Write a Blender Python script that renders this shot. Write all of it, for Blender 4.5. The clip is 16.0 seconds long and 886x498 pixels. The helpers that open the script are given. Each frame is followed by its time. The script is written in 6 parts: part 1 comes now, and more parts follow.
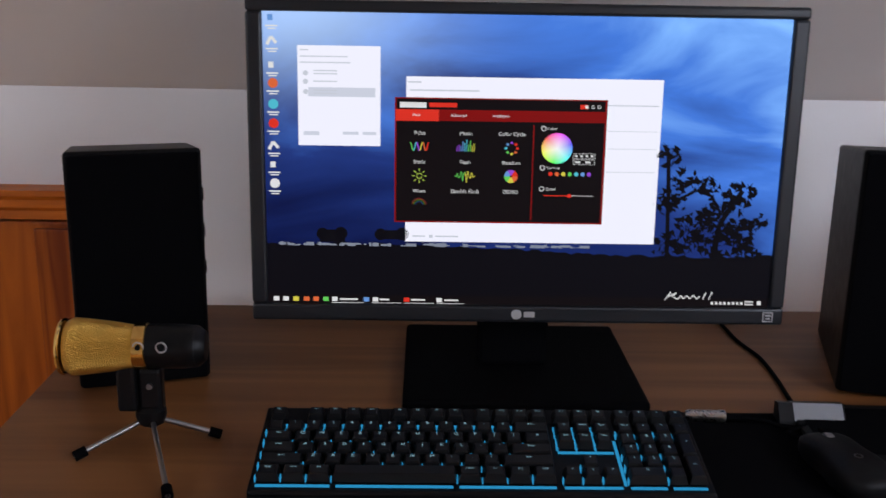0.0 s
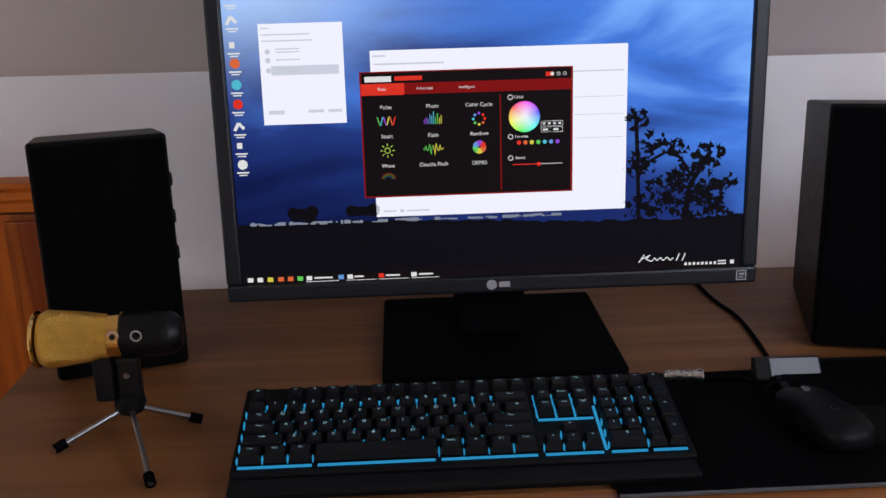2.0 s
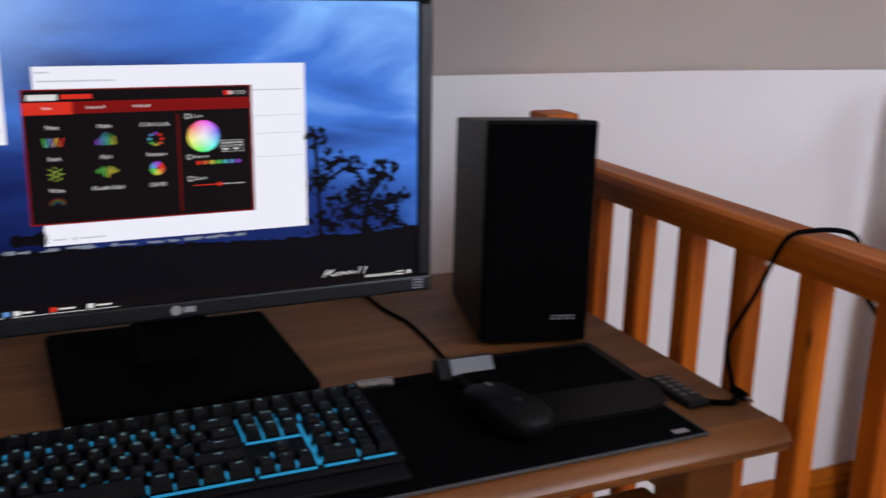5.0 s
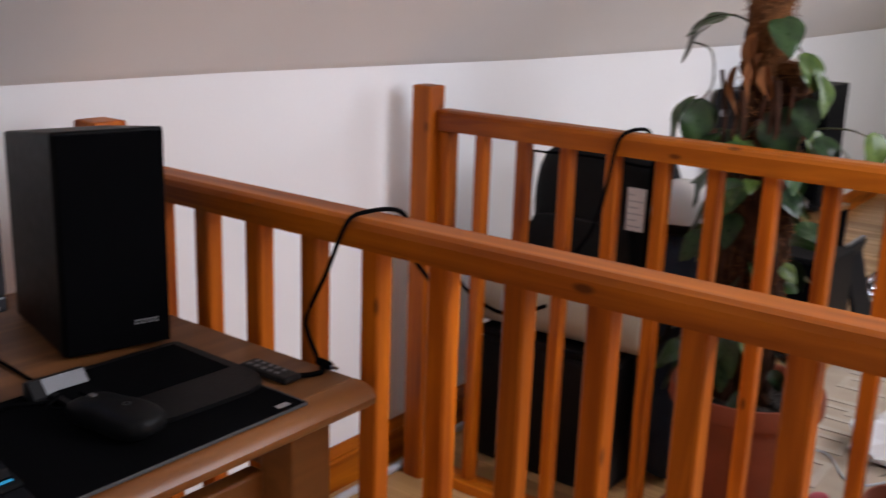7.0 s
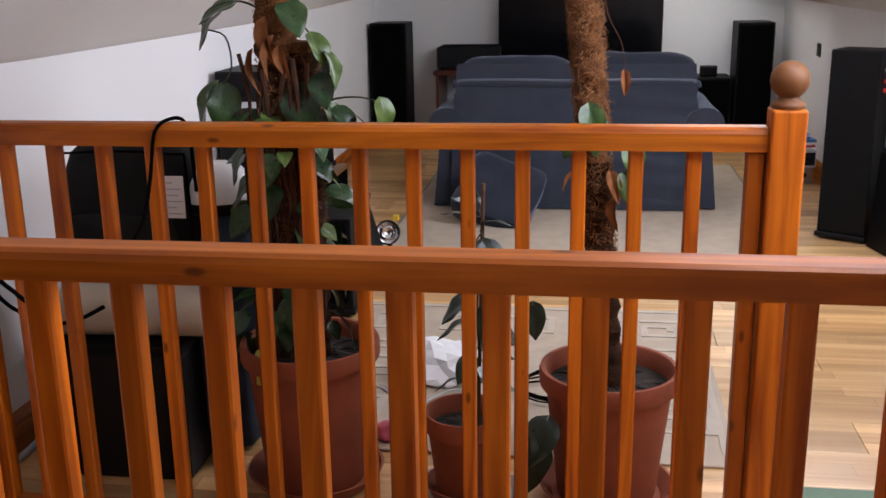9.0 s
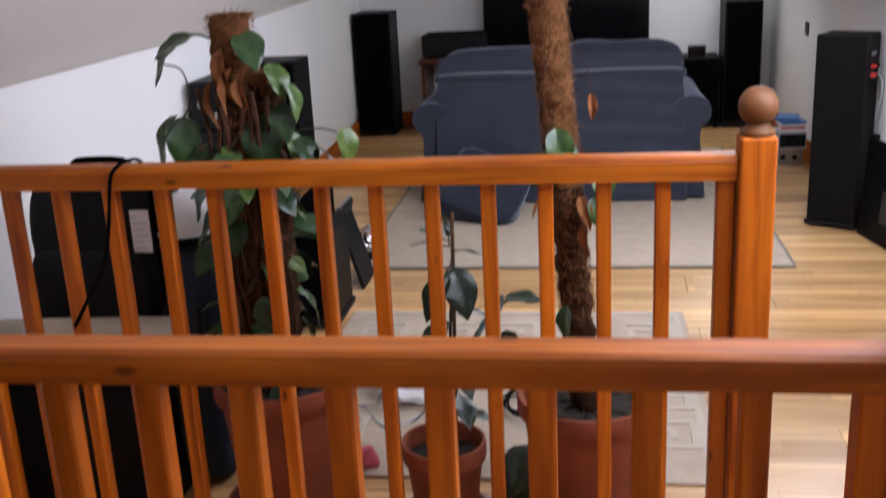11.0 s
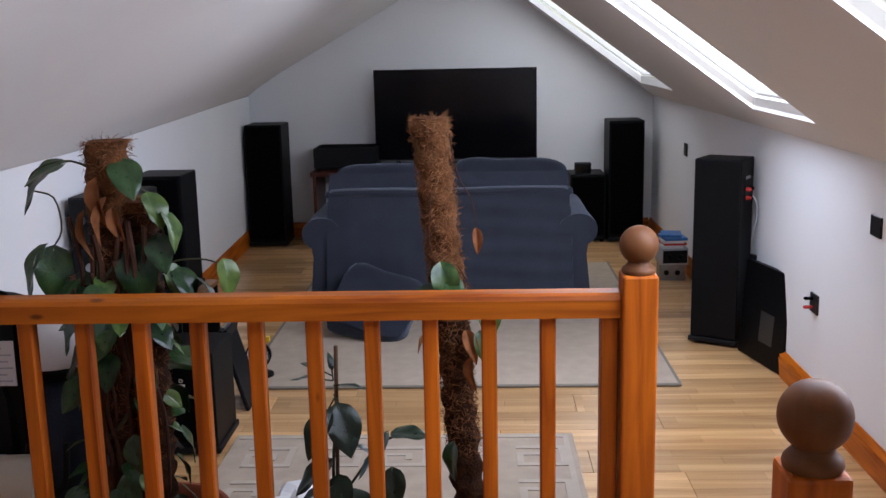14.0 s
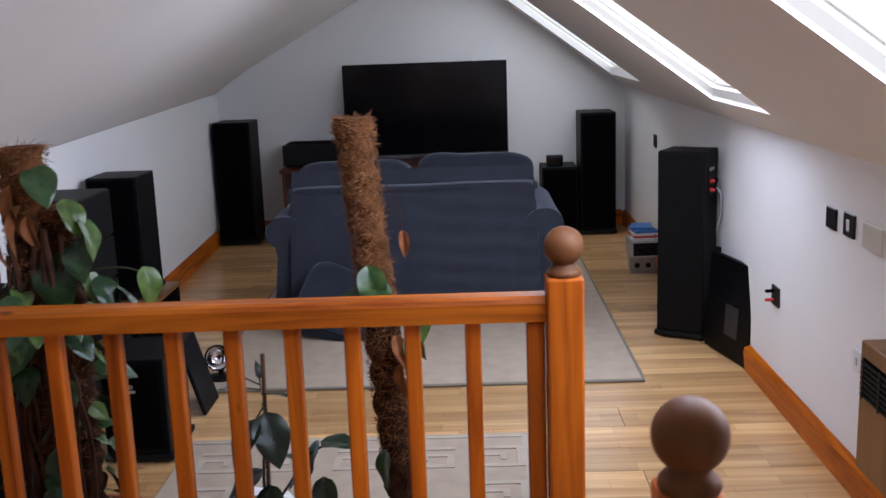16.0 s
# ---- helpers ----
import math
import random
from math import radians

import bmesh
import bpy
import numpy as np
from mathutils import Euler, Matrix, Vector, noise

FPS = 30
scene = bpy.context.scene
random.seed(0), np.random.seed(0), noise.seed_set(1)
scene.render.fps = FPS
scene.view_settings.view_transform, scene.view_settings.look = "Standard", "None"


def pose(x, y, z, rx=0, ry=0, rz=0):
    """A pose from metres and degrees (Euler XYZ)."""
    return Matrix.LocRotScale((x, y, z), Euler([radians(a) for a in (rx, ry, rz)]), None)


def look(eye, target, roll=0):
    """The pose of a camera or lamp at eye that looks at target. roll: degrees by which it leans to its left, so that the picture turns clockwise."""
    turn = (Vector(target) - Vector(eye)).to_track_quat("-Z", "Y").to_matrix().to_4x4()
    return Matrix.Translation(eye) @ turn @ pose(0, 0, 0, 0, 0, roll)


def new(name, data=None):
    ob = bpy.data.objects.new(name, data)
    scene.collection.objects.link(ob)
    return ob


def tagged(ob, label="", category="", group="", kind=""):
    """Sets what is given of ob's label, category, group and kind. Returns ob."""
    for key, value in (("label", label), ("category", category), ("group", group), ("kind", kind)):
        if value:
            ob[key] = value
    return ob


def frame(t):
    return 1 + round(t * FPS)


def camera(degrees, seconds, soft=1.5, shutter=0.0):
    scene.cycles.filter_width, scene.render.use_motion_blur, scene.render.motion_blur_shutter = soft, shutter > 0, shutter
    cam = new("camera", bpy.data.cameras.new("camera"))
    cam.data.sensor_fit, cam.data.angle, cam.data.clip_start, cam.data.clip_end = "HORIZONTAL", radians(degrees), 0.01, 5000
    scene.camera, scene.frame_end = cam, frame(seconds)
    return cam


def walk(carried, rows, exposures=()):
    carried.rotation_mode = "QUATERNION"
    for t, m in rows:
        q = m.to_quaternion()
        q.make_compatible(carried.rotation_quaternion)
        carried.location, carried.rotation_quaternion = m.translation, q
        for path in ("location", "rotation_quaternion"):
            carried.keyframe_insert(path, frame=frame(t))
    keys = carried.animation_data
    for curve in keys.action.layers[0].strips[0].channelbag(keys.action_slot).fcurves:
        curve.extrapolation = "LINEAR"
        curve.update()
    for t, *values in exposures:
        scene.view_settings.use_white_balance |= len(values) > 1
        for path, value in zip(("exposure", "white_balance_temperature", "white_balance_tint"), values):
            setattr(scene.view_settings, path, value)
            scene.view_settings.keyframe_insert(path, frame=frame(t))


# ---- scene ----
cam = camera(47.4, 16.0, shutter=0.5)
PATH = [
    (0, (0.209, 0.131, 1.207), (-1.723, 0.169, 0.690), 1.0),
    (0.5, (0.209, 0.135, 1.207), (-1.714, 0.218, 0.662), -0.6),
    (1, (0.208, 0.133, 1.209), (-1.709, 0.225, 0.645), -1.6),
    (1.5, (0.208, 0.137, 1.206), (-1.710, 0.222, 0.646), -1.5),
    (2, (0.207, 0.140, 1.208), (-1.709, 0.215, 0.637), -1.5),
    (2.5, (0.210, 0.133, 1.205), (-1.716, 0.197, 0.670), -0.0),
    (3, (0.208, 0.133, 1.206), (-1.720, 0.192, 0.680), 0.1),
    (3.2, (0.208, 0.133, 1.206), (-1.721, 0.191, 0.681), 0.1),
    (5.3, (0.191, 0.054, 1.211), (-1.472, 1.027, 0.676), 1.2),
    (5.5, (0.193, 0.050, 1.213), (-1.410, 1.119, 0.679), 1.0),
    (6, (0.196, 0.019, 1.214), (-1.279, 1.257, 0.672), 2.3),
    (6.5, (0.201, -0.009, 1.217), (-1.146, 1.365, 0.672), 1.9),
    (7, (0.204, -0.045, 1.221), (-0.962, 1.497, 0.710), 2.0),
    (7.5, (0.203, -0.098, 1.223), (-0.701, 1.616, 0.729), 2.2),
    (8, (0.172, -0.155, 1.215), (-0.399, 1.696, 0.720), 2.0),
    (8.5, (0.141, -0.185, 1.218), (-0.184, 1.722, 0.711), 0.3),
    (10.8, (0.189, -0.100, 1.339), (-0.055, 1.776, 0.690), -2.2),
    (11, (0.204, -0.087, 1.345), (-0.081, 1.804, 0.759), -2.9),
    (11.5, (0.226, -0.018, 1.401), (0.052, 1.905, 0.880), -3.4),
    (12, (0.213, -0.016, 1.419), (0.098, 1.945, 1.044), -0.9),
    (12.5, (0.217, -0.017, 1.404), (0.147, 1.947, 1.032), -1.4),
    (13, (0.220, -0.029, 1.402), (0.153, 1.933, 1.019), -1.3),
    (13.5, (0.219, -0.033, 1.397), (0.153, 1.925, 0.999), -1.4),
    (14, (0.220, -0.031, 1.395), (0.146, 1.928, 1.000), -1.2),
    (14.5, (0.218, -0.036, 1.398), (0.152, 1.923, 0.999), -1.2),
    (15, (0.221, -0.036, 1.397), (0.181, 1.924, 1.002), -1.1),
    (15.5, (0.237, -0.020, 1.401), (0.215, 1.939, 0.998), 0.1),
    (16, (0.348, 0.032, 1.401), (0.292, 1.989, 0.991), -2.1),
]
walk(cam, [(t, look(eye, target, roll)) for t, eye, target, roll in PATH],
     [(0, 0.0, 6450, 10), (3.2, 0.0, 6450, 10), (5.5, -0.08, 6600, 10), (6.5, 0.02, 6900, 11), (7.1, 0.12, 6900, 11), (8.0, -0.18, 6800, 11), (8.5, 0.1, 6750, 11), (11, 0.24, 6450, 11), (11.6, 0.2, 6300, 11), (12.4, -0.16, 6100, 11), (16, -0.18, 6100, 11)])

# ---- world and light ----
world = bpy.data.worlds.new("world")
scene.world = world
world.use_nodes = True
wn = world.node_tree
sky = wn.nodes.new("ShaderNodeTexSky")
sky.sky_type = "NISHITA"
sky.sun_disc = False
sky.sun_elevation = radians(38)
sky.sun_rotation = radians(200)
wn.nodes["Background"].inputs[1].default_value = 0.15
wn.links.new(sky.outputs[0], wn.nodes["Background"].inputs[0])
sun = new("sun", bpy.data.lights.new("sun", "SUN"))
sun.data.energy, sun.data.angle, sun.data.color = 0.6, radians(20), (1.0, 0.97, 0.93)
sun.matrix_basis = look((6, -2, 9), (0, 2, 0))

# ---- plan ----
XL, XR = -1.365, 1.49          # low side walls
YB, YF = -2.40, 7.42           # wall behind, wall with the television
KL, KR = 1.055, 1.010          # height of the low walls
RX, RZ = 0.119, 2.024           # ridge
T = 0.12                       # thickness


def lerp(a, b, u):
    return a + (b - a) * u


def slope_r(x):
    return lerp(RZ, KR, (x - RX) / (XR - RX))


# skylights in the slope: (y0, y1), foot and head of the opening across the room
SKY_Y = [(-1.70, -1.25), (1.118, 1.912), (3.413, 4.207), (5.95, 7.12)]
SKY_X = (0.40, 1.352)


def skylight_lamp(y0, y1, watts):
    x = (SKY_X[0] + SKY_X[1]) / 2
    lamp = new("skylight_daylight", bpy.data.lights.new("skylight_daylight", "AREA"))
    lamp.data.shape, lamp.data.size, lamp.data.size_y = "RECTANGLE", 1.18, y1 - y0 - 0.004
    lamp.data.energy, lamp.data.color, lamp.data.spread = watts, (0.765, 0.82, 1.0), radians(180)
    n = Vector((-(RZ - KR), 0, -(XR - RX))).normalized()
    p = Vector((x, (y0 + y1) / 2, slope_r(x))) - n * 0.012
    along = Vector((XR - RX, 0, KR - RZ)).normalized()
    lamp.matrix_basis = Matrix.Translation(p) @ Matrix((along, (-n).cross(along), -n)).transposed().to_4x4()


for (y0, y1), watts in zip(SKY_Y, (11.0, 25.5, 24.0, 0.3)):
    skylight_lamp(y0, y1, watts)


# ---- materials ----
def mat(name, color, rough=0.5, metal=0.0, spec=0.5, bump=0.0, scale=40.0, vary=0.0, vscale=3.0, emit=None, power=0.0, coat=0.0, stretch=(1, 1, 1)):
    m = bpy.data.materials.new(name)
    m.use_nodes = True
    nt = m.node_tree
    b = nt.nodes["Principled BSDF"]
    b.inputs["Base Color"].default_value = (*color, 1)
    b.inputs["Roughness"].default_value = rough
    b.inputs["Metallic"].default_value = metal
    b.inputs["Specular IOR Level"].default_value = spec
    b.inputs["Coat Weight"].default_value = coat
    tc = nt.nodes.new("ShaderNodeTexCoord")
    mp = nt.nodes.new("ShaderNodeMapping")
    mp.inputs["Scale"].default_value = stretch
    nt.links.new(tc.outputs["Object"], mp.inputs["Vector"])
    if vary:
        n = nt.nodes.new("ShaderNodeTexNoise")
        n.inputs["Scale"].default_value, n.inputs["Detail"].default_value = vscale, 5
        nt.links.new(mp.outputs[0], n.inputs["Vector"])
        r = nt.nodes.new("ShaderNodeValToRGB")
        r.color_ramp.elements[0].position, r.color_ramp.elements[1].position = 0.3, 0.7
        r.color_ramp.elements[0].color = (*[c * (1 - vary) for c in color], 1)
        r.color_ramp.elements[1].color = (*[min(1, c * (1 + vary)) for c in color], 1)
        nt.links.new(n.outputs["Fac"], r.inputs[0])
        nt.links.new(r.outputs[0], b.inputs["Base Color"])
    if bump:
        n2 = nt.nodes.new("ShaderNodeTexNoise")
        n2.inputs["Scale"].default_value, n2.inputs["Detail"].default_value = scale, 4
        nt.links.new(mp.outputs[0], n2.inputs["Vector"])
        bp = nt.nodes.new("ShaderNodeBump")
        bp.inputs["Strength"].default_value, bp.inputs["Distance"].default_value = bump, 0.004
        nt.links.new(n2.outputs["Fac"], bp.inputs["Height"])
        nt.links.new(bp.outputs[0], b.inputs["Normal"])
        rr = nt.nodes.new("ShaderNodeMapRange")
        rr.inputs[3].default_value, rr.inputs[4].default_value = max(0.02, rough - 0.08), min(1, rough + 0.08)
        nt.links.new(n2.outputs["Fac"], rr.inputs[0])
        nt.links.new(rr.outputs[0], b.inputs["Roughness"])
    if emit:
        b.inputs["Emission Color"].default_value = (*emit, 1)
        b.inputs["Emission Strength"].default_value = power
    return m


def wood(name, dark, light, rough=0.42, axis="X", grain=26.0, knots=True, per_object=True, coat=0.0, spec=0.22):
    """Grained timber; the grain runs along the object's own axis; tone differs from piece to piece."""
    m = bpy.data.materials.new(name)
    m.use_nodes = True
    nt, L = m.node_tree, m.node_tree.links
    b = nt.nodes["Principled BSDF"]
    tc = nt.nodes.new("ShaderNodeTexCoord")
    oi = nt.nodes.new("ShaderNodeObjectInfo")
    add = nt.nodes.new("ShaderNodeVectorMath")
    add.operation = "ADD"
    mul = nt.nodes.new("ShaderNodeMath")
    mul.operation = "MULTIPLY"
    mul.inputs[1].default_value = 37.0 if per_object else 0.0
    L.new(oi.outputs["Random"], mul.inputs[0])
    L.new(tc.outputs["Object"], add.inputs[0])
    L.new(mul.outputs[0], add.inputs[1])
    mp = nt.nodes.new("ShaderNodeMapping")
    mp.inputs["Scale"].default_value = {"X": (0.06, 1, 1), "Y": (1, 0.06, 1), "Z": (1, 1, 0.06)}[axis]
    L.new(add.outputs[0], mp.inputs["Vector"])
    n = nt.nodes.new("ShaderNodeTexNoise")
    n.inputs["Scale"].default_value, n.inputs["Detail"].default_value, n.inputs["Distortion"].default_value = grain, 6, 1.2
    L.new(mp.outputs[0], n.inputs["Vector"])
    r = nt.nodes.new("ShaderNodeValToRGB")
    r.color_ramp.elements[0].position, r.color_ramp.elements[1].position = 0.32, 0.68
    r.color_ramp.elements[0].color, r.color_ramp.elements[1].color = (*dark, 1), (*light, 1)
    L.new(n.outputs["Fac"], r.inputs[0])
    out = r.outputs[0]
    hsv = nt.nodes.new("ShaderNodeHueSaturation")
    mr = nt.nodes.new("ShaderNodeMapRange")
    mr.inputs[3].default_value, mr.inputs[4].default_value = (0.80, 1.18) if per_object else (1.0, 1.0)
    L.new(oi.outputs["Random"], mr.inputs[0])
    L.new(mr.outputs[0], hsv.inputs["Value"])
    L.new(out, hsv.inputs["Color"])
    out = hsv.outputs[0]
    if knots:
        v = nt.nodes.new("ShaderNodeTexVoronoi")
        mk = nt.nodes.new("ShaderNodeMapping")
        mk.inputs["Scale"].default_value = {"X": (6.5, 16, 16), "Y": (16, 6.5, 16), "Z": (16, 16, 6.5)}[axis]
        L.new(add.outputs[0], mk.inputs["Vector"])
        L.new(mk.outputs[0], v.inputs["Vector"])
        v.inputs["Scale"].default_value = 1.0
        kr = nt.nodes.new("ShaderNodeValToRGB")
        kr.color_ramp.elements[0].position, kr.color_ramp.elements[1].position = 0.055, 0.115
        kr.color_ramp.elements[0].color, kr.color_ramp.elements[1].color = (0.85, 0.85, 0.85, 1), (0, 0, 0, 1)
        L.new(v.outputs["Distance"], kr.inputs[0])
        mx = nt.nodes.new("ShaderNodeMix")
        mx.data_type = "RGBA"
        L.new(kr.outputs[0], mx.inputs[0])
        L.new(out, mx.inputs[6])
        mx.inputs[7].default_value = (*[c * 0.35 for c in dark], 1)
        out = mx.outputs[2]
    L.new(out, b.inputs["Base Color"])
    b.inputs["Roughness"].default_value = rough
    b.inputs["Specular IOR Level"].default_value = spec
    b.inputs["Coat Weight"].default_value = coat
    b.inputs["Coat Roughness"].default_value = 0.32
    bp = nt.nodes.new("ShaderNodeBump")
    bp.inputs["Strength"].default_value, bp.inputs["Distance"].default_value = 0.12, 0.002
    L.new(n.outputs["Fac"], bp.inputs["Height"])
    L.new(bp.outputs[0], b.inputs["Normal"])
    return m


WALL = mat("wall_paint", (0.82, 0.82, 0.83), 0.85, bump=0.05, scale=220, vary=0.02, vscale=1.5)
CEIL = mat("ceiling_paint", (0.74, 0.72, 0.705), 0.9, bump=0.06, scale=160, vary=0.025, vscale=1.2)
PINE_X = wood("pine_along_x", (0.235, 0.043, 0.0015), (0.56, 0.150, 0.0075), 0.44, "X", coat=0.04)
PINE_Y = wood("pine_along_y", (0.235, 0.043, 0.0015), (0.56, 0.150, 0.0075), 0.44, "Y", coat=0.04)
PINE_Z = wood("pine_upright", (0.215, 0.037, 0.0015), (0.52, 0.128, 0.006), 0.44, "Z", coat=0.03)
BALL_WOOD = wood("turned_pine", (0.092, 0.032, 0.010), (0.165, 0.064, 0.021), 0.5, "Z", 14, False)
FLOOR = wood("oak_laminate", (0.49, 0.27, 0.112), (0.71, 0.45, 0.212), 0.26, "X", 13, False, coat=0.2, spec=0.5)
nt = FLOOR.node_tree
brick = nt.nodes.new("ShaderNodeTexBrick")
brick.inputs["Color1"].default_value, brick.inputs["Color2"].default_value = (1.10, 1.09, 1.07, 1), (0.78, 0.74, 0.68, 1)
brick.inputs["Mortar"].default_value, brick.inputs["Mortar Size"].default_value = (0.62, 0.55, 0.47, 1), 0.0008
brick.inputs["Scale"].default_value, brick.inputs["Brick Width"].default_value, brick.inputs["Row Height"].default_value = 1.0, 0.43, 0.0634
brick.offset, brick.squash = 0.37, 1.0
ti, oi_ = nt.nodes.new("ShaderNodeTexCoord"), nt.nodes.new("ShaderNodeObjectInfo")
sh, mulv = nt.nodes.new("ShaderNodeVectorMath"), nt.nodes.new("ShaderNodeVectorMath")
mulv.operation = "MULTIPLY"
mulv.inputs[1].default_value = (7.3, 0, 0)
nt.links.new(oi_.outputs["Random"], mulv.inputs[0])
nt.links.new(ti.outputs["Object"], sh.inputs[0])
nt.links.new(mulv.outputs[0], sh.inputs[1])
off = nt.nodes.new("ShaderNodeVectorMath")
off.inputs[1].default_value = (9.0, 0.0951, 0)
nt.links.new(sh.outputs[0], off.inputs[0])
nt.links.new(off.outputs[0], brick.inputs["Vector"])
tone = nt.nodes.new("ShaderNodeMix")
tone.data_type, tone.blend_type = "RGBA", "MULTIPLY"
tone.inputs[0].default_value = 1.0
nt.links.new(nt.nodes["Principled BSDF"].inputs["Base Color"].links[0].from_socket, tone.inputs[6])
nt.links.new(brick.outputs["Color"], tone.inputs[7])
nt.links.new(tone.outputs[2], nt.nodes["Principled BSDF"].inputs["Base Color"])
DESK_WOOD = wood("desk_veneer", (0.120, 0.046, 0.015), (0.205, 0.086, 0.029), 0.50, "Y", 22, False, coat=0.04)
DESK_EDGE = wood("desk_edge_wood", (0.17, 0.058, 0.015), (0.29, 0.11, 0.03), 0.33, "Y", 18, False, coat=0.3)
BLACK = mat("black_vinyl", (0.004, 0.004, 0.0045), 0.5, spec=0.13, bump=0.06, scale=300, vary=0.15, vscale=20)
GLOSS = mat("gloss_black", (0.0028, 0.0028, 0.0033), 0.42, spec=0.10, bump=0.01, scale=60)
CLOTH_BLACK = mat("black_grille_cloth", (0.0018, 0.0018, 0.0024), 0.9, spec=0.04, bump=0.3, scale=900, vary=0.1, vscale=60)
PLASTIC = mat("dark_grey_plastic", (0.0055, 0.0055, 0.0065), 0.5, spec=0.2, bump=0.05, scale=500, vary=0.08, vscale=12)
RUBBER = mat("black_rubber", (0.0022, 0.0022, 0.0027), 0.85, spec=0.03, bump=0.08, scale=600, vary=0.1, vscale=15)


# ---- mesh helpers ----
def link(name, bm, material, parent=None, label="", smooth=False):
    me = bpy.data.meshes.new(name)
    bmesh.ops.recalc_face_normals(bm, faces=bm.faces)
    bm.to_mesh(me)
    bm.free()
    for mm in (material if isinstance(material, (list, tuple)) else [material]):
        me.materials.append(mm)
    if smooth:
        me.shade_smooth()
        try:
            me.set_sharp_from_angle(angle=radians(40))
        except AttributeError:
            pass
    ob = new(name, me)
    if parent is not None:
        ob.parent = parent
    if label:
        ob["label"] = label
    return ob


def part(name, bm, material, parent, label="", smooth=False):
    return link(name, bm, material, parent, label, smooth)


def thing(name, m, label, category, group="", kind=""):
    ob = new(name)
    ob.empty_display_size = 0.1
    ob.matrix_basis = m
    return tagged(ob, label, category, group, kind)


def box(bm, lo, hi, bevel=0.0, seg=2, m=None):
    """A box between two corners, with rounded edges, added to bm."""
    r = bmesh.ops.create_cube(bm, size=1.0)
    vs = r["verts"]
    for v in vs:
        v.co = Vector([lo[i] + (v.co[i] + 0.5) * (hi[i] - lo[i]) for i in range(3)])
    if bevel:
        es = list({e for v in vs for e in v.link_edges})
        g = bmesh.ops.bevel(bm, geom=es, offset=bevel, segments=seg, affect="EDGES", profile=0.5)
        vs = list({v for f in g["faces"] for v in f.verts} | {v for v in vs if v.is_valid})
    if m is not None:
        bmesh.ops.transform(bm, matrix=m, verts=[v for v in vs if v.is_valid])
    return bm


def boxed(lo, hi, bevel=0.0, seg=2, m=None):
    return box(bmesh.new(), lo, hi, bevel, seg, m)


def lathe(profile, seg=24, bm=None, m=None):
    """Turns (radius, height) pairs about z."""
    bm = bm or bmesh.new()
    rings = []
    for r, z in profile:
        if r < 1e-6:
            rings.append([bm.verts.new((0, 0, z))])
        else:
            rings.append([bm.verts.new((r * math.cos(2 * math.pi * i / seg), r * math.sin(2 * math.pi * i / seg), z)) for i in range(seg)])
    for a, b in zip(rings, rings[1:]):
        for i in range(seg):
            j = (i + 1) % seg
            if len(a) == 1 and len(b) > 1:
                bm.faces.new((a[0], b[j], b[i]))
            elif len(b) == 1 and len(a) > 1:
                bm.faces.new((a[i], a[j], b[0]))
            elif len(a) > 1:
                bm.faces.new((a[i], a[j], b[j], b[i]))
    if m is not None:
        bmesh.ops.transform(bm, matrix=m, verts=[v for ring in rings for v in ring])
    return bm


def tube(points, radius, seg=8, bm=None, smooth_steps=4, taper=None):
    """A round cord through the points."""
    bm = bm or bmesh.new()
    P = [Vector(p) for p in points]
    Q = []
    n = len(P)
    for i in range(n - 1):
        p0, p1, p2, p3 = P[max(i - 1, 0)], P[i], P[i + 1], P[min(i + 2, n - 1)]
        for s in range(smooth_steps):
            u = s / smooth_steps
            Q.append(0.5 * ((2 * p1) + (p2 - p0) * u + (2 * p0 - 5 * p1 + 4 * p2 - p3) * u * u + (3 * p1 - p0 - 3 * p2 + p3) * u ** 3))
    Q.append(P[-1])
    rings = []
    up = Vector((0.13, 0.21, 0.97)).normalized()
    for i, p in enumerate(Q):
        d = (Q[min(i + 1, len(Q) - 1)] - Q[max(i - 1, 0)]).normalized()
        a = d.cross(up)
        a = a.normalized() if a.length > 1e-4 else Vector((1, 0, 0))
        b = d.cross(a).normalized()
        r = radius if taper is None else lerp(radius, taper, i / (len(Q) - 1))
        rings.append([bm.verts.new(p + (a * math.cos(2 * math.pi * k / seg) + b * math.sin(2 * math.pi * k / seg)) * r) for k in range(seg)])
    for A, B in zip(rings, rings[1:]):
        for k in range(seg):
            j = (k + 1) % seg
            bm.faces.new((A[k], A[j], B[j], B[k]))
    bm.faces.new(list(reversed(rings[0])))
    bm.faces.new(rings[-1])
    return bm


def structure(name, bm, material, label, category, smooth=False):
    return tagged(link(name, bm, material, None, "", smooth), label, category, kind="structure")


# ---- the room ----
structure("floor_base", boxed((XL - T - 0.1, YB - T, -0.15), (XR + T, YF + T, -0.012)), FLOOR, "plain underfloor below the oak laminate boards", "floor")
def wall_x(y):
    """The left wall runs straight past the balustrades, then bears outwards to the gable."""
    return XL if y < 4.2 else lerp(XL, -1.47, (y - 4.2) / (YF - 4.2))


bm = bmesh.new()
plan = [(XL - T - 0.1, YB), (XL, YB), (XL, 4.2), (wall_x(YF), YF), (XL - T - 0.1, YF)]
lo = [bm.verts.new((x, y, -0.012)) for x, y in plan]
hi = [bm.verts.new((x, y, KL)) for x, y in plan]
bm.faces.new(lo)
bm.faces.new(list(reversed(hi)))
for i in range(5):
    j = (i + 1) % 5
    bm.faces.new((lo[i], hi[i], hi[j], lo[j]))
structure("wall_left", bm, WALL, "low white painted side wall under the roof slope", "wall")
structure("wall_right", boxed((XR, YB, -0.012), (XR + T, YF, KR)), WALL, "low white painted side wall under the skylights", "wall")


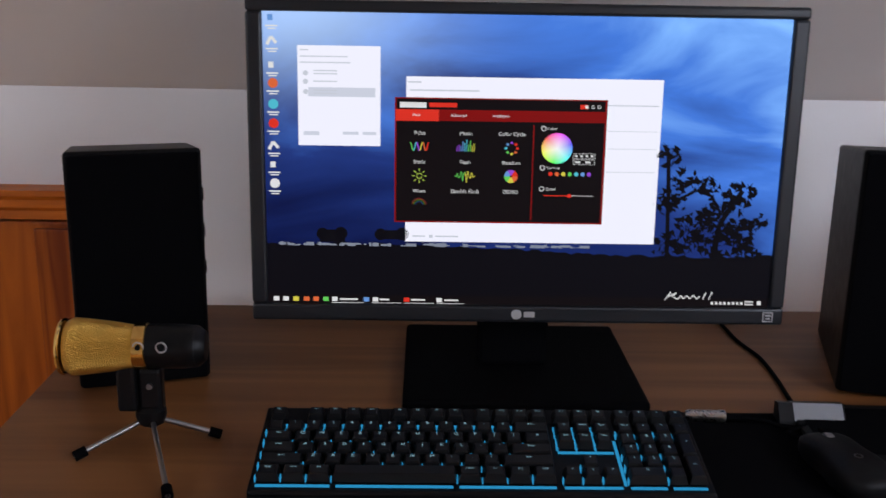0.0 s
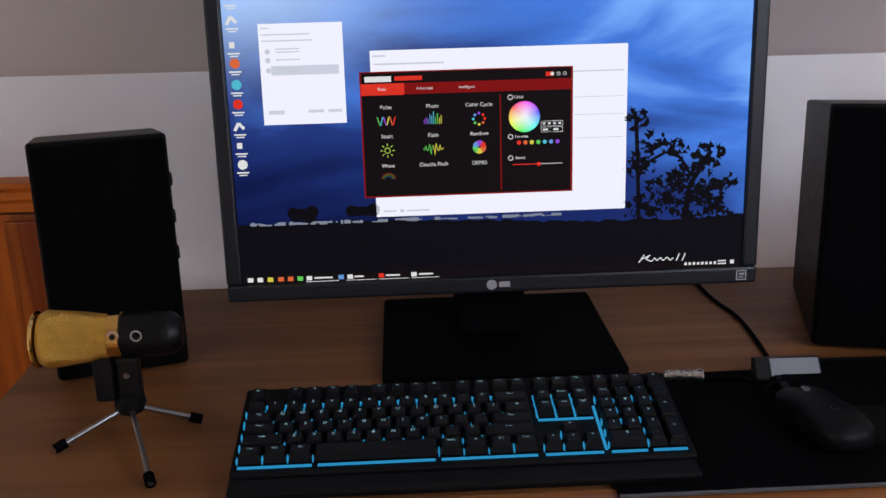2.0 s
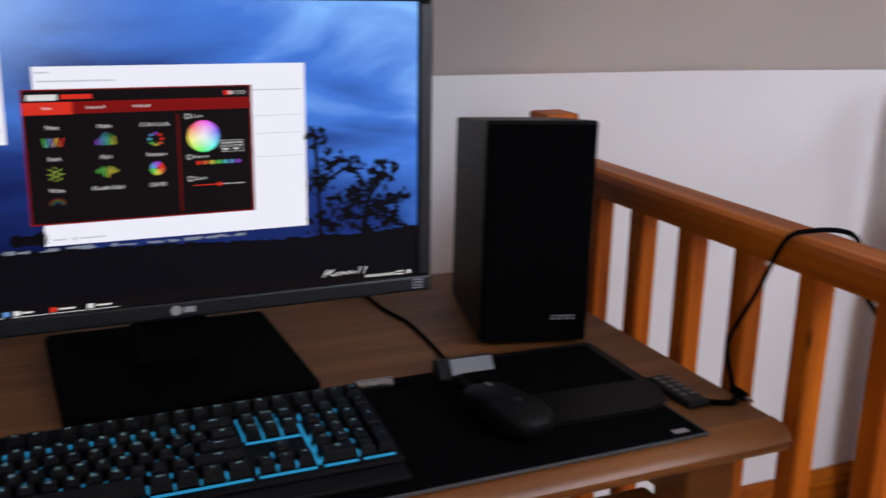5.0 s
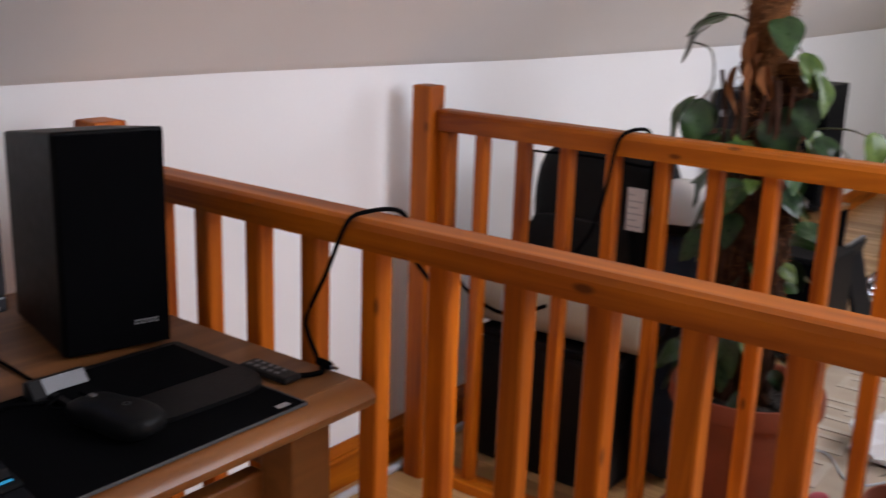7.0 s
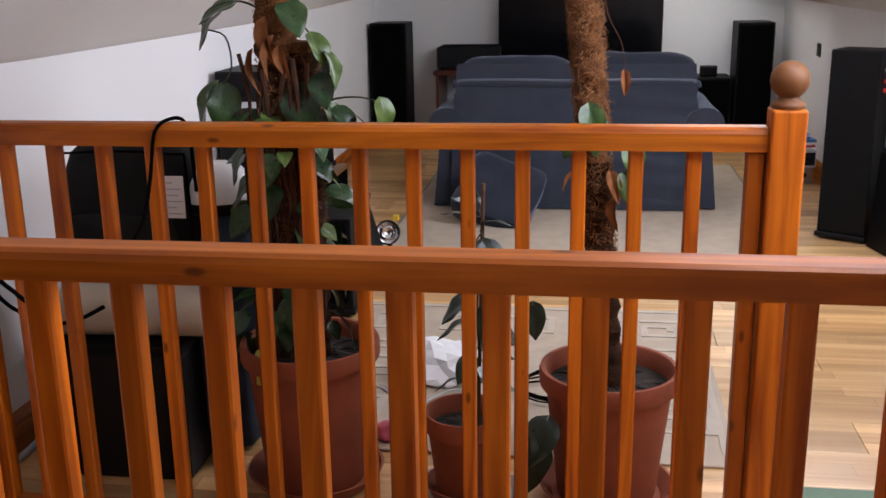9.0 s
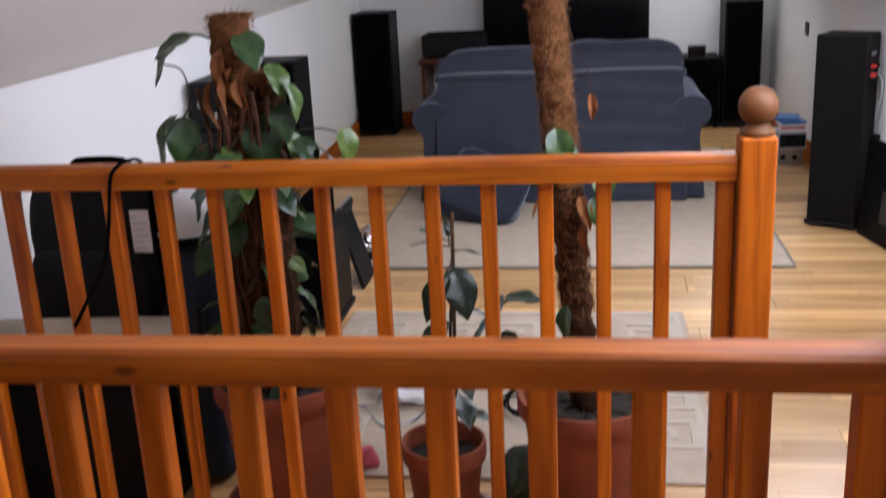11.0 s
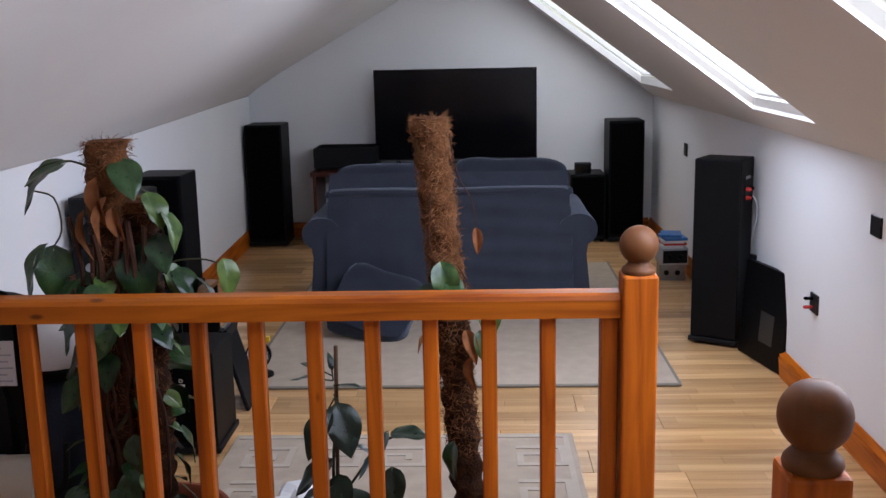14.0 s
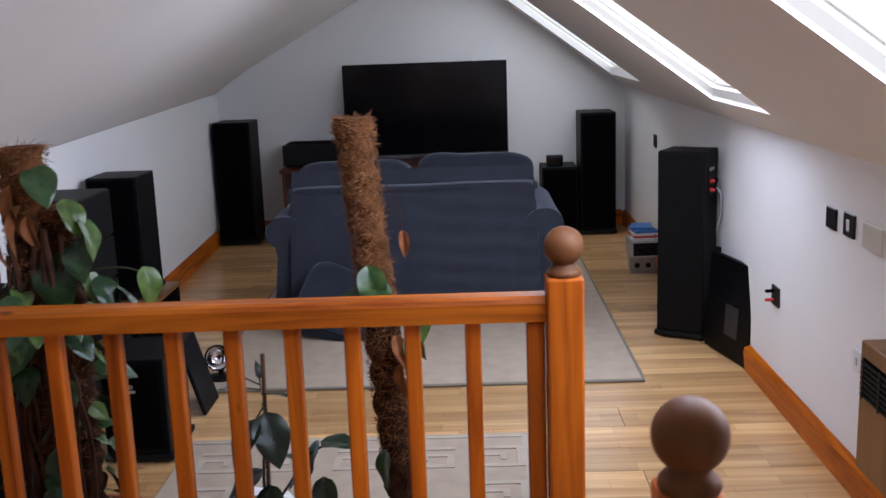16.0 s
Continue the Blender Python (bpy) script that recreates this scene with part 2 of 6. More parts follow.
def gable(name, y0, y1, label):
    bm = bmesh.new()
    prof = [(XL - T - 0.1, -0.012), (XR + T, -0.012), (XR + T, KR), (RX, RZ + 0.06), (XL - T - 0.1, KL)]
    a = [bm.verts.new((x, y0, z)) for x, z in prof]
    b = [bm.verts.new((x, y1, z)) for x, z in prof]
    bm.faces.new(a)
    bm.faces.new(list(reversed(b)))
    for i in range(5):
        j = (i + 1) % 5
        bm.faces.new((a[i], b[i], b[j], a[j]))
    structure(name, bm, WALL, label, "wall")


gable("wall_far", YF, YF + T, "white gable wall behind the television")
# unseen wall added to close the room, set back to weaken bounced light
gable("wall_behind", YB - T, YB, "plain white gable wall added out of view")

# left slope, with a soft swell where it meets the low wall
bm = bmesh.new()
rings = []
for yy, k in ((YB, 1.036), (0.4, 1.027), (1.3, 1.025), (2.4, 1.010), (4.2, 1.008), (5.8, 1.03), (YF, 1.055)):
    w = wall_x(yy)
    prof = [(w - 0.02, k - 0.004), (w + 0.03, k + 0.026), (w + 0.075, k + 0.062), (w + 0.14, k + 0.104), (w + 0.24, k + 0.168), (RX - 0.5, RZ - 0.33), (RX - 0.2, RZ - 0.125), (RX, RZ), (RX, RZ + T), (XL - T - 0.1, KL + T), (XL - T - 0.1, k)]
    rings.append([bm.verts.new((x, yy, z)) for x, z in prof])
for A, B in zip(rings, rings[1:]):
    for i in range(len(A)):
        j = (i + 1) % len(A)
        bm.faces.new((A[i], B[i], B[j], A[j]))
bm.faces.new(rings[0])
bm.faces.new(list(reversed(rings[-1])))
structure("ceiling_left", bm, CEIL, "sloping plastered ceiling painted off-white", "ceiling", True)

# right slope, pierced by the skylights
bm = bmesh.new()


def slab(bm, x0, x1, y0, y1, thick=0.05):
    pts = [(x0, y0), (x1, y0), (x1, y1), (x0, y1)]
    lo = [bm.verts.new((x, y, slope_r(x))) for x, y in pts]
    hi = [bm.verts.new((x, y, slope_r(x) + thick)) for x, y in pts]
    bm.faces.new(lo)
    bm.faces.new(list(reversed(hi)))
    for i in range(4):
        j = (i + 1) % 4
        bm.faces.new((lo[i], hi[i], hi[j], lo[j]))


ys = [YB] + [y for p in SKY_Y for y in p] + [YF]
slab(bm, RX, SKY_X[0], YB, YF)
slab(bm, SKY_X[1], XR + T, YB, YF)
for i in range(0, len(ys), 2):
    slab(bm, SKY_X[0], SKY_X[1], ys[i], ys[i + 1])
structure("ceiling_right", bm, CEIL, "sloping plastered ceiling with skylight openings", "ceiling")


def moulding(prof, axis, a, b, flip=1.0, bm=None):
    """A strip of the (out, up) profile along x or y between a and b."""
    bm = bm or bmesh.new()
    ends = []
    for t in (a, b):
        ends.append([bm.verts.new((t, flip * o, z) if axis == "X" else (flip * o, t, z)) for o, z in prof])
    n = len(prof)
    for i in range(n):
        j = (i + 1) % n
        bm.faces.new((ends[0][i], ends[0][j], ends[1][j], ends[1][i]))
    bm.faces.new(ends[0])
    bm.faces.new(list(reversed(ends[1])))
    return bm


SKIRT = [(0.0, 0.0), (0.019, 0.0), (0.019, 0.078), (0.016, 0.084), (0.018, 0.090), (0.014, 0.098), (0.008, 0.108), (0.006, 0.112), (0.0, 0.112)]
for nm, axis, a, b, flip, at, mt in (
        ("baseboard_left", "Y", YB, 4.2, 1, (XL, 0, 0), PINE_Y), ("baseboard_left_far", "Y", 0.0, math.hypot(YF - 4.2, -1.47 - XL), 1, (XL, 4.2, 0), PINE_Y), ("baseboard_right", "Y", YB, YF, -1, (XR, 0, 0), PINE_Y),
        ("baseboard_far", "X", -1.45, XR - 0.02, -1, (0, YF, 0), PINE_X)):
    ob = structure(nm, moulding(SKIRT, axis, a, b, flip), mt, "orange stained pine skirting board with moulded top", "skirting board")
    ob.location = at
    if nm == "baseboard_left_far":
        ob.rotation_euler = (0, 0, math.atan2(XL + 1.47, YF - 4.2))


def plain(name, color, power=1.0):
    m = bpy.data.materials.new(name)
    m.use_nodes = True
    b = m.node_tree.nodes["Principled BSDF"]
    b.inputs["Base Color"].default_value = (0, 0, 0, 1)
    b.inputs["Roughness"].default_value = 0.5
    b.inputs["Specular IOR Level"].default_value = 0.06
    b.inputs["Emission Color"].default_value = (*color, 1)
    b.inputs["Emission Strength"].default_value = power
    return m


# skylight frames and panes in the slope
WHITE_PAINT = mat("white_gloss_paint", (0.80, 0.80, 0.79), 0.35, vary=0.02, vscale=8)
GLASS = mat("pane_glass", (1, 1, 1), 0.02)
GLASS.node_tree.nodes["Principled BSDF"].inputs["Transmission Weight"].default_value = 1.0
for k, (y0, y1) in enumerate(SKY_Y):
    w = thing("window_%d" % (k + 1), pose(0, 0, 0), "roof skylight with white frame and bright overcast sky", "skylight", "skylights", "structure")
    ang = math.atan2(RZ - KR, XR - RX)
    ln = math.hypot(SKY_X[1] - SKY_X[0], slope_r(SKY_X[0]) - slope_r(SKY_X[1]))
    m = Matrix.Translation((SKY_X[1], (y0 + y1) / 2, slope_r(SKY_X[1]) + 0.066)) @ Matrix.Rotation(ang, 4, "Y")
    hw = (y1 - y0) / 2
    bm = bmesh.new()
    box(bm, (-ln, -hw - 0.02, 0), (0, -hw + 0.002, 0.03), 0.003, 1)
    box(bm, (-ln, hw - 0.002, 0), (0, hw + 0.02, 0.03), 0.003, 1)
    box(bm, (-ln - 0.02, -hw + 0.002, 0), (-ln + 0.002, hw - 0.002, 0.03), 0.003, 1)
    box(bm, (-0.002, -hw + 0.002, 0), (0.02, hw - 0.002, 0.03), 0.003, 1)
    part("window_frame", bm, WHITE_PAINT, w).matrix_basis = m

# bright overcast sky beyond the skylights
CLOUD = plain("overcast_cloud", (0.95, 0.97, 1.0), 2.6)
ob = link("backdrop", boxed((RX - 0.2, YB - 0.5, 0.0), (XR + 0.9, YF + 0.5, 0.01)), CLOUD)
for v in ob.data.vertices:
    v.co.z += slope_r(v.co.x) + 0.28
tagged(ob, "plain white overcast sky beyond the roof windows", "sky", "", "structure")

# ---- balustrades ----
def newel(x, y, top, ball, label, w=0.076):
    e = thing("newel_post", pose(x, y, 0), label, "newel post", "newel posts")
    part("post", boxed((-w / 2, -w / 2, 0), (w / 2, w / 2, top), 0.005, 2), PINE_Z, e)
    if ball:
        r = 0.0365
        prof = [(0.0, top - 0.004), (w * 0.46, top), (w * 0.49, top + 0.005), (w * 0.47, top + 0.010), (0.026, top + 0.014), (0.021, top + 0.019), (0.020, top + 0.0225)]
        zc = top + 0.0535
        a0 = math.asin(0.020 / r)
        for i in range(15):
            a = math.pi - a0 - (math.pi - a0) * i / 14
            prof.append((max(r * math.sin(a), 0.0), zc + r * math.cos(a)))
        part("ball_cap", lathe(prof, 32), BALL_WOOD, e, "turned round wooden ball finial", True)
    return e


def balustrade(name, xs, x0, x1, y, zr0, zr1, wr, bw, label):
    e = thing(name, pose(0, y, 0), label, "balustrade", "stair balustrades")
    prof = [(-wr / 2, zr0), (wr / 2, zr0), (wr / 2, zr1 - 0.012), (wr / 2 - 0.004, zr1 - 0.004), (wr / 2 - 0.012, zr1),
            (-wr / 2 + 0.012, zr1), (-wr / 2 + 0.004, zr1 - 0.004), (-wr / 2, zr1 - 0.012)]
    part("handrail", moulding(prof, "X", x0, x1), PINE_X, e)
    part("base_rail", boxed((x0, -0.03, 0.0), (x1, 0.03, 0.028), 0.004), PINE_X, e)
    me = None
    for x in xs:
        if me is None:
            ob = part("baluster", boxed((-bw / 2, -bw / 2, 0.028), (bw / 2, bw / 2, zr0 + 0.002), 0.003, 1), PINE_Z, e)
            me = ob.data
        else:
            ob = new("baluster", me)
            ob.parent = e
        ob.location = (x, 0, 0)
        ob.rotation_euler = (0, 0, random.choice((0, 1, 2, 3)) * math.pi / 2)
    return e


NEAR_Y, FAR_Y = 0.917, 1.832
balustrade("near_balustrade", [-1.079 + 0.112 * i for i in range(14)], -1.180, 0.514, NEAR_Y, 0.8878, 0.926, 0.066, 0.031,
           "orange varnished pine balustrade with square balusters beside the desk")
balustrade("far_balustrade", [0.346 - 0.112 * i for i in range(14)], -1.228, 0.480, FAR_Y, 0.8892, 0.9356, 0.06, 0.0295,
           "orange varnished pine balustrade with square balusters before the plants")
newel(0.5455, NEAR_Y, 0.979, True, "square pine newel post with turned ball cap", 0.062)
newel(0.5145, FAR_Y - 0.014, 0.972, True, "square pine newel post with turned ball cap", 0.066)
newel(-1.210, NEAR_Y - 0.014, 0.990, False, "plain square pine newel post by the low wall", 0.060)
newel(-1.256, FAR_Y - 0.022, 0.990, False, "plain square pine newel post by the low wall", 0.056)
for px, py, nm in ((0.462, FAR_Y, "thick square pine post fixed beside the newel"), (-1.2105, FAR_Y, "slim square pine post fixed beside the plain newel"),
                   (0.495, NEAR_Y, "square pine post fixed beside the newel by the stair head")):
    e = thing("half_post", pose(px, py, 0), nm, "post")
    part("post", boxed((-0.0165, -0.020, 0.029), (0.0165, 0.020, 0.887), 0.003, 1), PINE_Z, e)

# ---- desk ----
DZ = 0.745
desk = thing("desk", pose(-1.19, -0.312, 0), "brown wooden desk with rounded front edge against the low wall", "desk")
DW, DD = 1.133, 0.645
bm = boxed((0, 0, DZ - 0.026), (DD - 0.035, DW, DZ), 0.002, 1)
part("desktop", bm, DESK_WOOD, desk)
prof = [(0.0, DZ), (0.018, DZ - 0.001), (0.029, DZ - 0.006), (0.035, DZ - 0.015), (0.033, DZ - 0.024), (0.024, DZ - 0.031), (0.010, DZ - 0.034), (0.0, DZ - 0.034)]
ob = part("front_edge", moulding(prof, "Y", 0, DW), DESK_EDGE, desk, "rounded solid wood front edge", True)
ob.location = (DD - 0.035, 0, 0)
part("crossbar", boxed((DD - 0.115, 0.094, DZ - 0.155), (DD - 0.09, DW - 0.10, DZ - 0.105), 0.004), DESK_EDGE, desk)
part("apron", boxed((0.03, 0.06, DZ - 0.12), (0.05, DW - 0.06, DZ - 0.027), 0.003), DESK_EDGE, desk)
part("side_apron", boxed((0.09, DW - 0.075, DZ - 0.12), (DD - 0.10, DW - 0.055, DZ - 0.027), 0.003), DESK_EDGE, desk)
part("side_apron", boxed((0.09, 0.055, DZ - 0.12), (DD - 0.10, 0.075, DZ - 0.027), 0.003), DESK_EDGE, desk)
for lx in (0.03, DD - 0.10):
    for ly in (0.035, DW - 0.10):
        part("leg", boxed((lx, ly, 0), (lx + 0.058, ly + 0.065, DZ - 0.027), 0.004), DESK_EDGE, desk)

# pine hatch in the low wall
hatch = thing("cupboard_hatch", pose(XL, -0.115, -0.031), "orange pine cupboard door with moulded frame set in the low wall", "cupboard")
part("frame_stile", boxed((0, -0.275, 0.032), (0.035, -0.205, 0.865), 0.005), PINE_Z, hatch)
part("frame_stile", boxed((0, -0.98, 0.032), (0.035, -0.91, 0.865), 0.005), PINE_Z, hatch)
HEAD = [(0, 0.866), (0.036, 0.866), (0.036, 0.880), (0.042, 0.886), (0.042, 0.898), (0.048, 0.905), (0.048, 0.914), (0.0, 0.914)]
part("head_moulding", moulding(HEAD, "Y", -0.99, -0.195), PINE_Y, hatch)
bm = boxed((0.004, -0.905, 0.06), (0.026, -0.28, 0.86), 0.003)
hd = part("door", bm, PINE_Z, hatch)
for y0, y1, z0, z1 in ((-0.89, -0.82, 0.07, 0.85), (-0.365, -0.295, 0.07, 0.85)):
    part("door_stile", boxed((0.024, y0, z0), (0.034, y1, z1), 0.003), PINE_Z, hd)

# ---- monitor ----
before_desk_things = set(scene.objects)



BEZEL = mat("brushed_dark_bezel", (0.010, 0.012, 0.016), 0.40, 0.3, bump=0.05, scale=160, vary=0.12, vscale=10, stretch=(0.05, 1, 1))
SILVER = mat("silver_mark", (0.55, 0.56, 0.58), 0.35, 0.6)
MW, MH = 0.566, 0.3338
mon = thing("monitor", pose(-0.9196, 0.324, DZ, 0, 0, 90) @ Matrix.Diagonal((1.0063, 1, 1, 1)), "dark grey widescreen computer monitor switched on, standing on the desk", "monitor")
tilt = Matrix.Translation((0, 0, 0.0868)) @ Matrix.Rotation(radians(-1.8), 4, "X")
bm = bmesh.new()
box(bm, (-MW / 2, -0.004, 0), (MW / 2, 0.014, 0.0185), 0.003)
box(bm, (-MW / 2, -0.004, MH - 0.012), (MW / 2, 0.014, MH), 0.003)
box(bm, (-MW / 2, -0.004, 0.0185), (-MW / 2 + 0.0165, 0.014, MH - 0.012), 0.003)
box(bm, (MW / 2 - 0.0165, -0.004, 0.0185), (MW / 2, 0.014, MH - 0.012), 0.003)
part("bezel", bm, BEZEL, mon).matrix_basis = tilt
bm = boxed((-MW / 2 + 0.004, 0.0145, 0.004), (MW / 2 - 0.004, 0.032, MH - 0.004), 0.006)
box(bm, (-0.16, 0.033, 0.05), (0.16, 0.055, 0.26), 0.012)
part("back_shell", bm, PLASTIC, mon).matrix_basis = tilt
part("neck", boxed((-0.04, 0.058, 0.013), (0.04, 0.085, 0.25), 0.006), RUBBER, mon)
part("base_plate", boxed((-0.123, -0.044, 0.0), (0.139, 0.205, 0.0125), 0.005, 3), RUBBER, mon)
bm = lathe([(0.0, 0), (0.0055, 0), (0.0055, 0.0006), (0.0, 0.0006)], 24, None, Matrix.Translation((-0.003, -0.0045, 0.0095)) @ Matrix.Rotation(radians(90), 4, "X"))
box(bm, (0.005, -0.0048, 0.0065), (0.0165, -0.0042, 0.0125))
part("badge", bm, SILVER, mon, "small silver maker's badge").matrix_basis = tilt
bm = bmesh.new()
sx, sz = MW / 2 - 0.0225, 0.004
box(bm, (sx, -0.0047, sz), (sx + 0.011, -0.0041, sz + 0.0012))
box(bm, (sx, -0.0047, sz + 0.0098), (sx + 0.011, -0.0041, sz + 0.011))
box(bm, (sx, -0.0047, sz), (sx + 0.0012, -0.0041, sz + 0.011))
box(bm, (sx + 0.0098, -0.0047, sz), (sx + 0.011, -0.0041, sz + 0.011))
box(bm, (sx + 0.003, -0.0047, sz + 0.003), (sx + 0.008, -0.0041, sz + 0.0042))
box(bm, (sx + 0.003, -0.0047, sz + 0.006), (sx + 0.009, -0.0041, sz + 0.008))
part("energy_sticker", bm, SILVER, mon, "small white outlined sticker").matrix_basis = tilt

# the picture on the screen
SX0, SX1, SZ0, SZ1 = -MW / 2 + 0.0165, MW / 2 - 0.0165, 0.0185, MH - 0.012
wall_m = bpy.data.materials.new("storm_sky_wallpaper")
wall_m.use_nodes = True
nt, L = wall_m.node_tree, wall_m.node_tree.links
b = nt.nodes["Principled BSDF"]
b.inputs["Base Color"].default_value = (0.0, 0.0, 0.0, 1)
b.inputs["Roughness"].default_value = 0.5
b.inputs["Specular IOR Level"].default_value = 0.06
tc = nt.nodes.new("ShaderNodeTexCoord")
sep = nt.nodes.new("ShaderNodeSeparateXYZ")
L.new(tc.outputs["Generated"], sep.inputs[0])
nz = nt.nodes.new("ShaderNodeTexNoise")
nz.inputs["Scale"].default_value, nz.inputs["Detail"].default_value, nz.inputs["Distortion"].default_value = 1.7, 6, 0.6
mp = nt.nodes.new("ShaderNodeMapping")
mp.inputs["Scale"].default_value = (1.6, 1, 2.2)
mp.inputs["Location"].default_value = (0.35, 0, 0.2)
L.new(tc.outputs["Generated"], mp.inputs[0])
L.new(mp.outputs[0], nz.inputs["Vector"])


def math_node(op, a, bb):
    n = nt.nodes.new("ShaderNodeMath")
    n.operation = op
    for i, v in enumerate((a, bb)):
        if isinstance(v, (int, float)):
            n.inputs[i].default_value = v
        else:
            L.new(v, n.inputs[i])
    return n.outputs[0]


u, v = sep.outputs[0], sep.outputs[2]
# brighter to the right and at the top; a pale glow in the top corner
f = math_node("ADD", math_node("MULTIPLY", nz.outputs["Fac"], 0.75), math_node("MULTIPLY", u, 0.30))
f = math_node("ADD", f, math_node("MULTIPLY", v, 0.42))
f = math_node("SUBTRACT", f, 0.24)
ramp = nt.nodes.new("ShaderNodeValToRGB")
els = ramp.color_ramp.elements
els[0].position, els[0].color = 0.22, (0.003, 0.006, 0.045, 1)
els[1].position, els[1].color = 0.92, (0.22, 0.46, 0.90, 1)
x = els.new(0.46)
x.color = (0.010, 0.026, 0.15, 1)
x = els.new(0.68)
x.color = (0.045, 0.15, 0.55, 1)
L.new(f, ramp.inputs[0])
du = math_node("SUBTRACT", u, 0.05)
dv = math_node("SUBTRACT", v, 1.02)
d2 = math_node("ADD", math_node("MULTIPLY", math_node("MULTIPLY", du, du), 7.0), math_node("MULTIPLY", math_node("MULTIPLY", dv, dv), 9.0))
glow = math_node("POWER", 2.718, math_node("MULTIPLY", d2, -2.2))
mx = nt.nodes.new("ShaderNodeMix")
mx.data_type = "RGBA"
L.new(math_node("MULTIPLY", glow, 0.75), mx.inputs[0])
L.new(ramp.outputs[0], mx.inputs[6])
mx.inputs[7].default_value = (0.42, 0.60, 0.92, 1)
L.new(mx.outputs[2], b.inputs["Emission Color"])
b.inputs["Emission Strength"].default_value = 1.3
screen = part("screen", boxed((SX0, 0.001, SZ0), (SX1, 0.006, SZ1)), wall_m, mon, "lit screen with a stormy blue sky wallpaper")
screen.matrix_basis = tilt


def scr(u, v):
    return SX0 + u * (SX1 - SX0), SZ1 - v * (SZ1 - SZ0)


SW = SX1 - SX0
E_WHITE = plain("window_white", (0.88, 0.88, 0.99), 1.0)
E_GREY = plain("window_grey", (0.66, 0.69, 0.78), 0.85)
E_PALE = plain("pale_text", (0.85, 0.85, 0.85), 0.85)
E_BLACK = plain("app_black", (0.006, 0.004, 0.005), 1.0)
E_DARK = plain("ground_dark", (0.004, 0.0035, 0.006), 1.0)
E_RED = plain("app_red", (0.75, 0.035, 0.02), 0.9)
E_DRED = plain("app_dark_red", (0.22, 0.006, 0.006), 0.9)
E_ORANGE = plain("icon_orange", (0.85, 0.16, 0.05), 0.8)
E_BLUE = plain("icon_blue", (0.16, 0.36, 0.8), 0.8)
E_GREEN = plain("icon_green", (0.15, 0.7, 0.12), 0.8)
E_YELLOW = plain("icon_yellow", (0.8, 0.7, 0.08), 0.8)
E_VIOLET = plain("icon_violet", (0.35, 0.08, 0.75), 0.8)
E_CYAN = plain("icon_cyan", (0.1, 0.6, 0.75), 0.8)


def flat(bm, u0, v0, u1, v1, lift):
    x0, z0 = scr(u0, v0)
    x1, z1 = scr(u1, v1)
    y = 0.001 - lift * 0.0002
    vs = [bm.verts.new((x0, y, z0)), bm.verts.new((x1, y, z0)), bm.verts.new((x1, y, z1)), bm.verts.new((x0, y, z1))]
    bm.faces.new(vs)
    return bm


def disc(bm, u, v, r, lift, seg=20, r_in=0.0, a0=0.0, a1=2 * math.pi):
    """r in parts of the screen's width."""
    x, z = scr(u, v)
    y = 0.001 - lift * 0.0002
    R, Ri = r * SW, r_in * SW
    outer = [bm.verts.new((x + R * math.cos(a0 + (a1 - a0) * i / seg), y, z + R * math.sin(a0 + (a1 - a0) * i / seg))) for i in range(seg + 1)]
    inner = [bm.verts.new((x + Ri * math.cos(a0 + (a1 - a0) * i / seg), y, z + Ri * math.sin(a0 + (a1 - a0) * i / seg))) for i in range(seg + 1)]
    for i in range(seg):
        if Ri:
            bm.faces.new((outer[i], outer[i + 1], inner[i + 1], inner[i]))
        else:
            bm.faces.new((outer[i], outer[i + 1], inner[0]))
    return bm


def line(bm, pts, wdt, lift):
    """A thin drawn line through screen points."""
    y = 0.001 - lift * 0.0002
    P = [Vector((*scr(*p), 0)) for p in pts]
    for p, q in zip(P, P[1:]):
        d = (q - p)
        n = Vector((-d.y, d.x, 0)).normalized() * wdt * SW / 2
        vs = [bm.verts.new((c.x, y, c.y)) for c in (p - n, q - n, q + n, p + n)]
        bm.faces.new(vs)
    return bm


def on_screen(name, bm, material, label=""):
    return part(name, bm, material, screen, label)


def each_on_screen(name, bm, material):
    """Every separate shape in bm becomes a part of its own."""
    bm.faces.index_update()
    left = set(bm.faces)
    islands = []
    while left:
        todo = [min(left, key=lambda f: f.index)]
        seen = set(todo)
        while todo:
            for e_ in todo.pop().edges:
                for f in e_.link_faces:
                    if f not in seen:
                        seen.add(f)
                        todo.append(f)
        left -= seen
        islands.append(seen)
    for seen in islands:
        one = bmesh.new()
        made = {}
        for f in sorted(seen, key=lambda f: f.index):
            for v in f.verts:
                if v not in made:
                    made[v] = one.verts.new(v.co)
            one.faces.new([made[v] for v in f.verts])
        on_screen(name, one, material)
    bm.free()



def words(text, u, v, size, lift, material, name="caption"):
    cu = bpy.data.curves.new(name, "FONT")
    cu.body, cu.size, cu.align_x, cu.align_y = text, size, "CENTER", "CENTER"
    tmp = bpy.data.objects.new("tmp", cu)
    scene.collection.objects.link(tmp)
    me = bpy.data.meshes.new_from_object(tmp)
    bpy.data.objects.remove(tmp)
    bpy.data.curves.remove(cu)
    me.materials.append(material)
    ob = new(name, me)
    ob.parent = screen
    x, z = scr(u, v)
    ob.matrix_basis = Matrix.Translation((x, 0.001 - lift * 0.0002, z)) @ Matrix.Rotation(radians(90), 4, "X")
    return ob


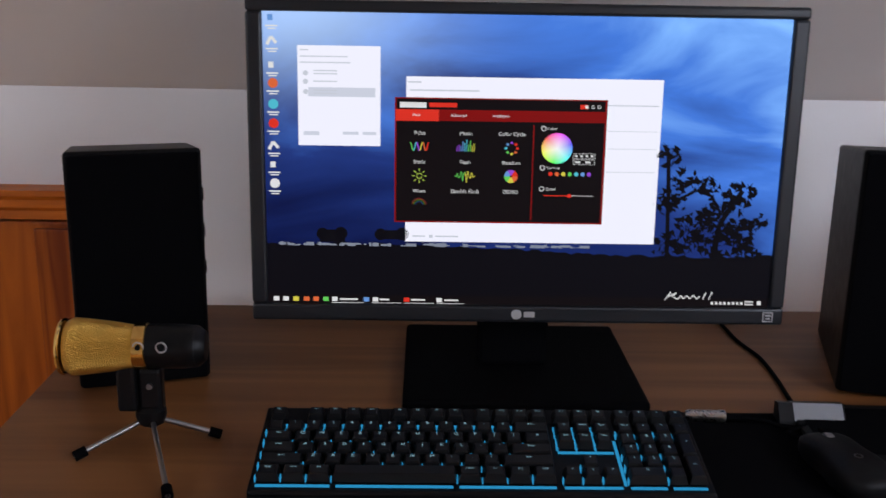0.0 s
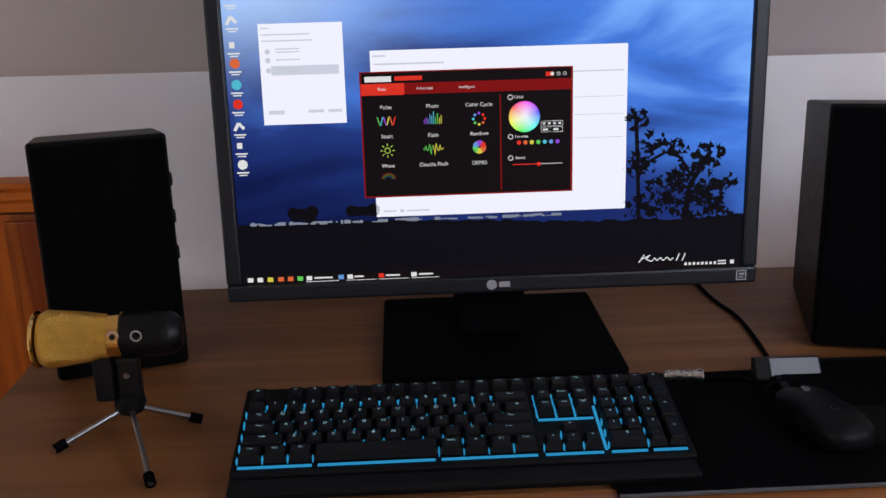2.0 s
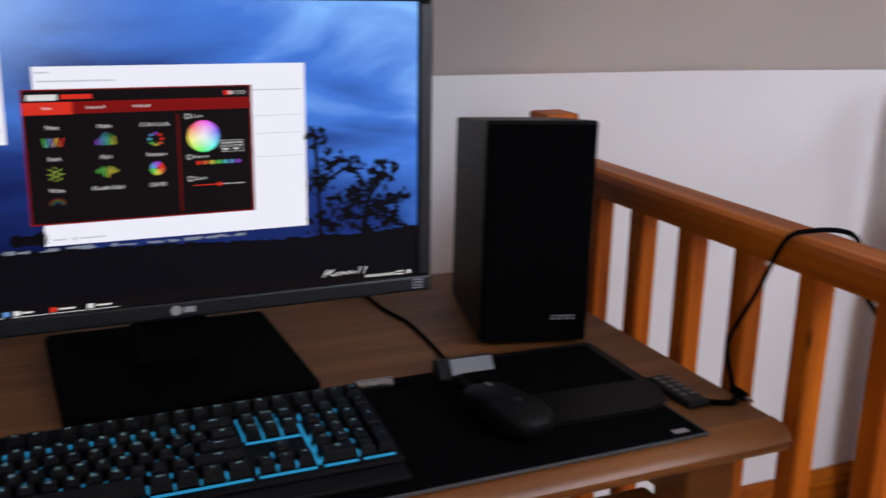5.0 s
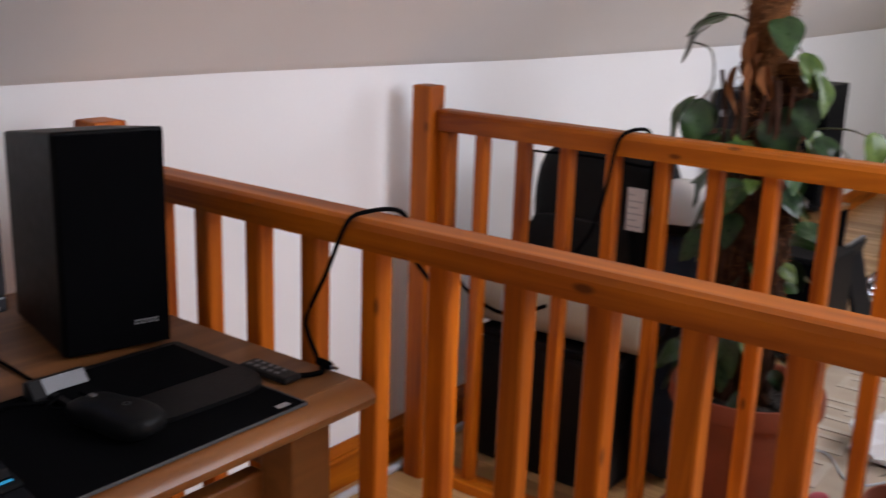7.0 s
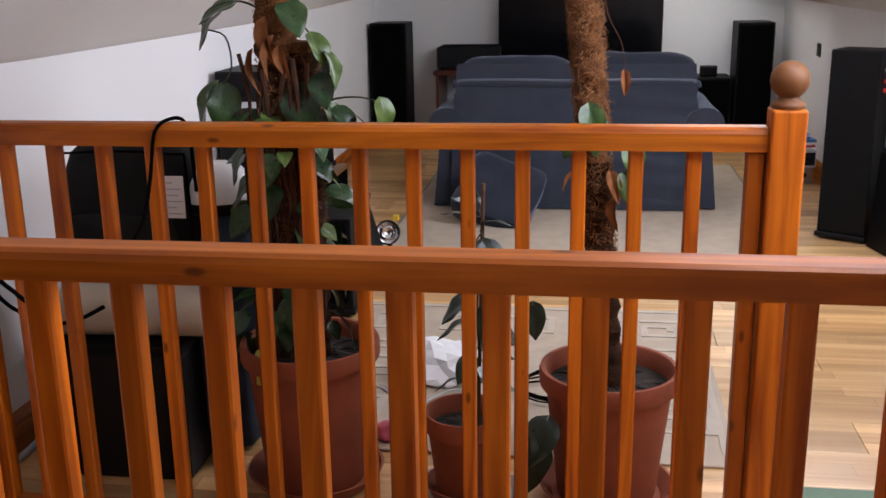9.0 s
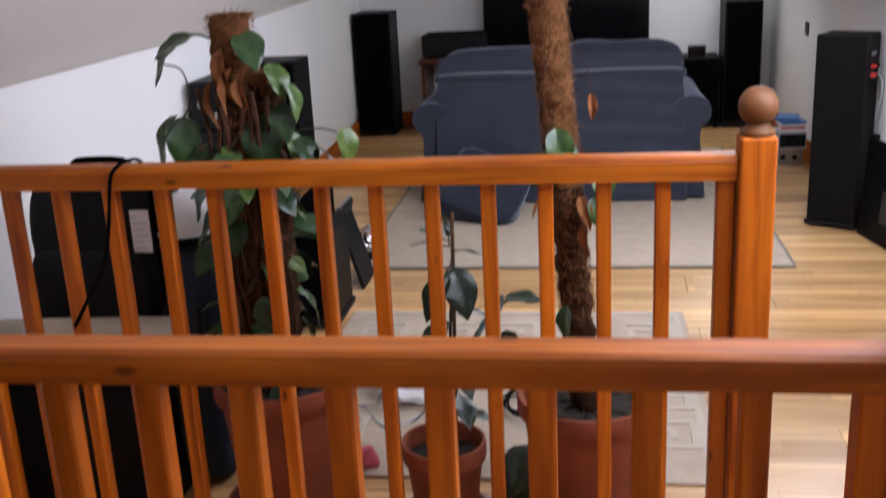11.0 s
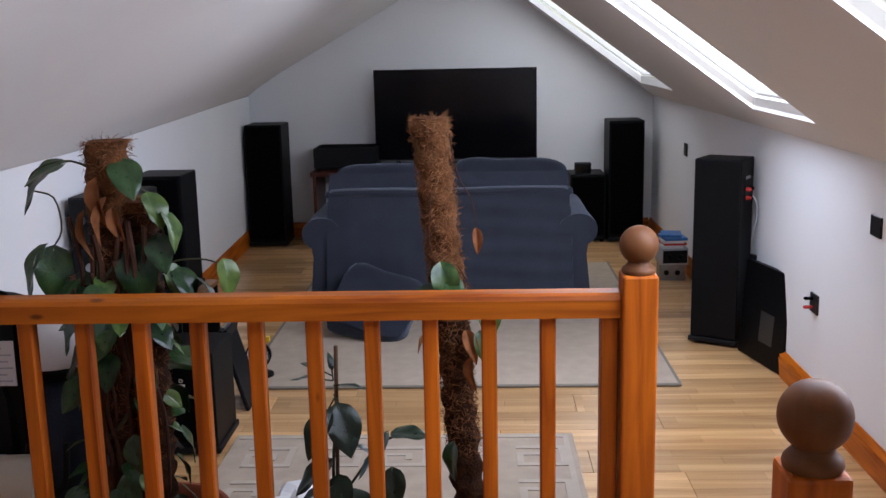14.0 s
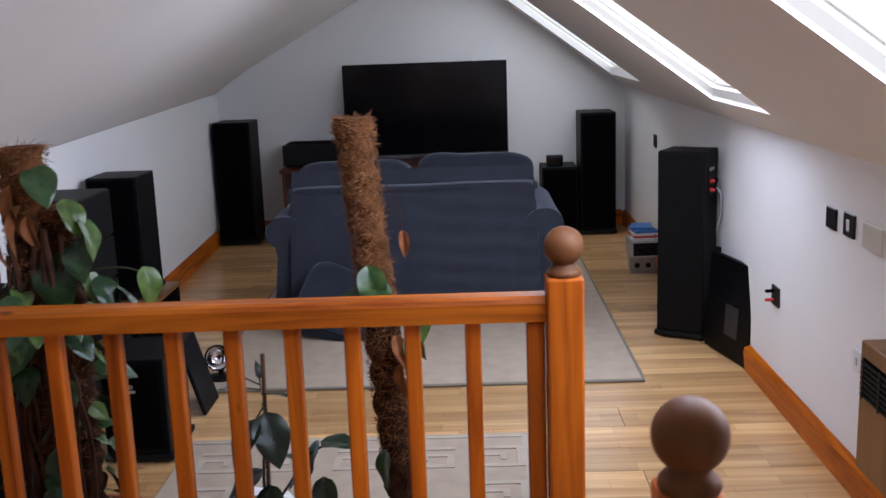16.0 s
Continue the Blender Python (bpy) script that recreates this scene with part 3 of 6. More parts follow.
# dark ground with a grassy edge and a tree
rnd = random.Random(4)
bm = bmesh.new()
n = 90
top = [scr(i / n, 0.79 - 0.012 * math.sin(i * 0.07) + rnd.uniform(-0.006, 0.006) + 0.02 * (i / n)) for i in range(n + 1)]
vt = [bm.verts.new((x, 0.0008, z)) for x, z in top]
vb = [bm.verts.new((x, 0.0008, SZ0)) for x, z in top]
for i in range(n):
    bm.faces.new((vt[i], vt[i + 1], vb[i + 1], vb[i]))
on_screen("dark_ground", bm, E_DARK)
bm = bmesh.new()
for i in range(70):
    uu = rnd.uniform(0.02, 0.62)
    flat(bm, uu, 0.783 + rnd.uniform(-0.004, 0.006), uu + rnd.uniform(0.004, 0.022), 0.789 + rnd.uniform(-0.002, 0.004), 2)
on_screen("pale_horizon", bm, plain("horizon_light", (0.36, 0.40, 0.50), 0.6))
# the wallpaper's animal silhouettes, simplified to legless low blocks
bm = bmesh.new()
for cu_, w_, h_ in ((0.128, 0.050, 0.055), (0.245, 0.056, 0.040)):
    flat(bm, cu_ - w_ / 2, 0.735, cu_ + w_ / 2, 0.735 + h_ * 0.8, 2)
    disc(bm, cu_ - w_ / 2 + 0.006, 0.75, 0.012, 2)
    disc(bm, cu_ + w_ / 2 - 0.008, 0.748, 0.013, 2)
each_on_screen("animal_shape", bm, E_DARK)
bm = bmesh.new()
for cx, cy, rr, k in ((0.78, 0.46, 0.020, 16), (0.79, 0.62, 0.030, 40), (0.815, 0.55, 0.026, 26), (0.835, 0.74, 0.045, 60), (0.865, 0.57, 0.020, 18),
                      (0.88, 0.70, 0.042, 60), (0.925, 0.60, 0.032, 36), (0.935, 0.72, 0.036, 40), (0.965, 0.685, 0.018, 14), (0.90, 0.79, 0.06, 70), (0.945, 0.80, 0.028, 26), (0.79, 0.78, 0.03, 30)):
    for i in range(k):
        a, q = rnd.uniform(0, 6.28), rr * math.sqrt(rnd.random())
        disc(bm, cx + q * math.cos(a), cy + q * 1.7 * math.sin(a), rnd.uniform(0.005, 0.012), 2, 3, 0.0, rnd.uniform(0, 6.28), 6.28 + rnd.uniform(0, 6.28))
line(bm, [(0.79, 0.82), (0.785, 0.6), (0.78, 0.45)], 0.008, 2)
line(bm, [(0.88, 0.83), (0.89, 0.7), (0.93, 0.58)], 0.010, 2)
line(bm, [(0.80, 0.62), (0.84, 0.58), (0.87, 0.6), (0.89, 0.66)], 0.006, 2)
on_screen("tree_shape", bm, E_DARK)
bm = bmesh.new()
sig = [(0.792, 0.975), (0.803, 0.945), (0.798, 0.962), (0.815, 0.948), (0.806, 0.962), (0.818, 0.972), (0.824, 0.958), (0.829, 0.970), (0.836, 0.958), (0.842, 0.970), (0.849, 0.957), (0.856, 0.970), (0.862, 0.96)]
line(bm, sig, 0.0022, 3)
line(bm, [(0.868, 0.972), (0.874, 0.945)], 0.0022, 3)
line(bm, [(0.880, 0.972), (0.886, 0.945)], 0.0022, 3)
on_screen("scribble", bm, E_PALE)

# task bar and desktop icons
bm = bmesh.new()
flat(bm, 0, 0.968, 1, 1.0, 2)
on_screen("task_bar", bm, E_BLACK)
for uu, mt in ((0.016, E_PALE), (0.035, E_PALE), (0.055, E_YELLOW), (0.076, E_ORANGE), (0.095, E_ORANGE), (0.114, E_GREEN), (0.132, E_PALE), (0.195, E_BLUE), (0.213, E_PALE), (0.275, E_RED), (0.340, E_PALE)):
    on_screen("task_icon", flat(bmesh.new(), uu - 0.0055, 0.977, uu + 0.0055, 0.993, 3), mt)
bm = bmesh.new()
for u0, u1 in ((0.142, 0.178), (0.221, 0.240), (0.284, 0.312), (0.350, 0.378)):
    flat(bm, u0, 0.982, u1, 0.988, 3)
for uu in np.arange(0.885, 0.945, 0.0085):
    flat(bm, float(uu), 0.980, float(uu) + 0.005, 0.990, 3)
for vv in (0.976, 0.986):
    flat(bm, 0.953, vv, 0.970, vv + 0.005, 3)
flat(bm, 0.978, 0.976, 0.986, 0.990, 3)
for u0, u1 in ((0.125, 0.19), (0.205, 0.265), (0.270, 0.33), (0.335, 0.39)):
    flat(bm, u0, 0.9965, u1, 0.9985, 3)
each_on_screen("task_label", bm, E_PALE)
for vv, mt, kind in ((0.02, E_BLUE, 0), (0.095, E_PALE, 1), (0.175, E_PALE, 0), (0.235, E_ORANGE, 2), (0.305, E_CYAN, 2), (0.37, E_RED, 2), (0.445, E_PALE, 1), (0.51, E_PALE, 0), (0.575, E_PALE, 2)):
    bm = bmesh.new()
    if kind == 2:
        disc(bm, 0.018, vv, 0.0095, 2)
    elif kind == 1:
        line(bm, [(0.008, vv + 0.014), (0.016, vv - 0.012), (0.026, vv + 0.008)], 0.006, 2)
    else:
        flat(bm, 0.010, vv - 0.010, 0.020, vv + 0.010, 2)
    on_screen("desktop_icon", bm, mt)
    bm = bmesh.new()
    flat(bm, 0.006, vv + 0.025, 0.029, vv + 0.030, 2)
    flat(bm, 0.010, vv + 0.034, 0.026, vv + 0.038, 2)
    on_screen("icon_label", bm, E_PALE)

# white dialog
on_screen("dialog_window", flat(bmesh.new(), 0.065, 0.109, 0.222, 0.443, 2), E_WHITE)
bm = bmesh.new()
flat(bm, 0.085, 0.247, 0.212, 0.278, 3)
flat(bm, 0.075, 0.395, 0.105, 0.408, 3)
flat(bm, 0.150, 0.395, 0.180, 0.405, 3)
flat(bm, 0.188, 0.395, 0.214, 0.405, 3)
each_on_screen("dialog_control", bm, plain("control_grey", (0.66, 0.69, 0.80), 0.9))
bm = bmesh.new()
for vv, u1 in ((0.122, 0.085), (0.143, 0.16), (0.163, 0.165)):
    flat(bm, 0.070, vv, u1, vv + 0.004, 3)
for vv in (0.190, 0.2, 0.225, 0.255, 0.265):
    flat(bm, 0.095, vv, 0.14, vv + 0.004, 4)
for vv in (0.20, 0.228, 0.262):
    disc(bm, 0.080, vv, 0.005, 4, 12)
on_screen("dialog_text", bm, E_GREY)
# large white window
on_screen("document_window", flat(bmesh.new(), 0.271, 0.206, 0.762, 0.774, 2), E_WHITE)
bm = bmesh.new()
flat(bm, 0.275, 0.222, 0.30, 0.227, 3)
flat(bm, 0.278, 0.249, 0.41, 0.254, 3)
flat(bm, 0.60, 0.292, 0.755, 0.296, 3)
flat(bm, 0.285, 0.752, 0.31, 0.757, 3)
flat(bm, 0.33, 0.752, 0.375, 0.757, 3)
flat(bm, 0.318, 0.749, 0.325, 0.760, 3)
for vv in (0.38, 0.44, 0.52):
    flat(bm, 0.66, vv, 0.755, vv + 0.002, 3)
each_on_screen("document_line", bm, E_GREY)

# lighting control panel: black with red trim
A0, A1, B0, B1 = 0.251, 0.655, 0.280, 0.700


def ap(a, bb):
    return A0 + a * (A1 - A0), B0 + bb * (B1 - B0)


def arect(bm, a0, b0, a1, b1, lift):
    return flat(bm, *ap(a0, b0), *ap(a1, b1), lift)


on_screen("panel_window", arect(bmesh.new(), 0, 0, 1, 1, 4), E_BLACK)
bm = bmesh.new()
arect(bm, -0.004, -0.01, 1.004, 0.0, 4)
arect(bm, -0.004, 1.0, 1.004, 1.012, 4)
arect(bm, -0.004, 0, 0.004, 1, 5)
arect(bm, 0.994, 0, 1.004, 1, 5)
arect(bm, 0, 0.085, 1, 0.175, 5)
arect(bm, 0.655, 0.20, 0.661, 0.98, 5)
on_screen("panel_trim", bm, E_DRED)
bm = bmesh.new()
arect(bm, 0.0, 0.085, 0.205, 0.178, 6)
arect(bm, 0.16, 0.03, 0.29, 0.065, 6)
arect(bm, 0.875, 0.03, 0.91, 0.065, 6)
line(bm, [ap(0.715, 0.775), ap(0.84, 0.775)], 0.0016, 6)
disc(bm, *ap(0.84, 0.775), 0.0042, 7, 12)
each_on_screen("panel_highlight", bm, E_RED)
bm = bmesh.new()
arect(bm, 0.02, 0.028, 0.145, 0.072, 6)
line(bm, [ap(0.845, 0.775), ap(0.955, 0.775)], 0.0012, 5)
for a_ in (0.905, 0.935, 0.965):
    disc(bm, *ap(a_, 0.047), 0.0035, 7, 12, 0.0024 if a_ > 0.91 else 0.0)
for a_, b_ in ((0.705, 0.225), (0.705, 0.545), (0.705, 0.72)):
    disc(bm, *ap(a_, b_), 0.0052, 6, 16, 0.0036)
for b0_, cells in ((0.425, 4), (0.475, 2)):
    line(bm, [ap(0.852, b0_), ap(0.955, b0_), ap(0.955, b0_ + 0.04), ap(0.852, b0_ + 0.04), ap(0.852, b0_)], 0.0007, 6)
    for c in range(cells):
        arect(bm, 0.86 + c * 0.1 / cells, b0_ + 0.012, 0.86 + c * 0.1 / cells + 0.05 / cells, b0_ + 0.028, 6)
each_on_screen("panel_mark", bm, E_PALE)
for a_, b_, tx in ((0.10, 0.13, "Basic"), (0.30, 0.13, "Advanced"), (0.50, 0.13, "Intelligent"), (0.115, 0.275, "Pulse"), (0.335, 0.275, "Music"), (0.555, 0.275, "Color Cycle"),
                   (0.115, 0.51, "Static"), (0.335, 0.51, "Flash"), (0.555, 0.51, "Random"), (0.115, 0.75, "Wave"), (0.335, 0.75, "Double Flash"), (0.555, 0.75, "DEMO"),
                   (0.745, 0.225, "Color"), (0.757, 0.545, "Favorite"), (0.75, 0.72, "Speed")):
    words(tx, *ap(a_, b_), 0.0056 if a_ < 0.6 and b_ > 0.2 else 0.0042, 7, E_PALE)
HUES = (E_RED, E_ORANGE, E_YELLOW, E_GREEN, E_CYAN, E_BLUE, E_VIOLET)
for i in range(7):
    on_screen("favorite_colour", disc(bmesh.new(), *ap(0.745 + i * 0.031, 0.595), 0.0042, 6, 12), HUES[i])
pu, pv = ap(0.115, 0.385)
for i in range(6):
    pts = [(pu - 0.018 + (i + k / 6) * 0.006, pv - 0.014 * math.cos((i + k / 6) * math.pi)) for k in range(7)]
    on_screen("pulse_icon", line(bmesh.new(), pts, 0.0022, 6), (E_GREEN, E_CYAN, E_VIOLET, E_YELLOW, E_ORANGE, E_RED)[i])
pu, pv = ap(0.335, 0.40)
for i, hgt in enumerate((8, 14, 10, 26, 20, 34, 16, 28, 12, 20)):
    on_screen("music_icon", flat(bmesh.new(), pu - 0.017 + i * 0.0036, pv - hgt * 0.0010, pu - 0.0155 + i * 0.0036, pv + 0.008, 6), (E_VIOLET, E_BLUE, E_CYAN, E_GREEN, E_YELLOW)[i // 2])
pu, pv = ap(0.555, 0.39)
for i in range(8):
    a = i * math.pi / 4
    on_screen("cycle_icon", disc(bmesh.new(), pu + 0.011 * math.cos(a), pv + 0.019 * math.sin(a), 0.0028, 6, 8), HUES[i % 7])
pu, pv = ap(0.115, 0.625)
bm = disc(bmesh.new(), pu, pv, 0.006, 6, 16, 0.0045)
for i in range(8):
    a = i * math.pi / 4
    line(bm, [(pu + 0.009 * math.cos(a), pv + 0.016 * math.sin(a)), (pu + 0.014 * math.cos(a), pv + 0.025 * math.sin(a))], 0.0016, 6)
on_screen("static_icon", bm, plain("icon_lime", (0.55, 0.75, 0.1), 0.8))
pu, pv = ap(0.335, 0.62)
pts = [(pu - 0.020 + i * 0.0025, pv + (0.0 if i in (0, 16) else 0.026 * math.sin(i * 2.3) * (1 - abs(i - 8) / 9))) for i in range(17)]
on_screen("flash_icon", line(bmesh.new(), pts[:9], 0.0014, 6), E_GREEN)
on_screen("flash_icon", line(bmesh.new(), pts[8:], 0.0014, 6), E_YELLOW)
pu, pv = ap(0.555, 0.62)
for i in range(6):
    on_screen("random_icon", disc(bmesh.new(), pu, pv, 0.013, 6, 6, 0.002, i * math.pi / 3, (i + 1) * math.pi / 3), (E_RED, E_VIOLET, E_BLUE, E_GREEN, E_YELLOW, E_ORANGE)[i])
pu, pv = ap(0.115, 0.87)
for i, mt in enumerate(("0.16,0.02,0.02", "0.14,0.09,0.01", "0.02,0.12,0.02", "0.02,0.04,0.14")):
    c = tuple(float(q) for q in mt.split(","))
    on_screen("wave_icon", disc(bmesh.new(), pu, pv, 0.015 - i * 0.0022, 6, 14, 0.0132 - i * 0.0022, 0.2, math.pi - 0.2), plain("faint_icon", c, 0.8))
# colour wheel
wheel_m = bpy.data.materials.new("colour_wheel")
wheel_m.use_nodes = True
nt, L = wheel_m.node_tree, wheel_m.node_tree.links
b = nt.nodes["Principled BSDF"]
b.inputs["Base Color"].default_value = (0, 0, 0, 1)
tc = nt.nodes.new("ShaderNodeTexCoord")
mpn = nt.nodes.new("ShaderNodeMapping")
mpn.inputs["Rotation"].default_value = (radians(90), 0, radians(0))
gr = nt.nodes.new("ShaderNodeTexGradient")
gr.gradient_type = "RADIAL"
L.new(tc.outputs["Object"], mpn.inputs[0])
L.new(mpn.outputs[0], gr.inputs[0])
ln_ = nt.nodes.new("ShaderNodeVectorMath")
ln_.operation = "LENGTH"
L.new(tc.outputs["Object"], ln_.inputs[0])
hs = nt.nodes.new("ShaderNodeCombineColor")
hs.mode = "HSV"
L.new(math_node("FRACT", math_node("SUBTRACT", 1.12, gr.outputs["Fac"]), 0.0), hs.inputs[0])
L.new(math_node("MULTIPLY", ln_.outputs["Value"], 58.0), hs.inputs[1])
hs.inputs[2].default_value = 0.95
L.new(hs.outputs[0], b.inputs["Emission Color"])
b.inputs["Emission Strength"].default_value = 0.95
bm = bmesh.new()
R_ = 0.0745 * (A1 - A0) * SW
cen = bm.verts.new((0, 0, 0))
ring = [bm.verts.new((R_ * math.cos(i * math.pi / 24), 0, R_ * math.sin(i * math.pi / 24))) for i in range(48)]
for i in range(48):
    bm.faces.new((cen, ring[i], ring[(i + 1) % 48]))
ob = on_screen("colour_wheel", bm, wheel_m, "round rainbow colour picker")
wx, wz = scr(*ap(0.772, 0.385))
ob.location = (wx, 0.001 - 6 * 0.0002, wz)

# ---- things on the desk ----
KEYCAP = mat("black_keycap", (0.003, 0.003, 0.0035), 0.5, spec=0.2, bump=0.03, scale=700, vary=0.1, vscale=40)
KB_BODY = mat("keyboard_black", (0.0025, 0.0025, 0.003), 0.55, spec=0.15, bump=0.04, scale=500, vary=0.1, vscale=20)
LED = plain("cyan_backlight", (0.035, 0.40, 0.78), 0.62)
LED_DIM = plain("cyan_legend", (0.34, 0.60, 0.72), 0.72)
STEEL = mat("brushed_steel", (0.50, 0.49, 0.47), 0.28, 1.0, bump=0.05, scale=300, vary=0.08, vscale=30)
GREY_METAL = mat("grey_metal", (0.30, 0.30, 0.31), 0.35, 1.0, vary=0.1, vscale=40)
LIGHT_GREY = mat("light_grey_plastic", (0.42, 0.44, 0.47), 0.45, vary=0.04, vscale=20)


def shelf_speaker(fl, fr, z0, z1, depth, knobs, label):
    """A bookshelf loudspeaker; fl and fr: plan points of its front's two foot corners."""
    fl, fr = Vector((*fl, 0)), Vector((*fr, 0))
    w = (fr - fl).length
    mid = (fl + fr) / 2
    ang = math.degrees(math.atan2((fr - fl).y, (fr - fl).x))
    e = thing("loudspeaker", pose(mid.x, mid.y, z0, 0, 0, ang), label, "loudspeaker", "desk loudspeakers")
    h = z1 - z0
    bm = boxed((-w / 2, 0.002, 0.004), (w / 2, depth, h), 0.004, 3)
    for v in bm.verts:
        if v.co.z > h / 2:
            v.co.z -= 0.13 * max(0.0, v.co.y - 0.012)
    part("cabinet", bm, GLOSS, e)
    part("grille", boxed((-w / 2 + 0.003, -0.004, 0.006), (w / 2 - 0.003, 0.0015, h - 0.003), 0.002, 2), CLOTH_BLACK, e, "black cloth grille")
    for sx in (-1, 1):
        for sy in (0.03, depth - 0.03):
            part("foot", lathe([(0, 0), (0.007, 0), (0.007, 0.0045), (0, 0.0045)], 12, None, Matrix.Translation((sx * (w / 2 - 0.02), sy, 0))), RUBBER, e)
    if knobs:
        for z in (0.10, 0.145, 0.19):
            part("knob", lathe([(0, 0), (0.009, 0), (0.008, 0.010), (0, 0.010)], 20, None, Matrix.Translation((w / 2, 0.12, z)) @ Matrix.Rotation(radians(90), 4, "Y")), PLASTIC, e)
    else:
        bm = bmesh.new()
        for i in range(7):
            x = w / 2 - 0.048 + i * 0.0044
            box(bm, (x, -0.0052, 0.034), (x + 0.0012, -0.0042, 0.0395))
            box(bm, (x + 0.0012, -0.0052, 0.0383), (x + 0.0032, -0.0042, 0.0395))
            if i % 2 == 0:
                box(bm, (x + 0.0012, -0.0052, 0.034), (x + 0.0032, -0.0042, 0.0352))
        part("badge", bm, SILVER, e, "small silver maker's badge")
    return e


shelf_speaker((-0.9167, -0.1502), (-0.9579, -0.0172), DZ, 1.009, 0.19, True, "black bookshelf loudspeaker with cloth grille on the desk")
shelf_speaker((-0.934, 0.6833), (-0.8986, 0.8129), DZ, 1.021, 0.203, False, "black bookshelf loudspeaker with silver badge on the desk")

# large black mouse mat
pad = thing("mouse_mat", pose(-0.753, 0.60, DZ, 0, 0, 90), "large thin black cloth mouse mat with stitched edge", "mouse mat")
part("mat", boxed((-0.20, -0.121, 0.0), (0.187, 0.122, 0.0035), 0.0015, 2), RUBBER, pad)
bm = bmesh.new()
box(bm, (-0.20, -0.1225, 0.0005), (0.188, -0.1205, 0.0042), 0.0006, 1)
box(bm, (0.1865, -0.1205, 0.0005), (0.1885, 0.122, 0.0042), 0.0006, 1)
part("stitched_edge", bm, mat("grey_stitch", (0.06, 0.06, 0.065), 0.8), pad)
part("mark", boxed((0.155, -0.112, 0.0036), (0.172, -0.104, 0.0039)), SILVER, pad, "small pale mark in the corner")
PADZ = DZ + 0.0036

# slim black slab with a rounded end, half on the mat
bm = bmesh.new()
outl = [(-0.10, 0.10), (-0.10, -0.02)]
for i in range(9):
    a = math.pi + i * math.pi / 2 / 8
    outl.append((-0.04 + 0.06 * math.cos(a), -0.035 + 0.055 * math.sin(a)))
for i in range(9):
    a = -math.pi / 2 + i * math.pi / 2 / 8
    outl.append((0.055 + 0.045 * math.cos(a), -0.045 + 0.045 * math.sin(a)))
outl += [(0.098, 0.095), (0.09, 0.10)]
lo = [bm.verts.new((x, y, 0)) for x, y in outl]
hi = [bm.verts.new((x, y, 0.005)) for x, y in outl]
top_f = bm.faces.new(hi)
bm.faces.new(list(reversed(lo)))
for i in range(len(outl)):
    j = (i + 1) % len(outl)
    bm.faces.new((lo[i], lo[j], hi[j], hi[i]))
bmesh.ops.bevel(bm, geom=list(top_f.edges), offset=0.0015, segments=2, affect="EDGES")
slabo = thing("graphics_pad", pose(-0.785, 0.705, PADZ + 0.0005, 0, 0, 88), "slim black plastic slab with rounded corners on the mouse mat", "pad")
part("body", bm, BLACK, slabo)
part("top_sheet", boxed((-0.092, -0.02, 0.0052), (0.086, 0.088, 0.0056), 0.0002, 1), RUBBER, slabo, "matt black top sheet")

# keyboard
U = 0.0175
V = 0.0169
kb = thing("keyboard", pose(-0.677, 0.2745, DZ + 0.003, 0, 0, 90) @ pose(0, 0, 0, 9.5), "black backlit mechanical keyboard with glowing cyan light", "keyboard")
KW = 22.5 * U
part("case", boxed((-KW / 2 - 0.006, -0.004, -0.002), (KW / 2 + 0.006, 0.127, 0.015), 0.003, 2), KB_BODY, kb)
part("palm_rest", boxed((-KW / 2 - 0.006, -0.026, 0.003), (KW / 2 + 0.004, -0.0045, 0.012), 0.003, 2), KB_BODY, kb)
rows = [
    (0.0, "Ctrl:1.25 Win:1.25 Alt:1.25 :6.25 AltGr:1.25 Fn:1.25 [=]:1.25 Ctrl:1.25 _:.25 <:1 v:1 >:1 _:.25 0:2 .:1"),
    (1.0, "Shift:2.25 Z:1 X:1 C:1 V:1 B:1 N:1 M:1 ,:1 .:1 /:1 Shift:2.75 _:1.25 ^:1 _:1.25 1:1 2:1 3:1"),
    (2.0, "Caps:1.75 A:1 S:1 D:1 F:1 G:1 H:1 J:1 K:1 L:1 ;:1 ':1 Enter:2.25 _:3.5 4:1 5:1 6:1"),
    (3.0, "Tab:1.5 Q:1 W:1 E:1 R:1 T:1 Y:1 U:1 I:1 O:1 P:1 [:1 ]:1 #:1.5 _:.25 Del:1 End:1 PgD:1 _:.25 7:1 8:1 9:1"),
    (4.0, "`:1 1:1 2:1 3:1 4:1 5:1 6:1 7:1 8:1 9:1 0:1 -:1 =:1 Back:2 _:.25 Ins:1 Home:1 PgU:1 _:.25 Num:1 /:1 *:1 -:1"),
    (5.3, "Esc:1 _:1 F1:1 F2:1 F3:1 F4:1 _:.5 F5:1 F6:1 F7:1 F8:1 _:.5 F9:1 F10:1 F11:1 F12:1 _:.25 Prt:1 Scr:1 Pse:1 _:.25 o:1 o:1 o:1 o:1"),
]
key_mesh = {}


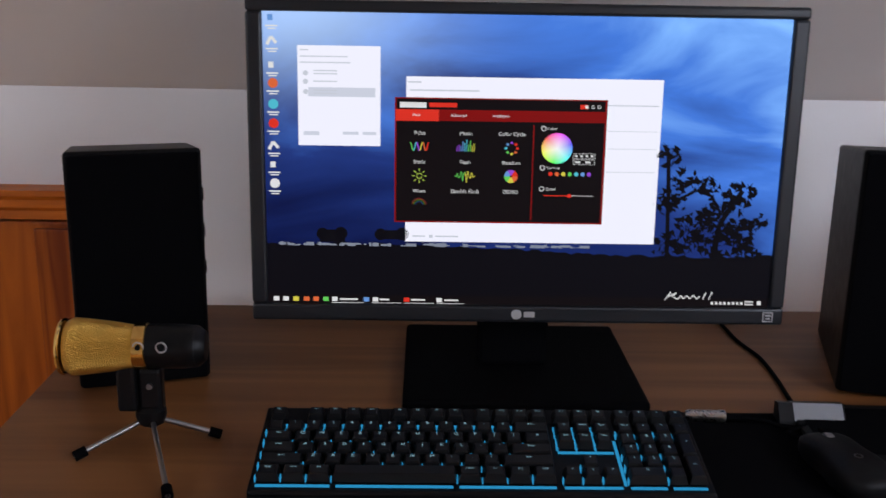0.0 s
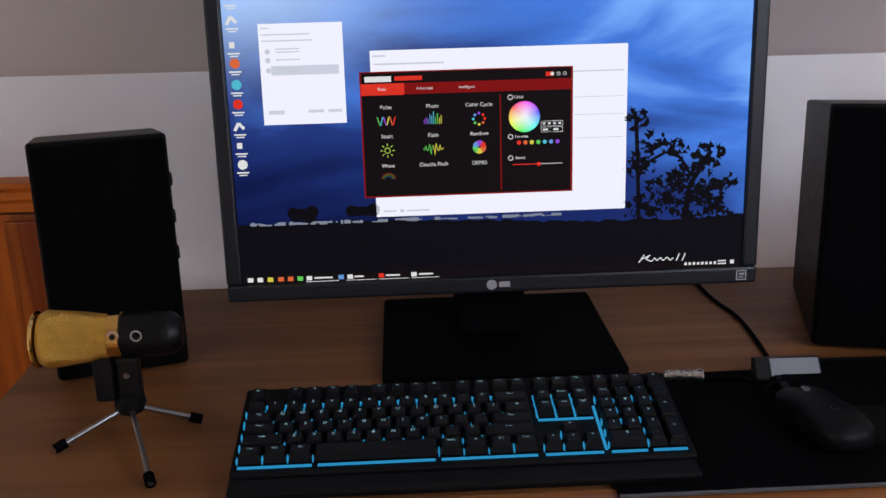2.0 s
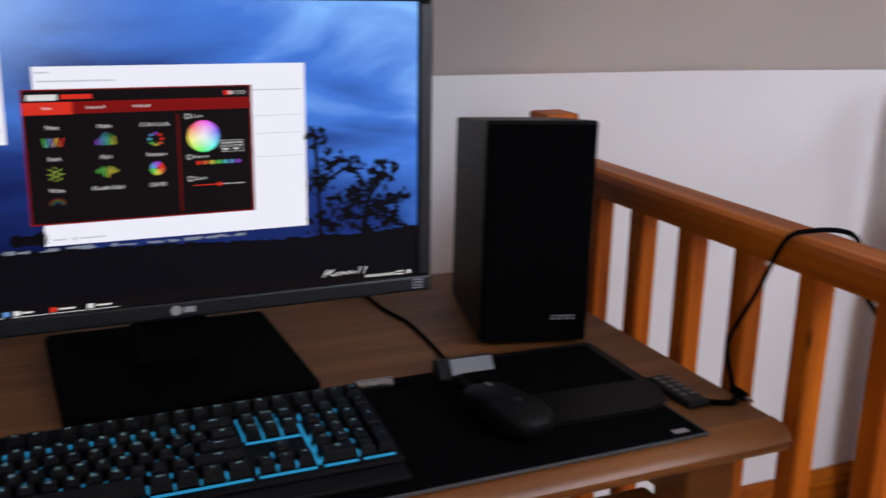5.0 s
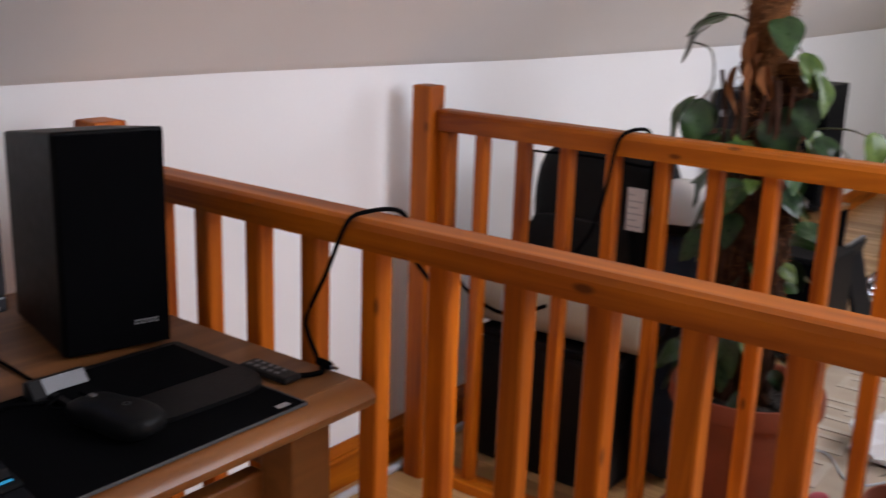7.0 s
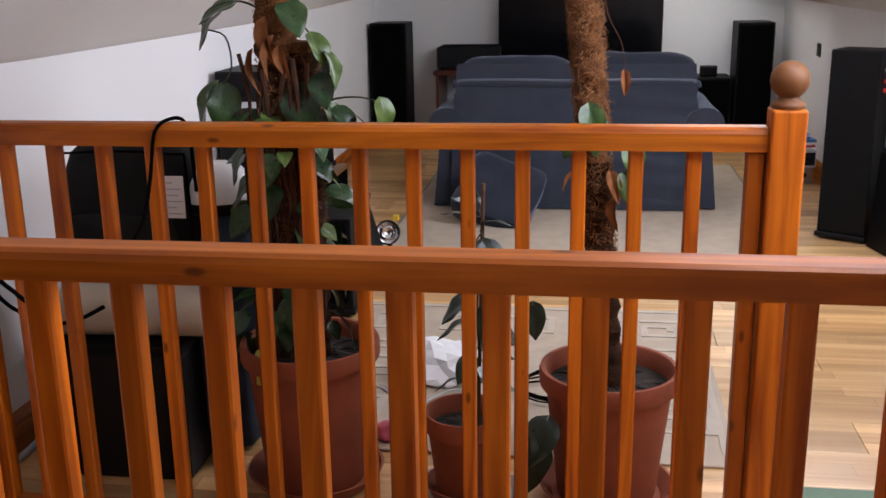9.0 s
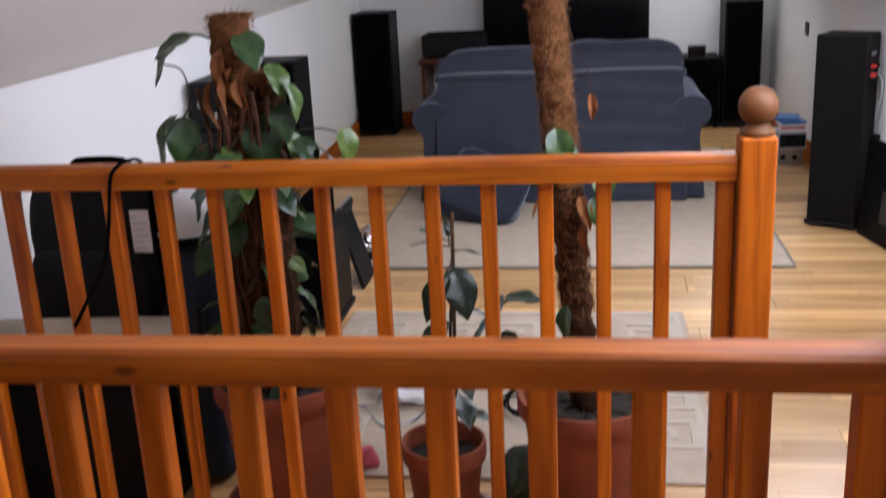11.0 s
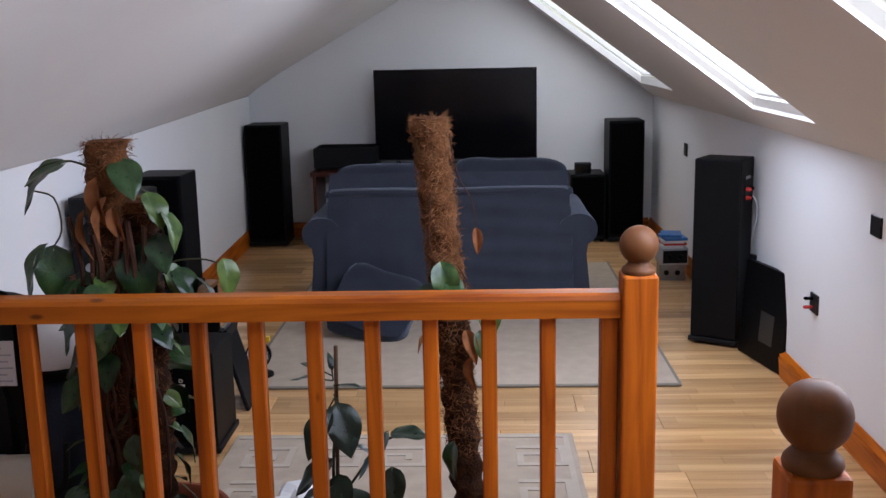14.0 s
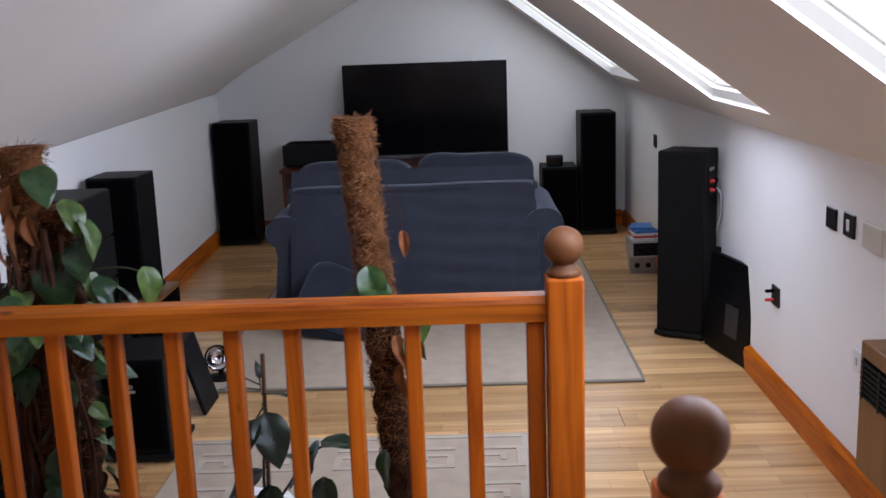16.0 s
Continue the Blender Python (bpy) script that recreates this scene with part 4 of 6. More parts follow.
def key_shape(wu, hu):
    if (wu, hu) not in key_mesh:
        bm = bmesh.new()
        a, c = wu * U / 2 - 0.0007, hu * V / 2 - 0.0007
        tx, ty = 0.0022, 0.0024
        lo = [bm.verts.new((x, y, 0.0205)) for x, y in ((-a, -c), (a, -c), (a, c), (-a, c))]
        hi = [bm.verts.new((x, y, z)) for x, y, z in ((-a + tx, -c + ty, 0.0285), (a - tx, -c + ty, 0.0285), (a - tx, c - ty + 0.0012, 0.0290), (-a + tx, c - ty + 0.0012, 0.0290))]
        t_ = bm.faces.new(hi)
        for i in range(4):
            j = (i + 1) % 4
            bm.faces.new((lo[i], lo[j], hi[j], hi[i]))
        bmesh.ops.bevel(bm, geom=list(t_.edges), offset=0.0008, segments=1, affect="EDGES")
        me = bpy.data.meshes.new("key")
        bmesh.ops.recalc_face_normals(bm, faces=bm.faces)
        bm.to_mesh(me)
        bm.free()
        me.materials.append(KEYCAP)
        key_mesh[(wu, hu)] = me
    return key_mesh[(wu, hu)]


def legend(text, key):
    cu = bpy.data.curves.new("legend", "FONT")
    cu.body, cu.size, cu.align_x, cu.align_y = text, (0.0052 if len(text) == 1 else 0.0033), "CENTER", "CENTER"
    tmp = bpy.data.objects.new("tmp", cu)
    scene.collection.objects.link(tmp)
    me = bpy.data.meshes.new_from_object(tmp)
    bpy.data.objects.remove(tmp)
    bpy.data.curves.remove(cu)
    me.materials.append(LED_DIM)
    ob = new("legend", me)
    ob.parent = key
    ob.location = (0, 0.0020, 0.0296)


glow_bm = bmesh.new()
rk = random.Random(7)
Y0 = 0.006
for ru, txt in rows:
    x = -KW / 2
    for tok in txt.split(" "):
        cap, wu = tok.rsplit(":", 1)
        wu = float(wu)
        if cap != "_":
            k = new("key", key_shape(wu, 1.0))
            k.parent = kb
            k.location = (x + wu * U / 2, Y0 + (ru + 0.5) * V, -0.003)
            if cap:
                legend(cap, k)
            # light leaking through the gap beside the key
            if ru < 5 and rk.random() < 0.92:
                yy = Y0 + ru * V
                box(glow_bm, (x - 0.00045, yy + 0.0010, 0.016), (x + 0.00045, yy + U * rk.uniform(0.30, 0.52), 0.0212 if rk.random() < 0.7 else 0.019))
        x += wu * U
for hx, hy, hu in ((21.5, 2.0, 2), (21.5, 0.0, 2)):
    k = new("key", key_shape(1.0, 2.0))
    k.parent = kb
    k.location = (-KW / 2 + (hx + 0.5) * U, Y0 + (hy + 1.0) * V, -0.003)
    legend("+" if hy else "En", k)
# bright strips where the lit plate shows
for u0, u1, v in ((0.05, 3.7, 0.0), (4.0, 9.8, 0.0), (10.1, 14.9, 0.0), (15.3, 18.2, 0.0), (18.6, 20.4, 0.0), (20.7, 22.4, 0.0), (15.3, 18.2, 3.0)):
    z = 0.0165
    y = Y0 + v * V
    box(glow_bm, (-KW / 2 + u0 * U, y - 0.0040, z - 0.001), (-KW / 2 + u1 * U, y - 0.0012, z))
box(glow_bm, (-KW / 2 + 18.30 * U, Y0 + 0.05 * V, 0.0152), (-KW / 2 + 18.44 * U, Y0 + 3.9 * V, 0.0168))
for uu in (15.3, 16.3, 17.3):
    box(glow_bm, (-KW / 2 + uu * U - 0.0012, Y0 + 4.75 * V, 0.0152), (-KW / 2 + uu * U + 0.0012, Y0 + 5.1 * V, 0.0175))
    box(glow_bm, (-KW / 2 + uu * U - 0.0008, Y0 + 3.05 * V, 0.0152), (-KW / 2 + uu * U + 0.0008, Y0 + 3.95 * V, 0.0185))
for i in range(1, 14):
    box(glow_bm, (-KW / 2 + i * U - 0.0012, Y0 + 4.95 * V, 0.0152), (-KW / 2 + i * U + 0.0014, Y0 + 5.22 * V, 0.0172))
part("backlight", glow_bm, LED, kb, "cyan light showing between the keys")
bm = bmesh.new()
for uu in (20.2, 20.9, 16.6):
    box(bm, (-KW / 2 + uu * U, 0.119, 0.015), (-KW / 2 + uu * U + 0.004, 0.1215, 0.0155))
part("status_light", bm, plain("white_led", (0.8, 0.9, 0.95), 1.0), kb)

# silver plug and cable beside the keyboard
plug = thing("audio_plug", pose(-0.856, 0.495, 0.7535, 0, 0, 84), "silver cable plug lying behind the keyboard", "plug")
part("barrel", lathe([(0, 0), (0.0045, 0), (0.0062, 0.003), (0.0066, 0.034), (0.0074, 0.035), (0.0074, 0.040), (0.005, 0.041), (0, 0.041)], 20, None, Matrix.Rotation(radians(90), 4, "Y")), STEEL, plug, "", True)
part("boot", lathe([(0, 0.041), (0.0045, 0.041), (0.003, 0.062), (0, 0.062)], 14, None, Matrix.Rotation(radians(90), 4, "Y")), RUBBER, plug, "", True)
tagged(link("plug_cable", tube([(-0.850, 0.555, 0.7535), (-0.843, 0.573, 0.7535), (-0.832, 0.595, 0.752), (-0.826, 0.64, 0.7515), (-0.835, 0.675, 0.7515), (-0.88, 0.69, 0.751)], 0.0024), RUBBER), "thin black cable trailing from the plug", "cable")
tagged(link("mouse_cable", tube([(-0.784, 0.600, 0.758), (-0.803, 0.588, 0.756), (-0.818, 0.59, 0.754), (-0.828, 0.605, 0.754), (-0.838, 0.62, 0.754)], 0.002), RUBBER), "black braided mouse cable on the mat", "cable")

# small hub with a pale sloping face
hub = thing("usb_hub", pose(-0.853, 0.628, PADZ, 0, 0, 88), "small black desktop hub with a pale sloping face", "hub")
bm = bmesh.new()
pr = [(-0.010, 0), (0.014, 0), (0.014, 0.017), (0.004, 0.019), (-0.009, 0.004)]
aa = [bm.verts.new((-0.037, y, z)) for y, z in pr]
bb_ = [bm.verts.new((0.031, y, z)) for y, z in pr]
bm.faces.new(aa)
bm.faces.new(list(reversed(bb_)))
for i in range(5):
    j = (i + 1) % 5
    bm.faces.new((aa[i], aa[j], bb_[j], bb_[i]))
part("body", bm, PLASTIC, hub)
bm = bmesh.new()
vs = [bm.verts.new(p) for p in ((-0.022, -0.0096, 0.0046), (0.029, -0.0096, 0.0046), (0.029, 0.0032, 0.0192), (-0.022, 0.0032, 0.0192))]
bm.faces.new(vs)
bmesh.ops.solidify(bm, geom=bm.faces[:], thickness=0.0012)
part("face_plate", bm, LIGHT_GREY, hub, "pale grey face plate")
tagged(link("hub_cable", tube([(-1.26, 0.60, 0.7475), (-1.19, 0.618, 0.7475), (-1.10, 0.622, 0.7475), (-1.04, 0.632, 0.7475), (-0.97, 0.630, 0.7475), (-0.905, 0.624, 0.7478), (-0.883, 0.622, 0.753), (-0.868, 0.622, 0.757)], 0.0024), RUBBER), "thin black cable running across the desk to the hub", "cable")

# mouse
bm = bmesh.new()
bmesh.ops.create_cube(bm, size=2.0)
bmesh.ops.subdivide_edges(bm, edges=bm.edges[:], cuts=7, use_grid_fill=True)
for v in bm.verts:
    p = v.co.copy()
    k = 3.2
    r = (abs(p.x) ** k + abs(p.y) ** k + abs(p.z) ** k) ** (1 / k)
    p = p / r
    w = 0.031 * (1 - 0.18 * math.exp(-((p.y - 0.15) / 0.35) ** 2))
    top_h = 0.021 * (1.0 - 0.28 * max(0, p.y) ** 1.4 - 0.08 * max(0, -p.y) ** 2)
    v.co = Vector((p.x * w, p.y * 0.060, max(p.z, -0.92) * top_h * 0.86 + 0.0168))
mouse = thing("computer_mouse", pose(-0.727, 0.610, PADZ, 0, 0, 100) @ Matrix.Scale(0.92, 4), "matt black computer mouse on the mouse mat", "mouse")
part("shell", bm, BLACK, mouse, "", True)
part("scroll_wheel", lathe([(0, -0.004), (0.010, -0.004), (0.011, 0), (0.010, 0.004), (0, 0.004)], 20, None, Matrix.Translation((0, 0.034, 0.0235)) @ Matrix.Rotation(radians(90), 4, "Y")), GREY_METAL, mouse, "", True)
part("button_gap", boxed((-0.0006, 0.010, 0.028), (0.0006, 0.054, 0.0325)), RUBBER, mouse)
part("badge", lathe([(0.003, 0), (0.0045, 0), (0.0045, 0.0006), (0.003, 0.0006)], 18, None, Matrix.Translation((0, -0.018, 0.0346))), GREY_METAL, mouse)

# remote control
rem = thing("remote_control", pose(-0.7263, 0.821, DZ + 0.0005, 0, 0, 0) @ Matrix.Scale(0.82, 4), "small black remote control lying on the desk", "remote control")
part("body", boxed((-0.048, -0.017, 0), (0.048, 0.017, 0.010), 0.004, 2), PLASTIC, rem)
for i in range(5):
    for j in range(2):
        part("button", lathe([(0, 0.0098), (0.0042, 0.0098), (0.0038, 0.0112), (0, 0.0112)], 10, None, Matrix.Translation((-0.034 + i * 0.014, -0.007 + j * 0.014, 0))), mat("remote_grey", (0.10, 0.10, 0.11), 0.5) if i == j == 0 else bpy.data.materials["remote_grey"], rem)
# cable hung over the near rail, its plug resting on the desk
# microphone on a little tripod
GOLD = mat("gold_mesh", (0.78, 0.46, 0.09), 0.30, 1.0, vary=0.1, vscale=60)
nt = GOLD.node_tree
chk = nt.nodes.new("ShaderNodeTexVoronoi")
chk.inputs["Scale"].default_value = 850
tcn = nt.nodes.new("ShaderNodeTexCoord")
nt.links.new(tcn.outputs["Object"], chk.inputs["Vector"])
bmp = nt.nodes.new("ShaderNodeBump")
bmp.inputs["Strength"].default_value, bmp.inputs["Distance"].default_value = 1.0, 0.0016
nt.links.new(chk.outputs["Distance"], bmp.inputs["Height"])
nt.links.new(bmp.outputs[0], nt.nodes["Principled BSDF"].inputs["Normal"])
GOLD_RING = mat("polished_gold", (0.80, 0.52, 0.16), 0.16, 1.0)
mic = thing("microphone", pose(-0.80, -0.037, DZ, 0, 0, 90), "gold mesh condenser microphone on a black tripod", "microphone")
MIC_BLACK = mat("satin_black_paint", (0.0035, 0.0035, 0.004), 0.38, spec=0.18, bump=0.02, scale=300, vary=0.1, vscale=20)
turn = Matrix.Translation((0.007, 0, 0.0995)) @ Matrix.Rotation(radians(-90), 4, "Y") @ Matrix.Rotation(radians(2), 4, "X")
part("mesh_head", lathe([(0.0, 0.086), (0.018, 0.086), (0.0245, 0.0845), (0.0276, 0.079), (0.0270, 0.070), (0.0238, 0.042), (0.0212, 0.026), (0.0206, 0.020), (0, 0.019)], 48, None, turn), GOLD, mic, "gold woven wire head", True)
part("front_plate", lathe([(0.0, 0.0925), (0.020, 0.0925), (0.0262, 0.0905), (0.0272, 0.0885), (0.0255, 0.0870), (0.0, 0.0866)], 48, None, turn), GOLD_RING, mic, "domed gold front plate", True)
part("collar", lathe([(0.0212, 0.0215), (0.0226, 0.0215), (0.0228, 0.0105), (0.0212, 0.0095), (0.0212, 0.0215)], 40, None, turn), GOLD_RING, mic, "polished gold collar", True)
part("body", lathe([(0.0, 0.0185), (0.0208, 0.0185), (0.0212, 0.006), (0.0212, -0.026), (0.0195, -0.038), (0.014, -0.0445), (0, -0.046)], 40, None, turn), MIC_BLACK, mic, "", True)
part("end_ring", lathe([(0.0196, -0.0365), (0.0204, -0.0355), (0.0206, -0.034), (0.0196, -0.0345), (0.0196, -0.0365)], 40, None, turn), PLASTIC, mic, "", True)
for x in (-0.007, 0.0145):
    m_ = Matrix.Translation((x, -0.0205, 0.106)) @ Matrix.Rotation(radians(90), 4, "X")
    part("switch_ring", lathe([(0.0042, 0), (0.0054, 0), (0.0054, 0.0015), (0.0042, 0.0015), (0.0042, 0)], 20, None, m_), SILVER, mic, "small silver ring", True)
    part("switch", lathe([(0, 0), (0.003, 0), (0.0025, 0.003), (0, 0.003)], 14, None, m_), MIC_BLACK, mic, "", True)
bm = boxed((-0.033, -0.013, 0.036), (-0.014, 0.013, 0.086), 0.004, 2)
box(bm, (-0.0135, -0.008, 0.034), (0.009, 0.008, 0.079), 0.004, 2)
part("clip", bm, MIC_BLACK, mic)
part("clip_screw", lathe([(0, 0), (0.003, 0), (0.003, 0.003), (0, 0.003)], 12, None, Matrix.Translation((-0.002, -0.008, 0.062)) @ Matrix.Rotation(radians(90), 4, "X")), GREY_METAL, mic)
part("stem", lathe([(0, 0.034), (0.010, 0.034), (0.0145, 0.030), (0.0150, 0.024), (0.0125, 0.016), (0.006, 0.012), (0, 0.011)], 24, None, Matrix.Translation((-0.004, -0.001, 0.006))), MIC_BLACK, mic, "", True)
hubp = Vector((-0.004, -0.001, 0.028))
for fx, fy in ((-0.0663, -0.043), (0.0609, 0.0077), (0.0389, -0.1158)):
    foot = Vector((fx, fy, 0.005))
    lg = part("leg", tube([hubp, foot], 0.0026, 10, None, 1), GREY_METAL, mic, "thin grey metal leg", True)
    d = (foot - hubp).normalized()
    part("rubber_foot", tube([foot - d * 0.012, foot - d * 0.009, foot - d * 0.002, foot], 0.0050, 12, None, 2), RUBBER, lg, "", True)

# all that stands on the desk, set in its place and size
fit_desk = Matrix.Translation((0.095, -0.10, DZ - 1.045 * DZ)) @ Matrix.Scale(1.045, 4)
for o in [o for o in scene.objects if o not in before_desk_things and o.parent is None]:
    o.matrix_basis = fit_desk @ o.matrix_basis

# cable hung over the near rail, its plug resting on the desk corner
tagged(link("rail_cable", tube([(-0.565, 0.957, 0.835), (-0.580, 0.957, 0.848), (-0.602, 0.957, 0.870), (-0.612, 0.956, 0.915), (-0.622, 0.942, 0.932), (-0.640, 0.905, 0.932), (-0.650, 0.879, 0.920),
                                (-0.679, 0.874, 0.852), (-0.708, 0.866, 0.786), (-0.690, 0.850, 0.768), (-0.655, 0.828, 0.7565), (-0.642, 0.820, 0.7515)], 0.0031), RUBBER),
       "black power cable draped over the pine handrail", "cable")
tagged(link("short_lead", tube([(-0.632, 0.770, DZ + 0.004), (-0.622, 0.783, DZ + 0.004), (-0.617, 0.800, DZ + 0.004), (-0.628, 0.812, DZ + 0.004)], 0.0035), RUBBER), "short black lead on the desk corner", "cable")
cp = thing("cable_plug", pose(-0.642, 0.8195, DZ + 0.0065, 0, 0, -6), "black barrel plug with metal tip on the desk corner", "plug")
part("body", lathe([(0, 0), (0.0052, 0), (0.0058, 0.022), (0.0045, 0.026), (0, 0.026)], 14, None, Matrix.Rotation(radians(90), 4, "Y")), RUBBER, cp, "", True)
part("tip", lathe([(0, 0.026), (0.0026, 0.026), (0.0026, 0.036), (0, 0.036)], 12, None, Matrix.Rotation(radians(90), 4, "Y")), STEEL, cp, "", True)

# ---- the far part of the room ----
FABRIC = mat("blue_slipcover", (0.036, 0.041, 0.057), 0.92, spec=0.15, bump=0.5, scale=420, vary=0.10, vscale=7)
FABRIC_DARK = mat("dark_blue_cushion", (0.019, 0.022, 0.033), 0.92, spec=0.15, bump=0.5, scale=420, vary=0.1, vscale=9)
for m_ in (FABRIC, FABRIC_DARK):
    b_ = m_.node_tree.nodes["Principled BSDF"]
    b_.inputs["Sheen Weight"].default_value, b_.inputs["Sheen Roughness"].default_value = 0.35, 0.45
    b_.inputs["Sheen Tint"].default_value = (0.72, 0.80, 1.0, 1)
RUG = mat("beige_rug", (0.43, 0.35, 0.27), 0.95, spec=0.1, bump=0.6, scale=350, vary=0.07, vscale=14)
RUG_LIGHT = mat("cream_rug", (0.465, 0.40, 0.325), 0.95, spec=0.1, bump=0.6, scale=350, vary=0.06, vscale=14)
RED_WOOD = wood("dark_cherry", (0.055, 0.016, 0.010), (0.11, 0.035, 0.02), 0.35, "X", 20, False)
OAK = wood("brown_cabinet_wood", (0.16, 0.075, 0.025), (0.25, 0.12, 0.045), 0.4, "Z", 16, False)
SCREEN_BLACK = mat("dark_screen_glass", (0.003, 0.003, 0.004), 0.14, spec=0.3)
RED = mat("red_plastic", (0.55, 0.03, 0.025), 0.4)
BLUE = mat("blue_card", (0.04, 0.16, 0.42), 0.5, vary=0.1, vscale=30)
PAPER = mat("white_paper", (0.72, 0.72, 0.72), 0.8, bump=0.1, scale=60, vary=0.03)
CREAM = mat("cream_cloth", (0.46, 0.40, 0.31), 0.9, bump=0.3, scale=300, vary=0.06, vscale=12)
CHROME = mat("chrome", (0.75, 0.75, 0.76), 0.08, 1.0)
TERRACOTTA = mat("terracotta", (0.25, 0.066, 0.033), 0.75, spec=0.25, bump=0.25, scale=60, vary=0.16, vscale=9)
SOIL = mat("dark_soil", (0.018, 0.012, 0.008), 0.95, bump=1.0, scale=90, vary=0.4, vscale=30)
NAVY = mat("navy_cloth", (0.025, 0.035, 0.055), 0.85, spec=0.2, bump=0.5, scale=120, vary=0.2, vscale=10)
CASE_CLOTH = mat("black_ballistic_cloth", (0.009, 0.009, 0.010), 0.8, spec=0.2, bump=0.4, scale=500, vary=0.2, vscale=12)


def soft(size, k=5.0, cuts=7, wrinkle=0.006, seed=0, m=None, sag=0.0, scale=9.0):
    """A stuffed, rounded block of the given size, with slight creases."""
    bm = bmesh.new()
    bmesh.ops.create_cube(bm, size=2.0)
    bmesh.ops.subdivide_edges(bm, edges=bm.edges[:], cuts=cuts, use_grid_fill=True)
    for v in bm.verts:
        p = v.co.copy()
        r = (abs(p.x) ** k + abs(p.y) ** k + abs(p.z) ** k) ** (1 / k)
        q = p / r
        q = Vector((q.x * size[0] / 2, q.y * size[1] / 2, q.z * size[2] / 2))
        q.z -= sag * (1 - (p.x) ** 2) * (1 if p.z > 0 else 0)
        q += Vector((noise.noise(q * scale + Vector((seed, 0, 0))), noise.noise(q * scale + Vector((0, seed + 5, 0))), noise.noise(q * scale + Vector((0, 0, seed + 9))))) * wrinkle
        v.co = q
    if m is not None:
        bmesh.ops.transform(bm, matrix=m, verts=bm.verts[:])
    return bm


# rugs
rug = thing("sofa_rug", pose(0, 0, 0), "large plain beige rug under the sofa", "rug")
part("mat", boxed((-0.80, 3.96, 0.0008), (1.04, 6.35, 0.010), 0.004, 2), RUG, rug)
bm = bmesh.new()
for lo, hi in (((-0.80, 3.955, 0.0008), (1.04, 3.975, 0.0115)), ((1.027, 3.975, 0.0008), (1.043, 6.35, 0.0115)), ((-0.803, 3.975, 0.0008), (-0.787, 6.35, 0.0115))):
    box(bm, lo, hi, 0.003, 1)
part("bound_edge", bm, mat("rug_binding", (0.20, 0.175, 0.14), 0.9), rug)
rug = thing("patterned_rug", pose(0, 0, 0), "cream and beige rug with a raised square key pattern", "rug")
part("mat", boxed((-0.68, 2.22, 0.0008), (0.545, 3.44, 0.009), 0.004, 2), RUG, rug)
bm = bmesh.new()


def key_motif(bm, cx, cy, s, mir):
    for x0, y0, x1, y1 in ((-1, 0.72, 1, 1), (-1, -1, -0.72, 0.72), (-0.72, -1, 1, -0.72), (0.72, -0.72, 1, 0.3), (-0.3, 0.05, 0.72, 0.3), (-0.3, -0.35, -0.05, 0.05)):
        a, c = sorted((mir * x0, mir * x1))
        box(bm, (cx + a * s, cy + y0 * s, 0.008), (cx + c * s, cy + y1 * s, 0.0125))


for i in range(5):
    key_motif(bm, -0.52 + i * 0.235, 3.23, 0.085, 1 if i % 2 else -1)
for i in range(3):
    for sx in (-0.52, 0.42):
        key_motif(bm, sx, 2.95 - i * 0.235, 0.085, 1 if i % 2 else -1)
box(bm, (-0.66, 3.395, 0.008), (0.525, 3.415, 0.0118))
box(bm, (0.505, 2.24, 0.008), (0.525, 3.395, 0.0118))
part("raised_pattern", bm, RUG_LIGHT, rug, "cream raised key pattern")
rug = thing("green_mat", pose(0, 0, 0), "small green bordered mat with a beige centre", "mat")
part("border", boxed((0.63, 1.30, 0.0008), (1.13, 2.14, 0.008), 0.003, 1), mat("green_wool", (0.13, 0.19, 0.13), 0.95, bump=0.5, scale=300, vary=0.1), rug)
part("stripe", boxed((0.685, 1.36, 0.0082), (1.075, 2.075, 0.0095)), mat("slate_wool", (0.05, 0.065, 0.085), 0.95, bump=0.5, scale=300), rug)
part("centre", boxed((0.71, 1.385, 0.0097), (1.05, 2.05, 0.011)), RUG, rug)

# sofa, its back to the stairs
sofa = thing("sofa", pose(0.06, 5.03, 0.0105), "two-seat sofa with a loose dusty blue slipcover", "sofa")
bm = bmesh.new()
bmesh.ops.create_grid(bm, x_segments=36, y_segments=26, size=1.0)
for v in bm.verts:
    u_, t_ = v.co.x, (v.co.y + 1) / 2
    flare = 0.035 * (1 - t_) ** 3
    x = u_ * (0.605 + flare + 0.02 * math.sin(t_ * 3))
    y = 0.02 - flare + 0.004 * math.sin(u_ * 40) * (1 - t_) + 0.012 * noise.noise(Vector((u_ * 4, t_ * 3, 1)))
    y += 0.05 * t_ * t_ + 0.0075 * math.sin(t_ * 40 + u_ * 3 + 2 * noise.noise(Vector((u_ * 5, t_ * 2, 7)))) * max(0.0, min(1.0, u_ * 1.6 + 0.5))
    v.co = Vector((x, y, 0.005 + t_ * 0.645))
bmesh.ops.solidify(bm, geom=bm.faces[:], thickness=-0.10)
part("back_panel", bm, FABRIC, sofa, "", True)
part("back_top", tube([(-0.615, 0.075, 0.635), (-0.58, 0.068, 0.652), (-0.3, 0.066, 0.655), (0.0, 0.066, 0.650), (0.3, 0.066, 0.656), (0.58, 0.068, 0.653), (0.615, 0.075, 0.635)], 0.024, 12), FABRIC, sofa, "", True)
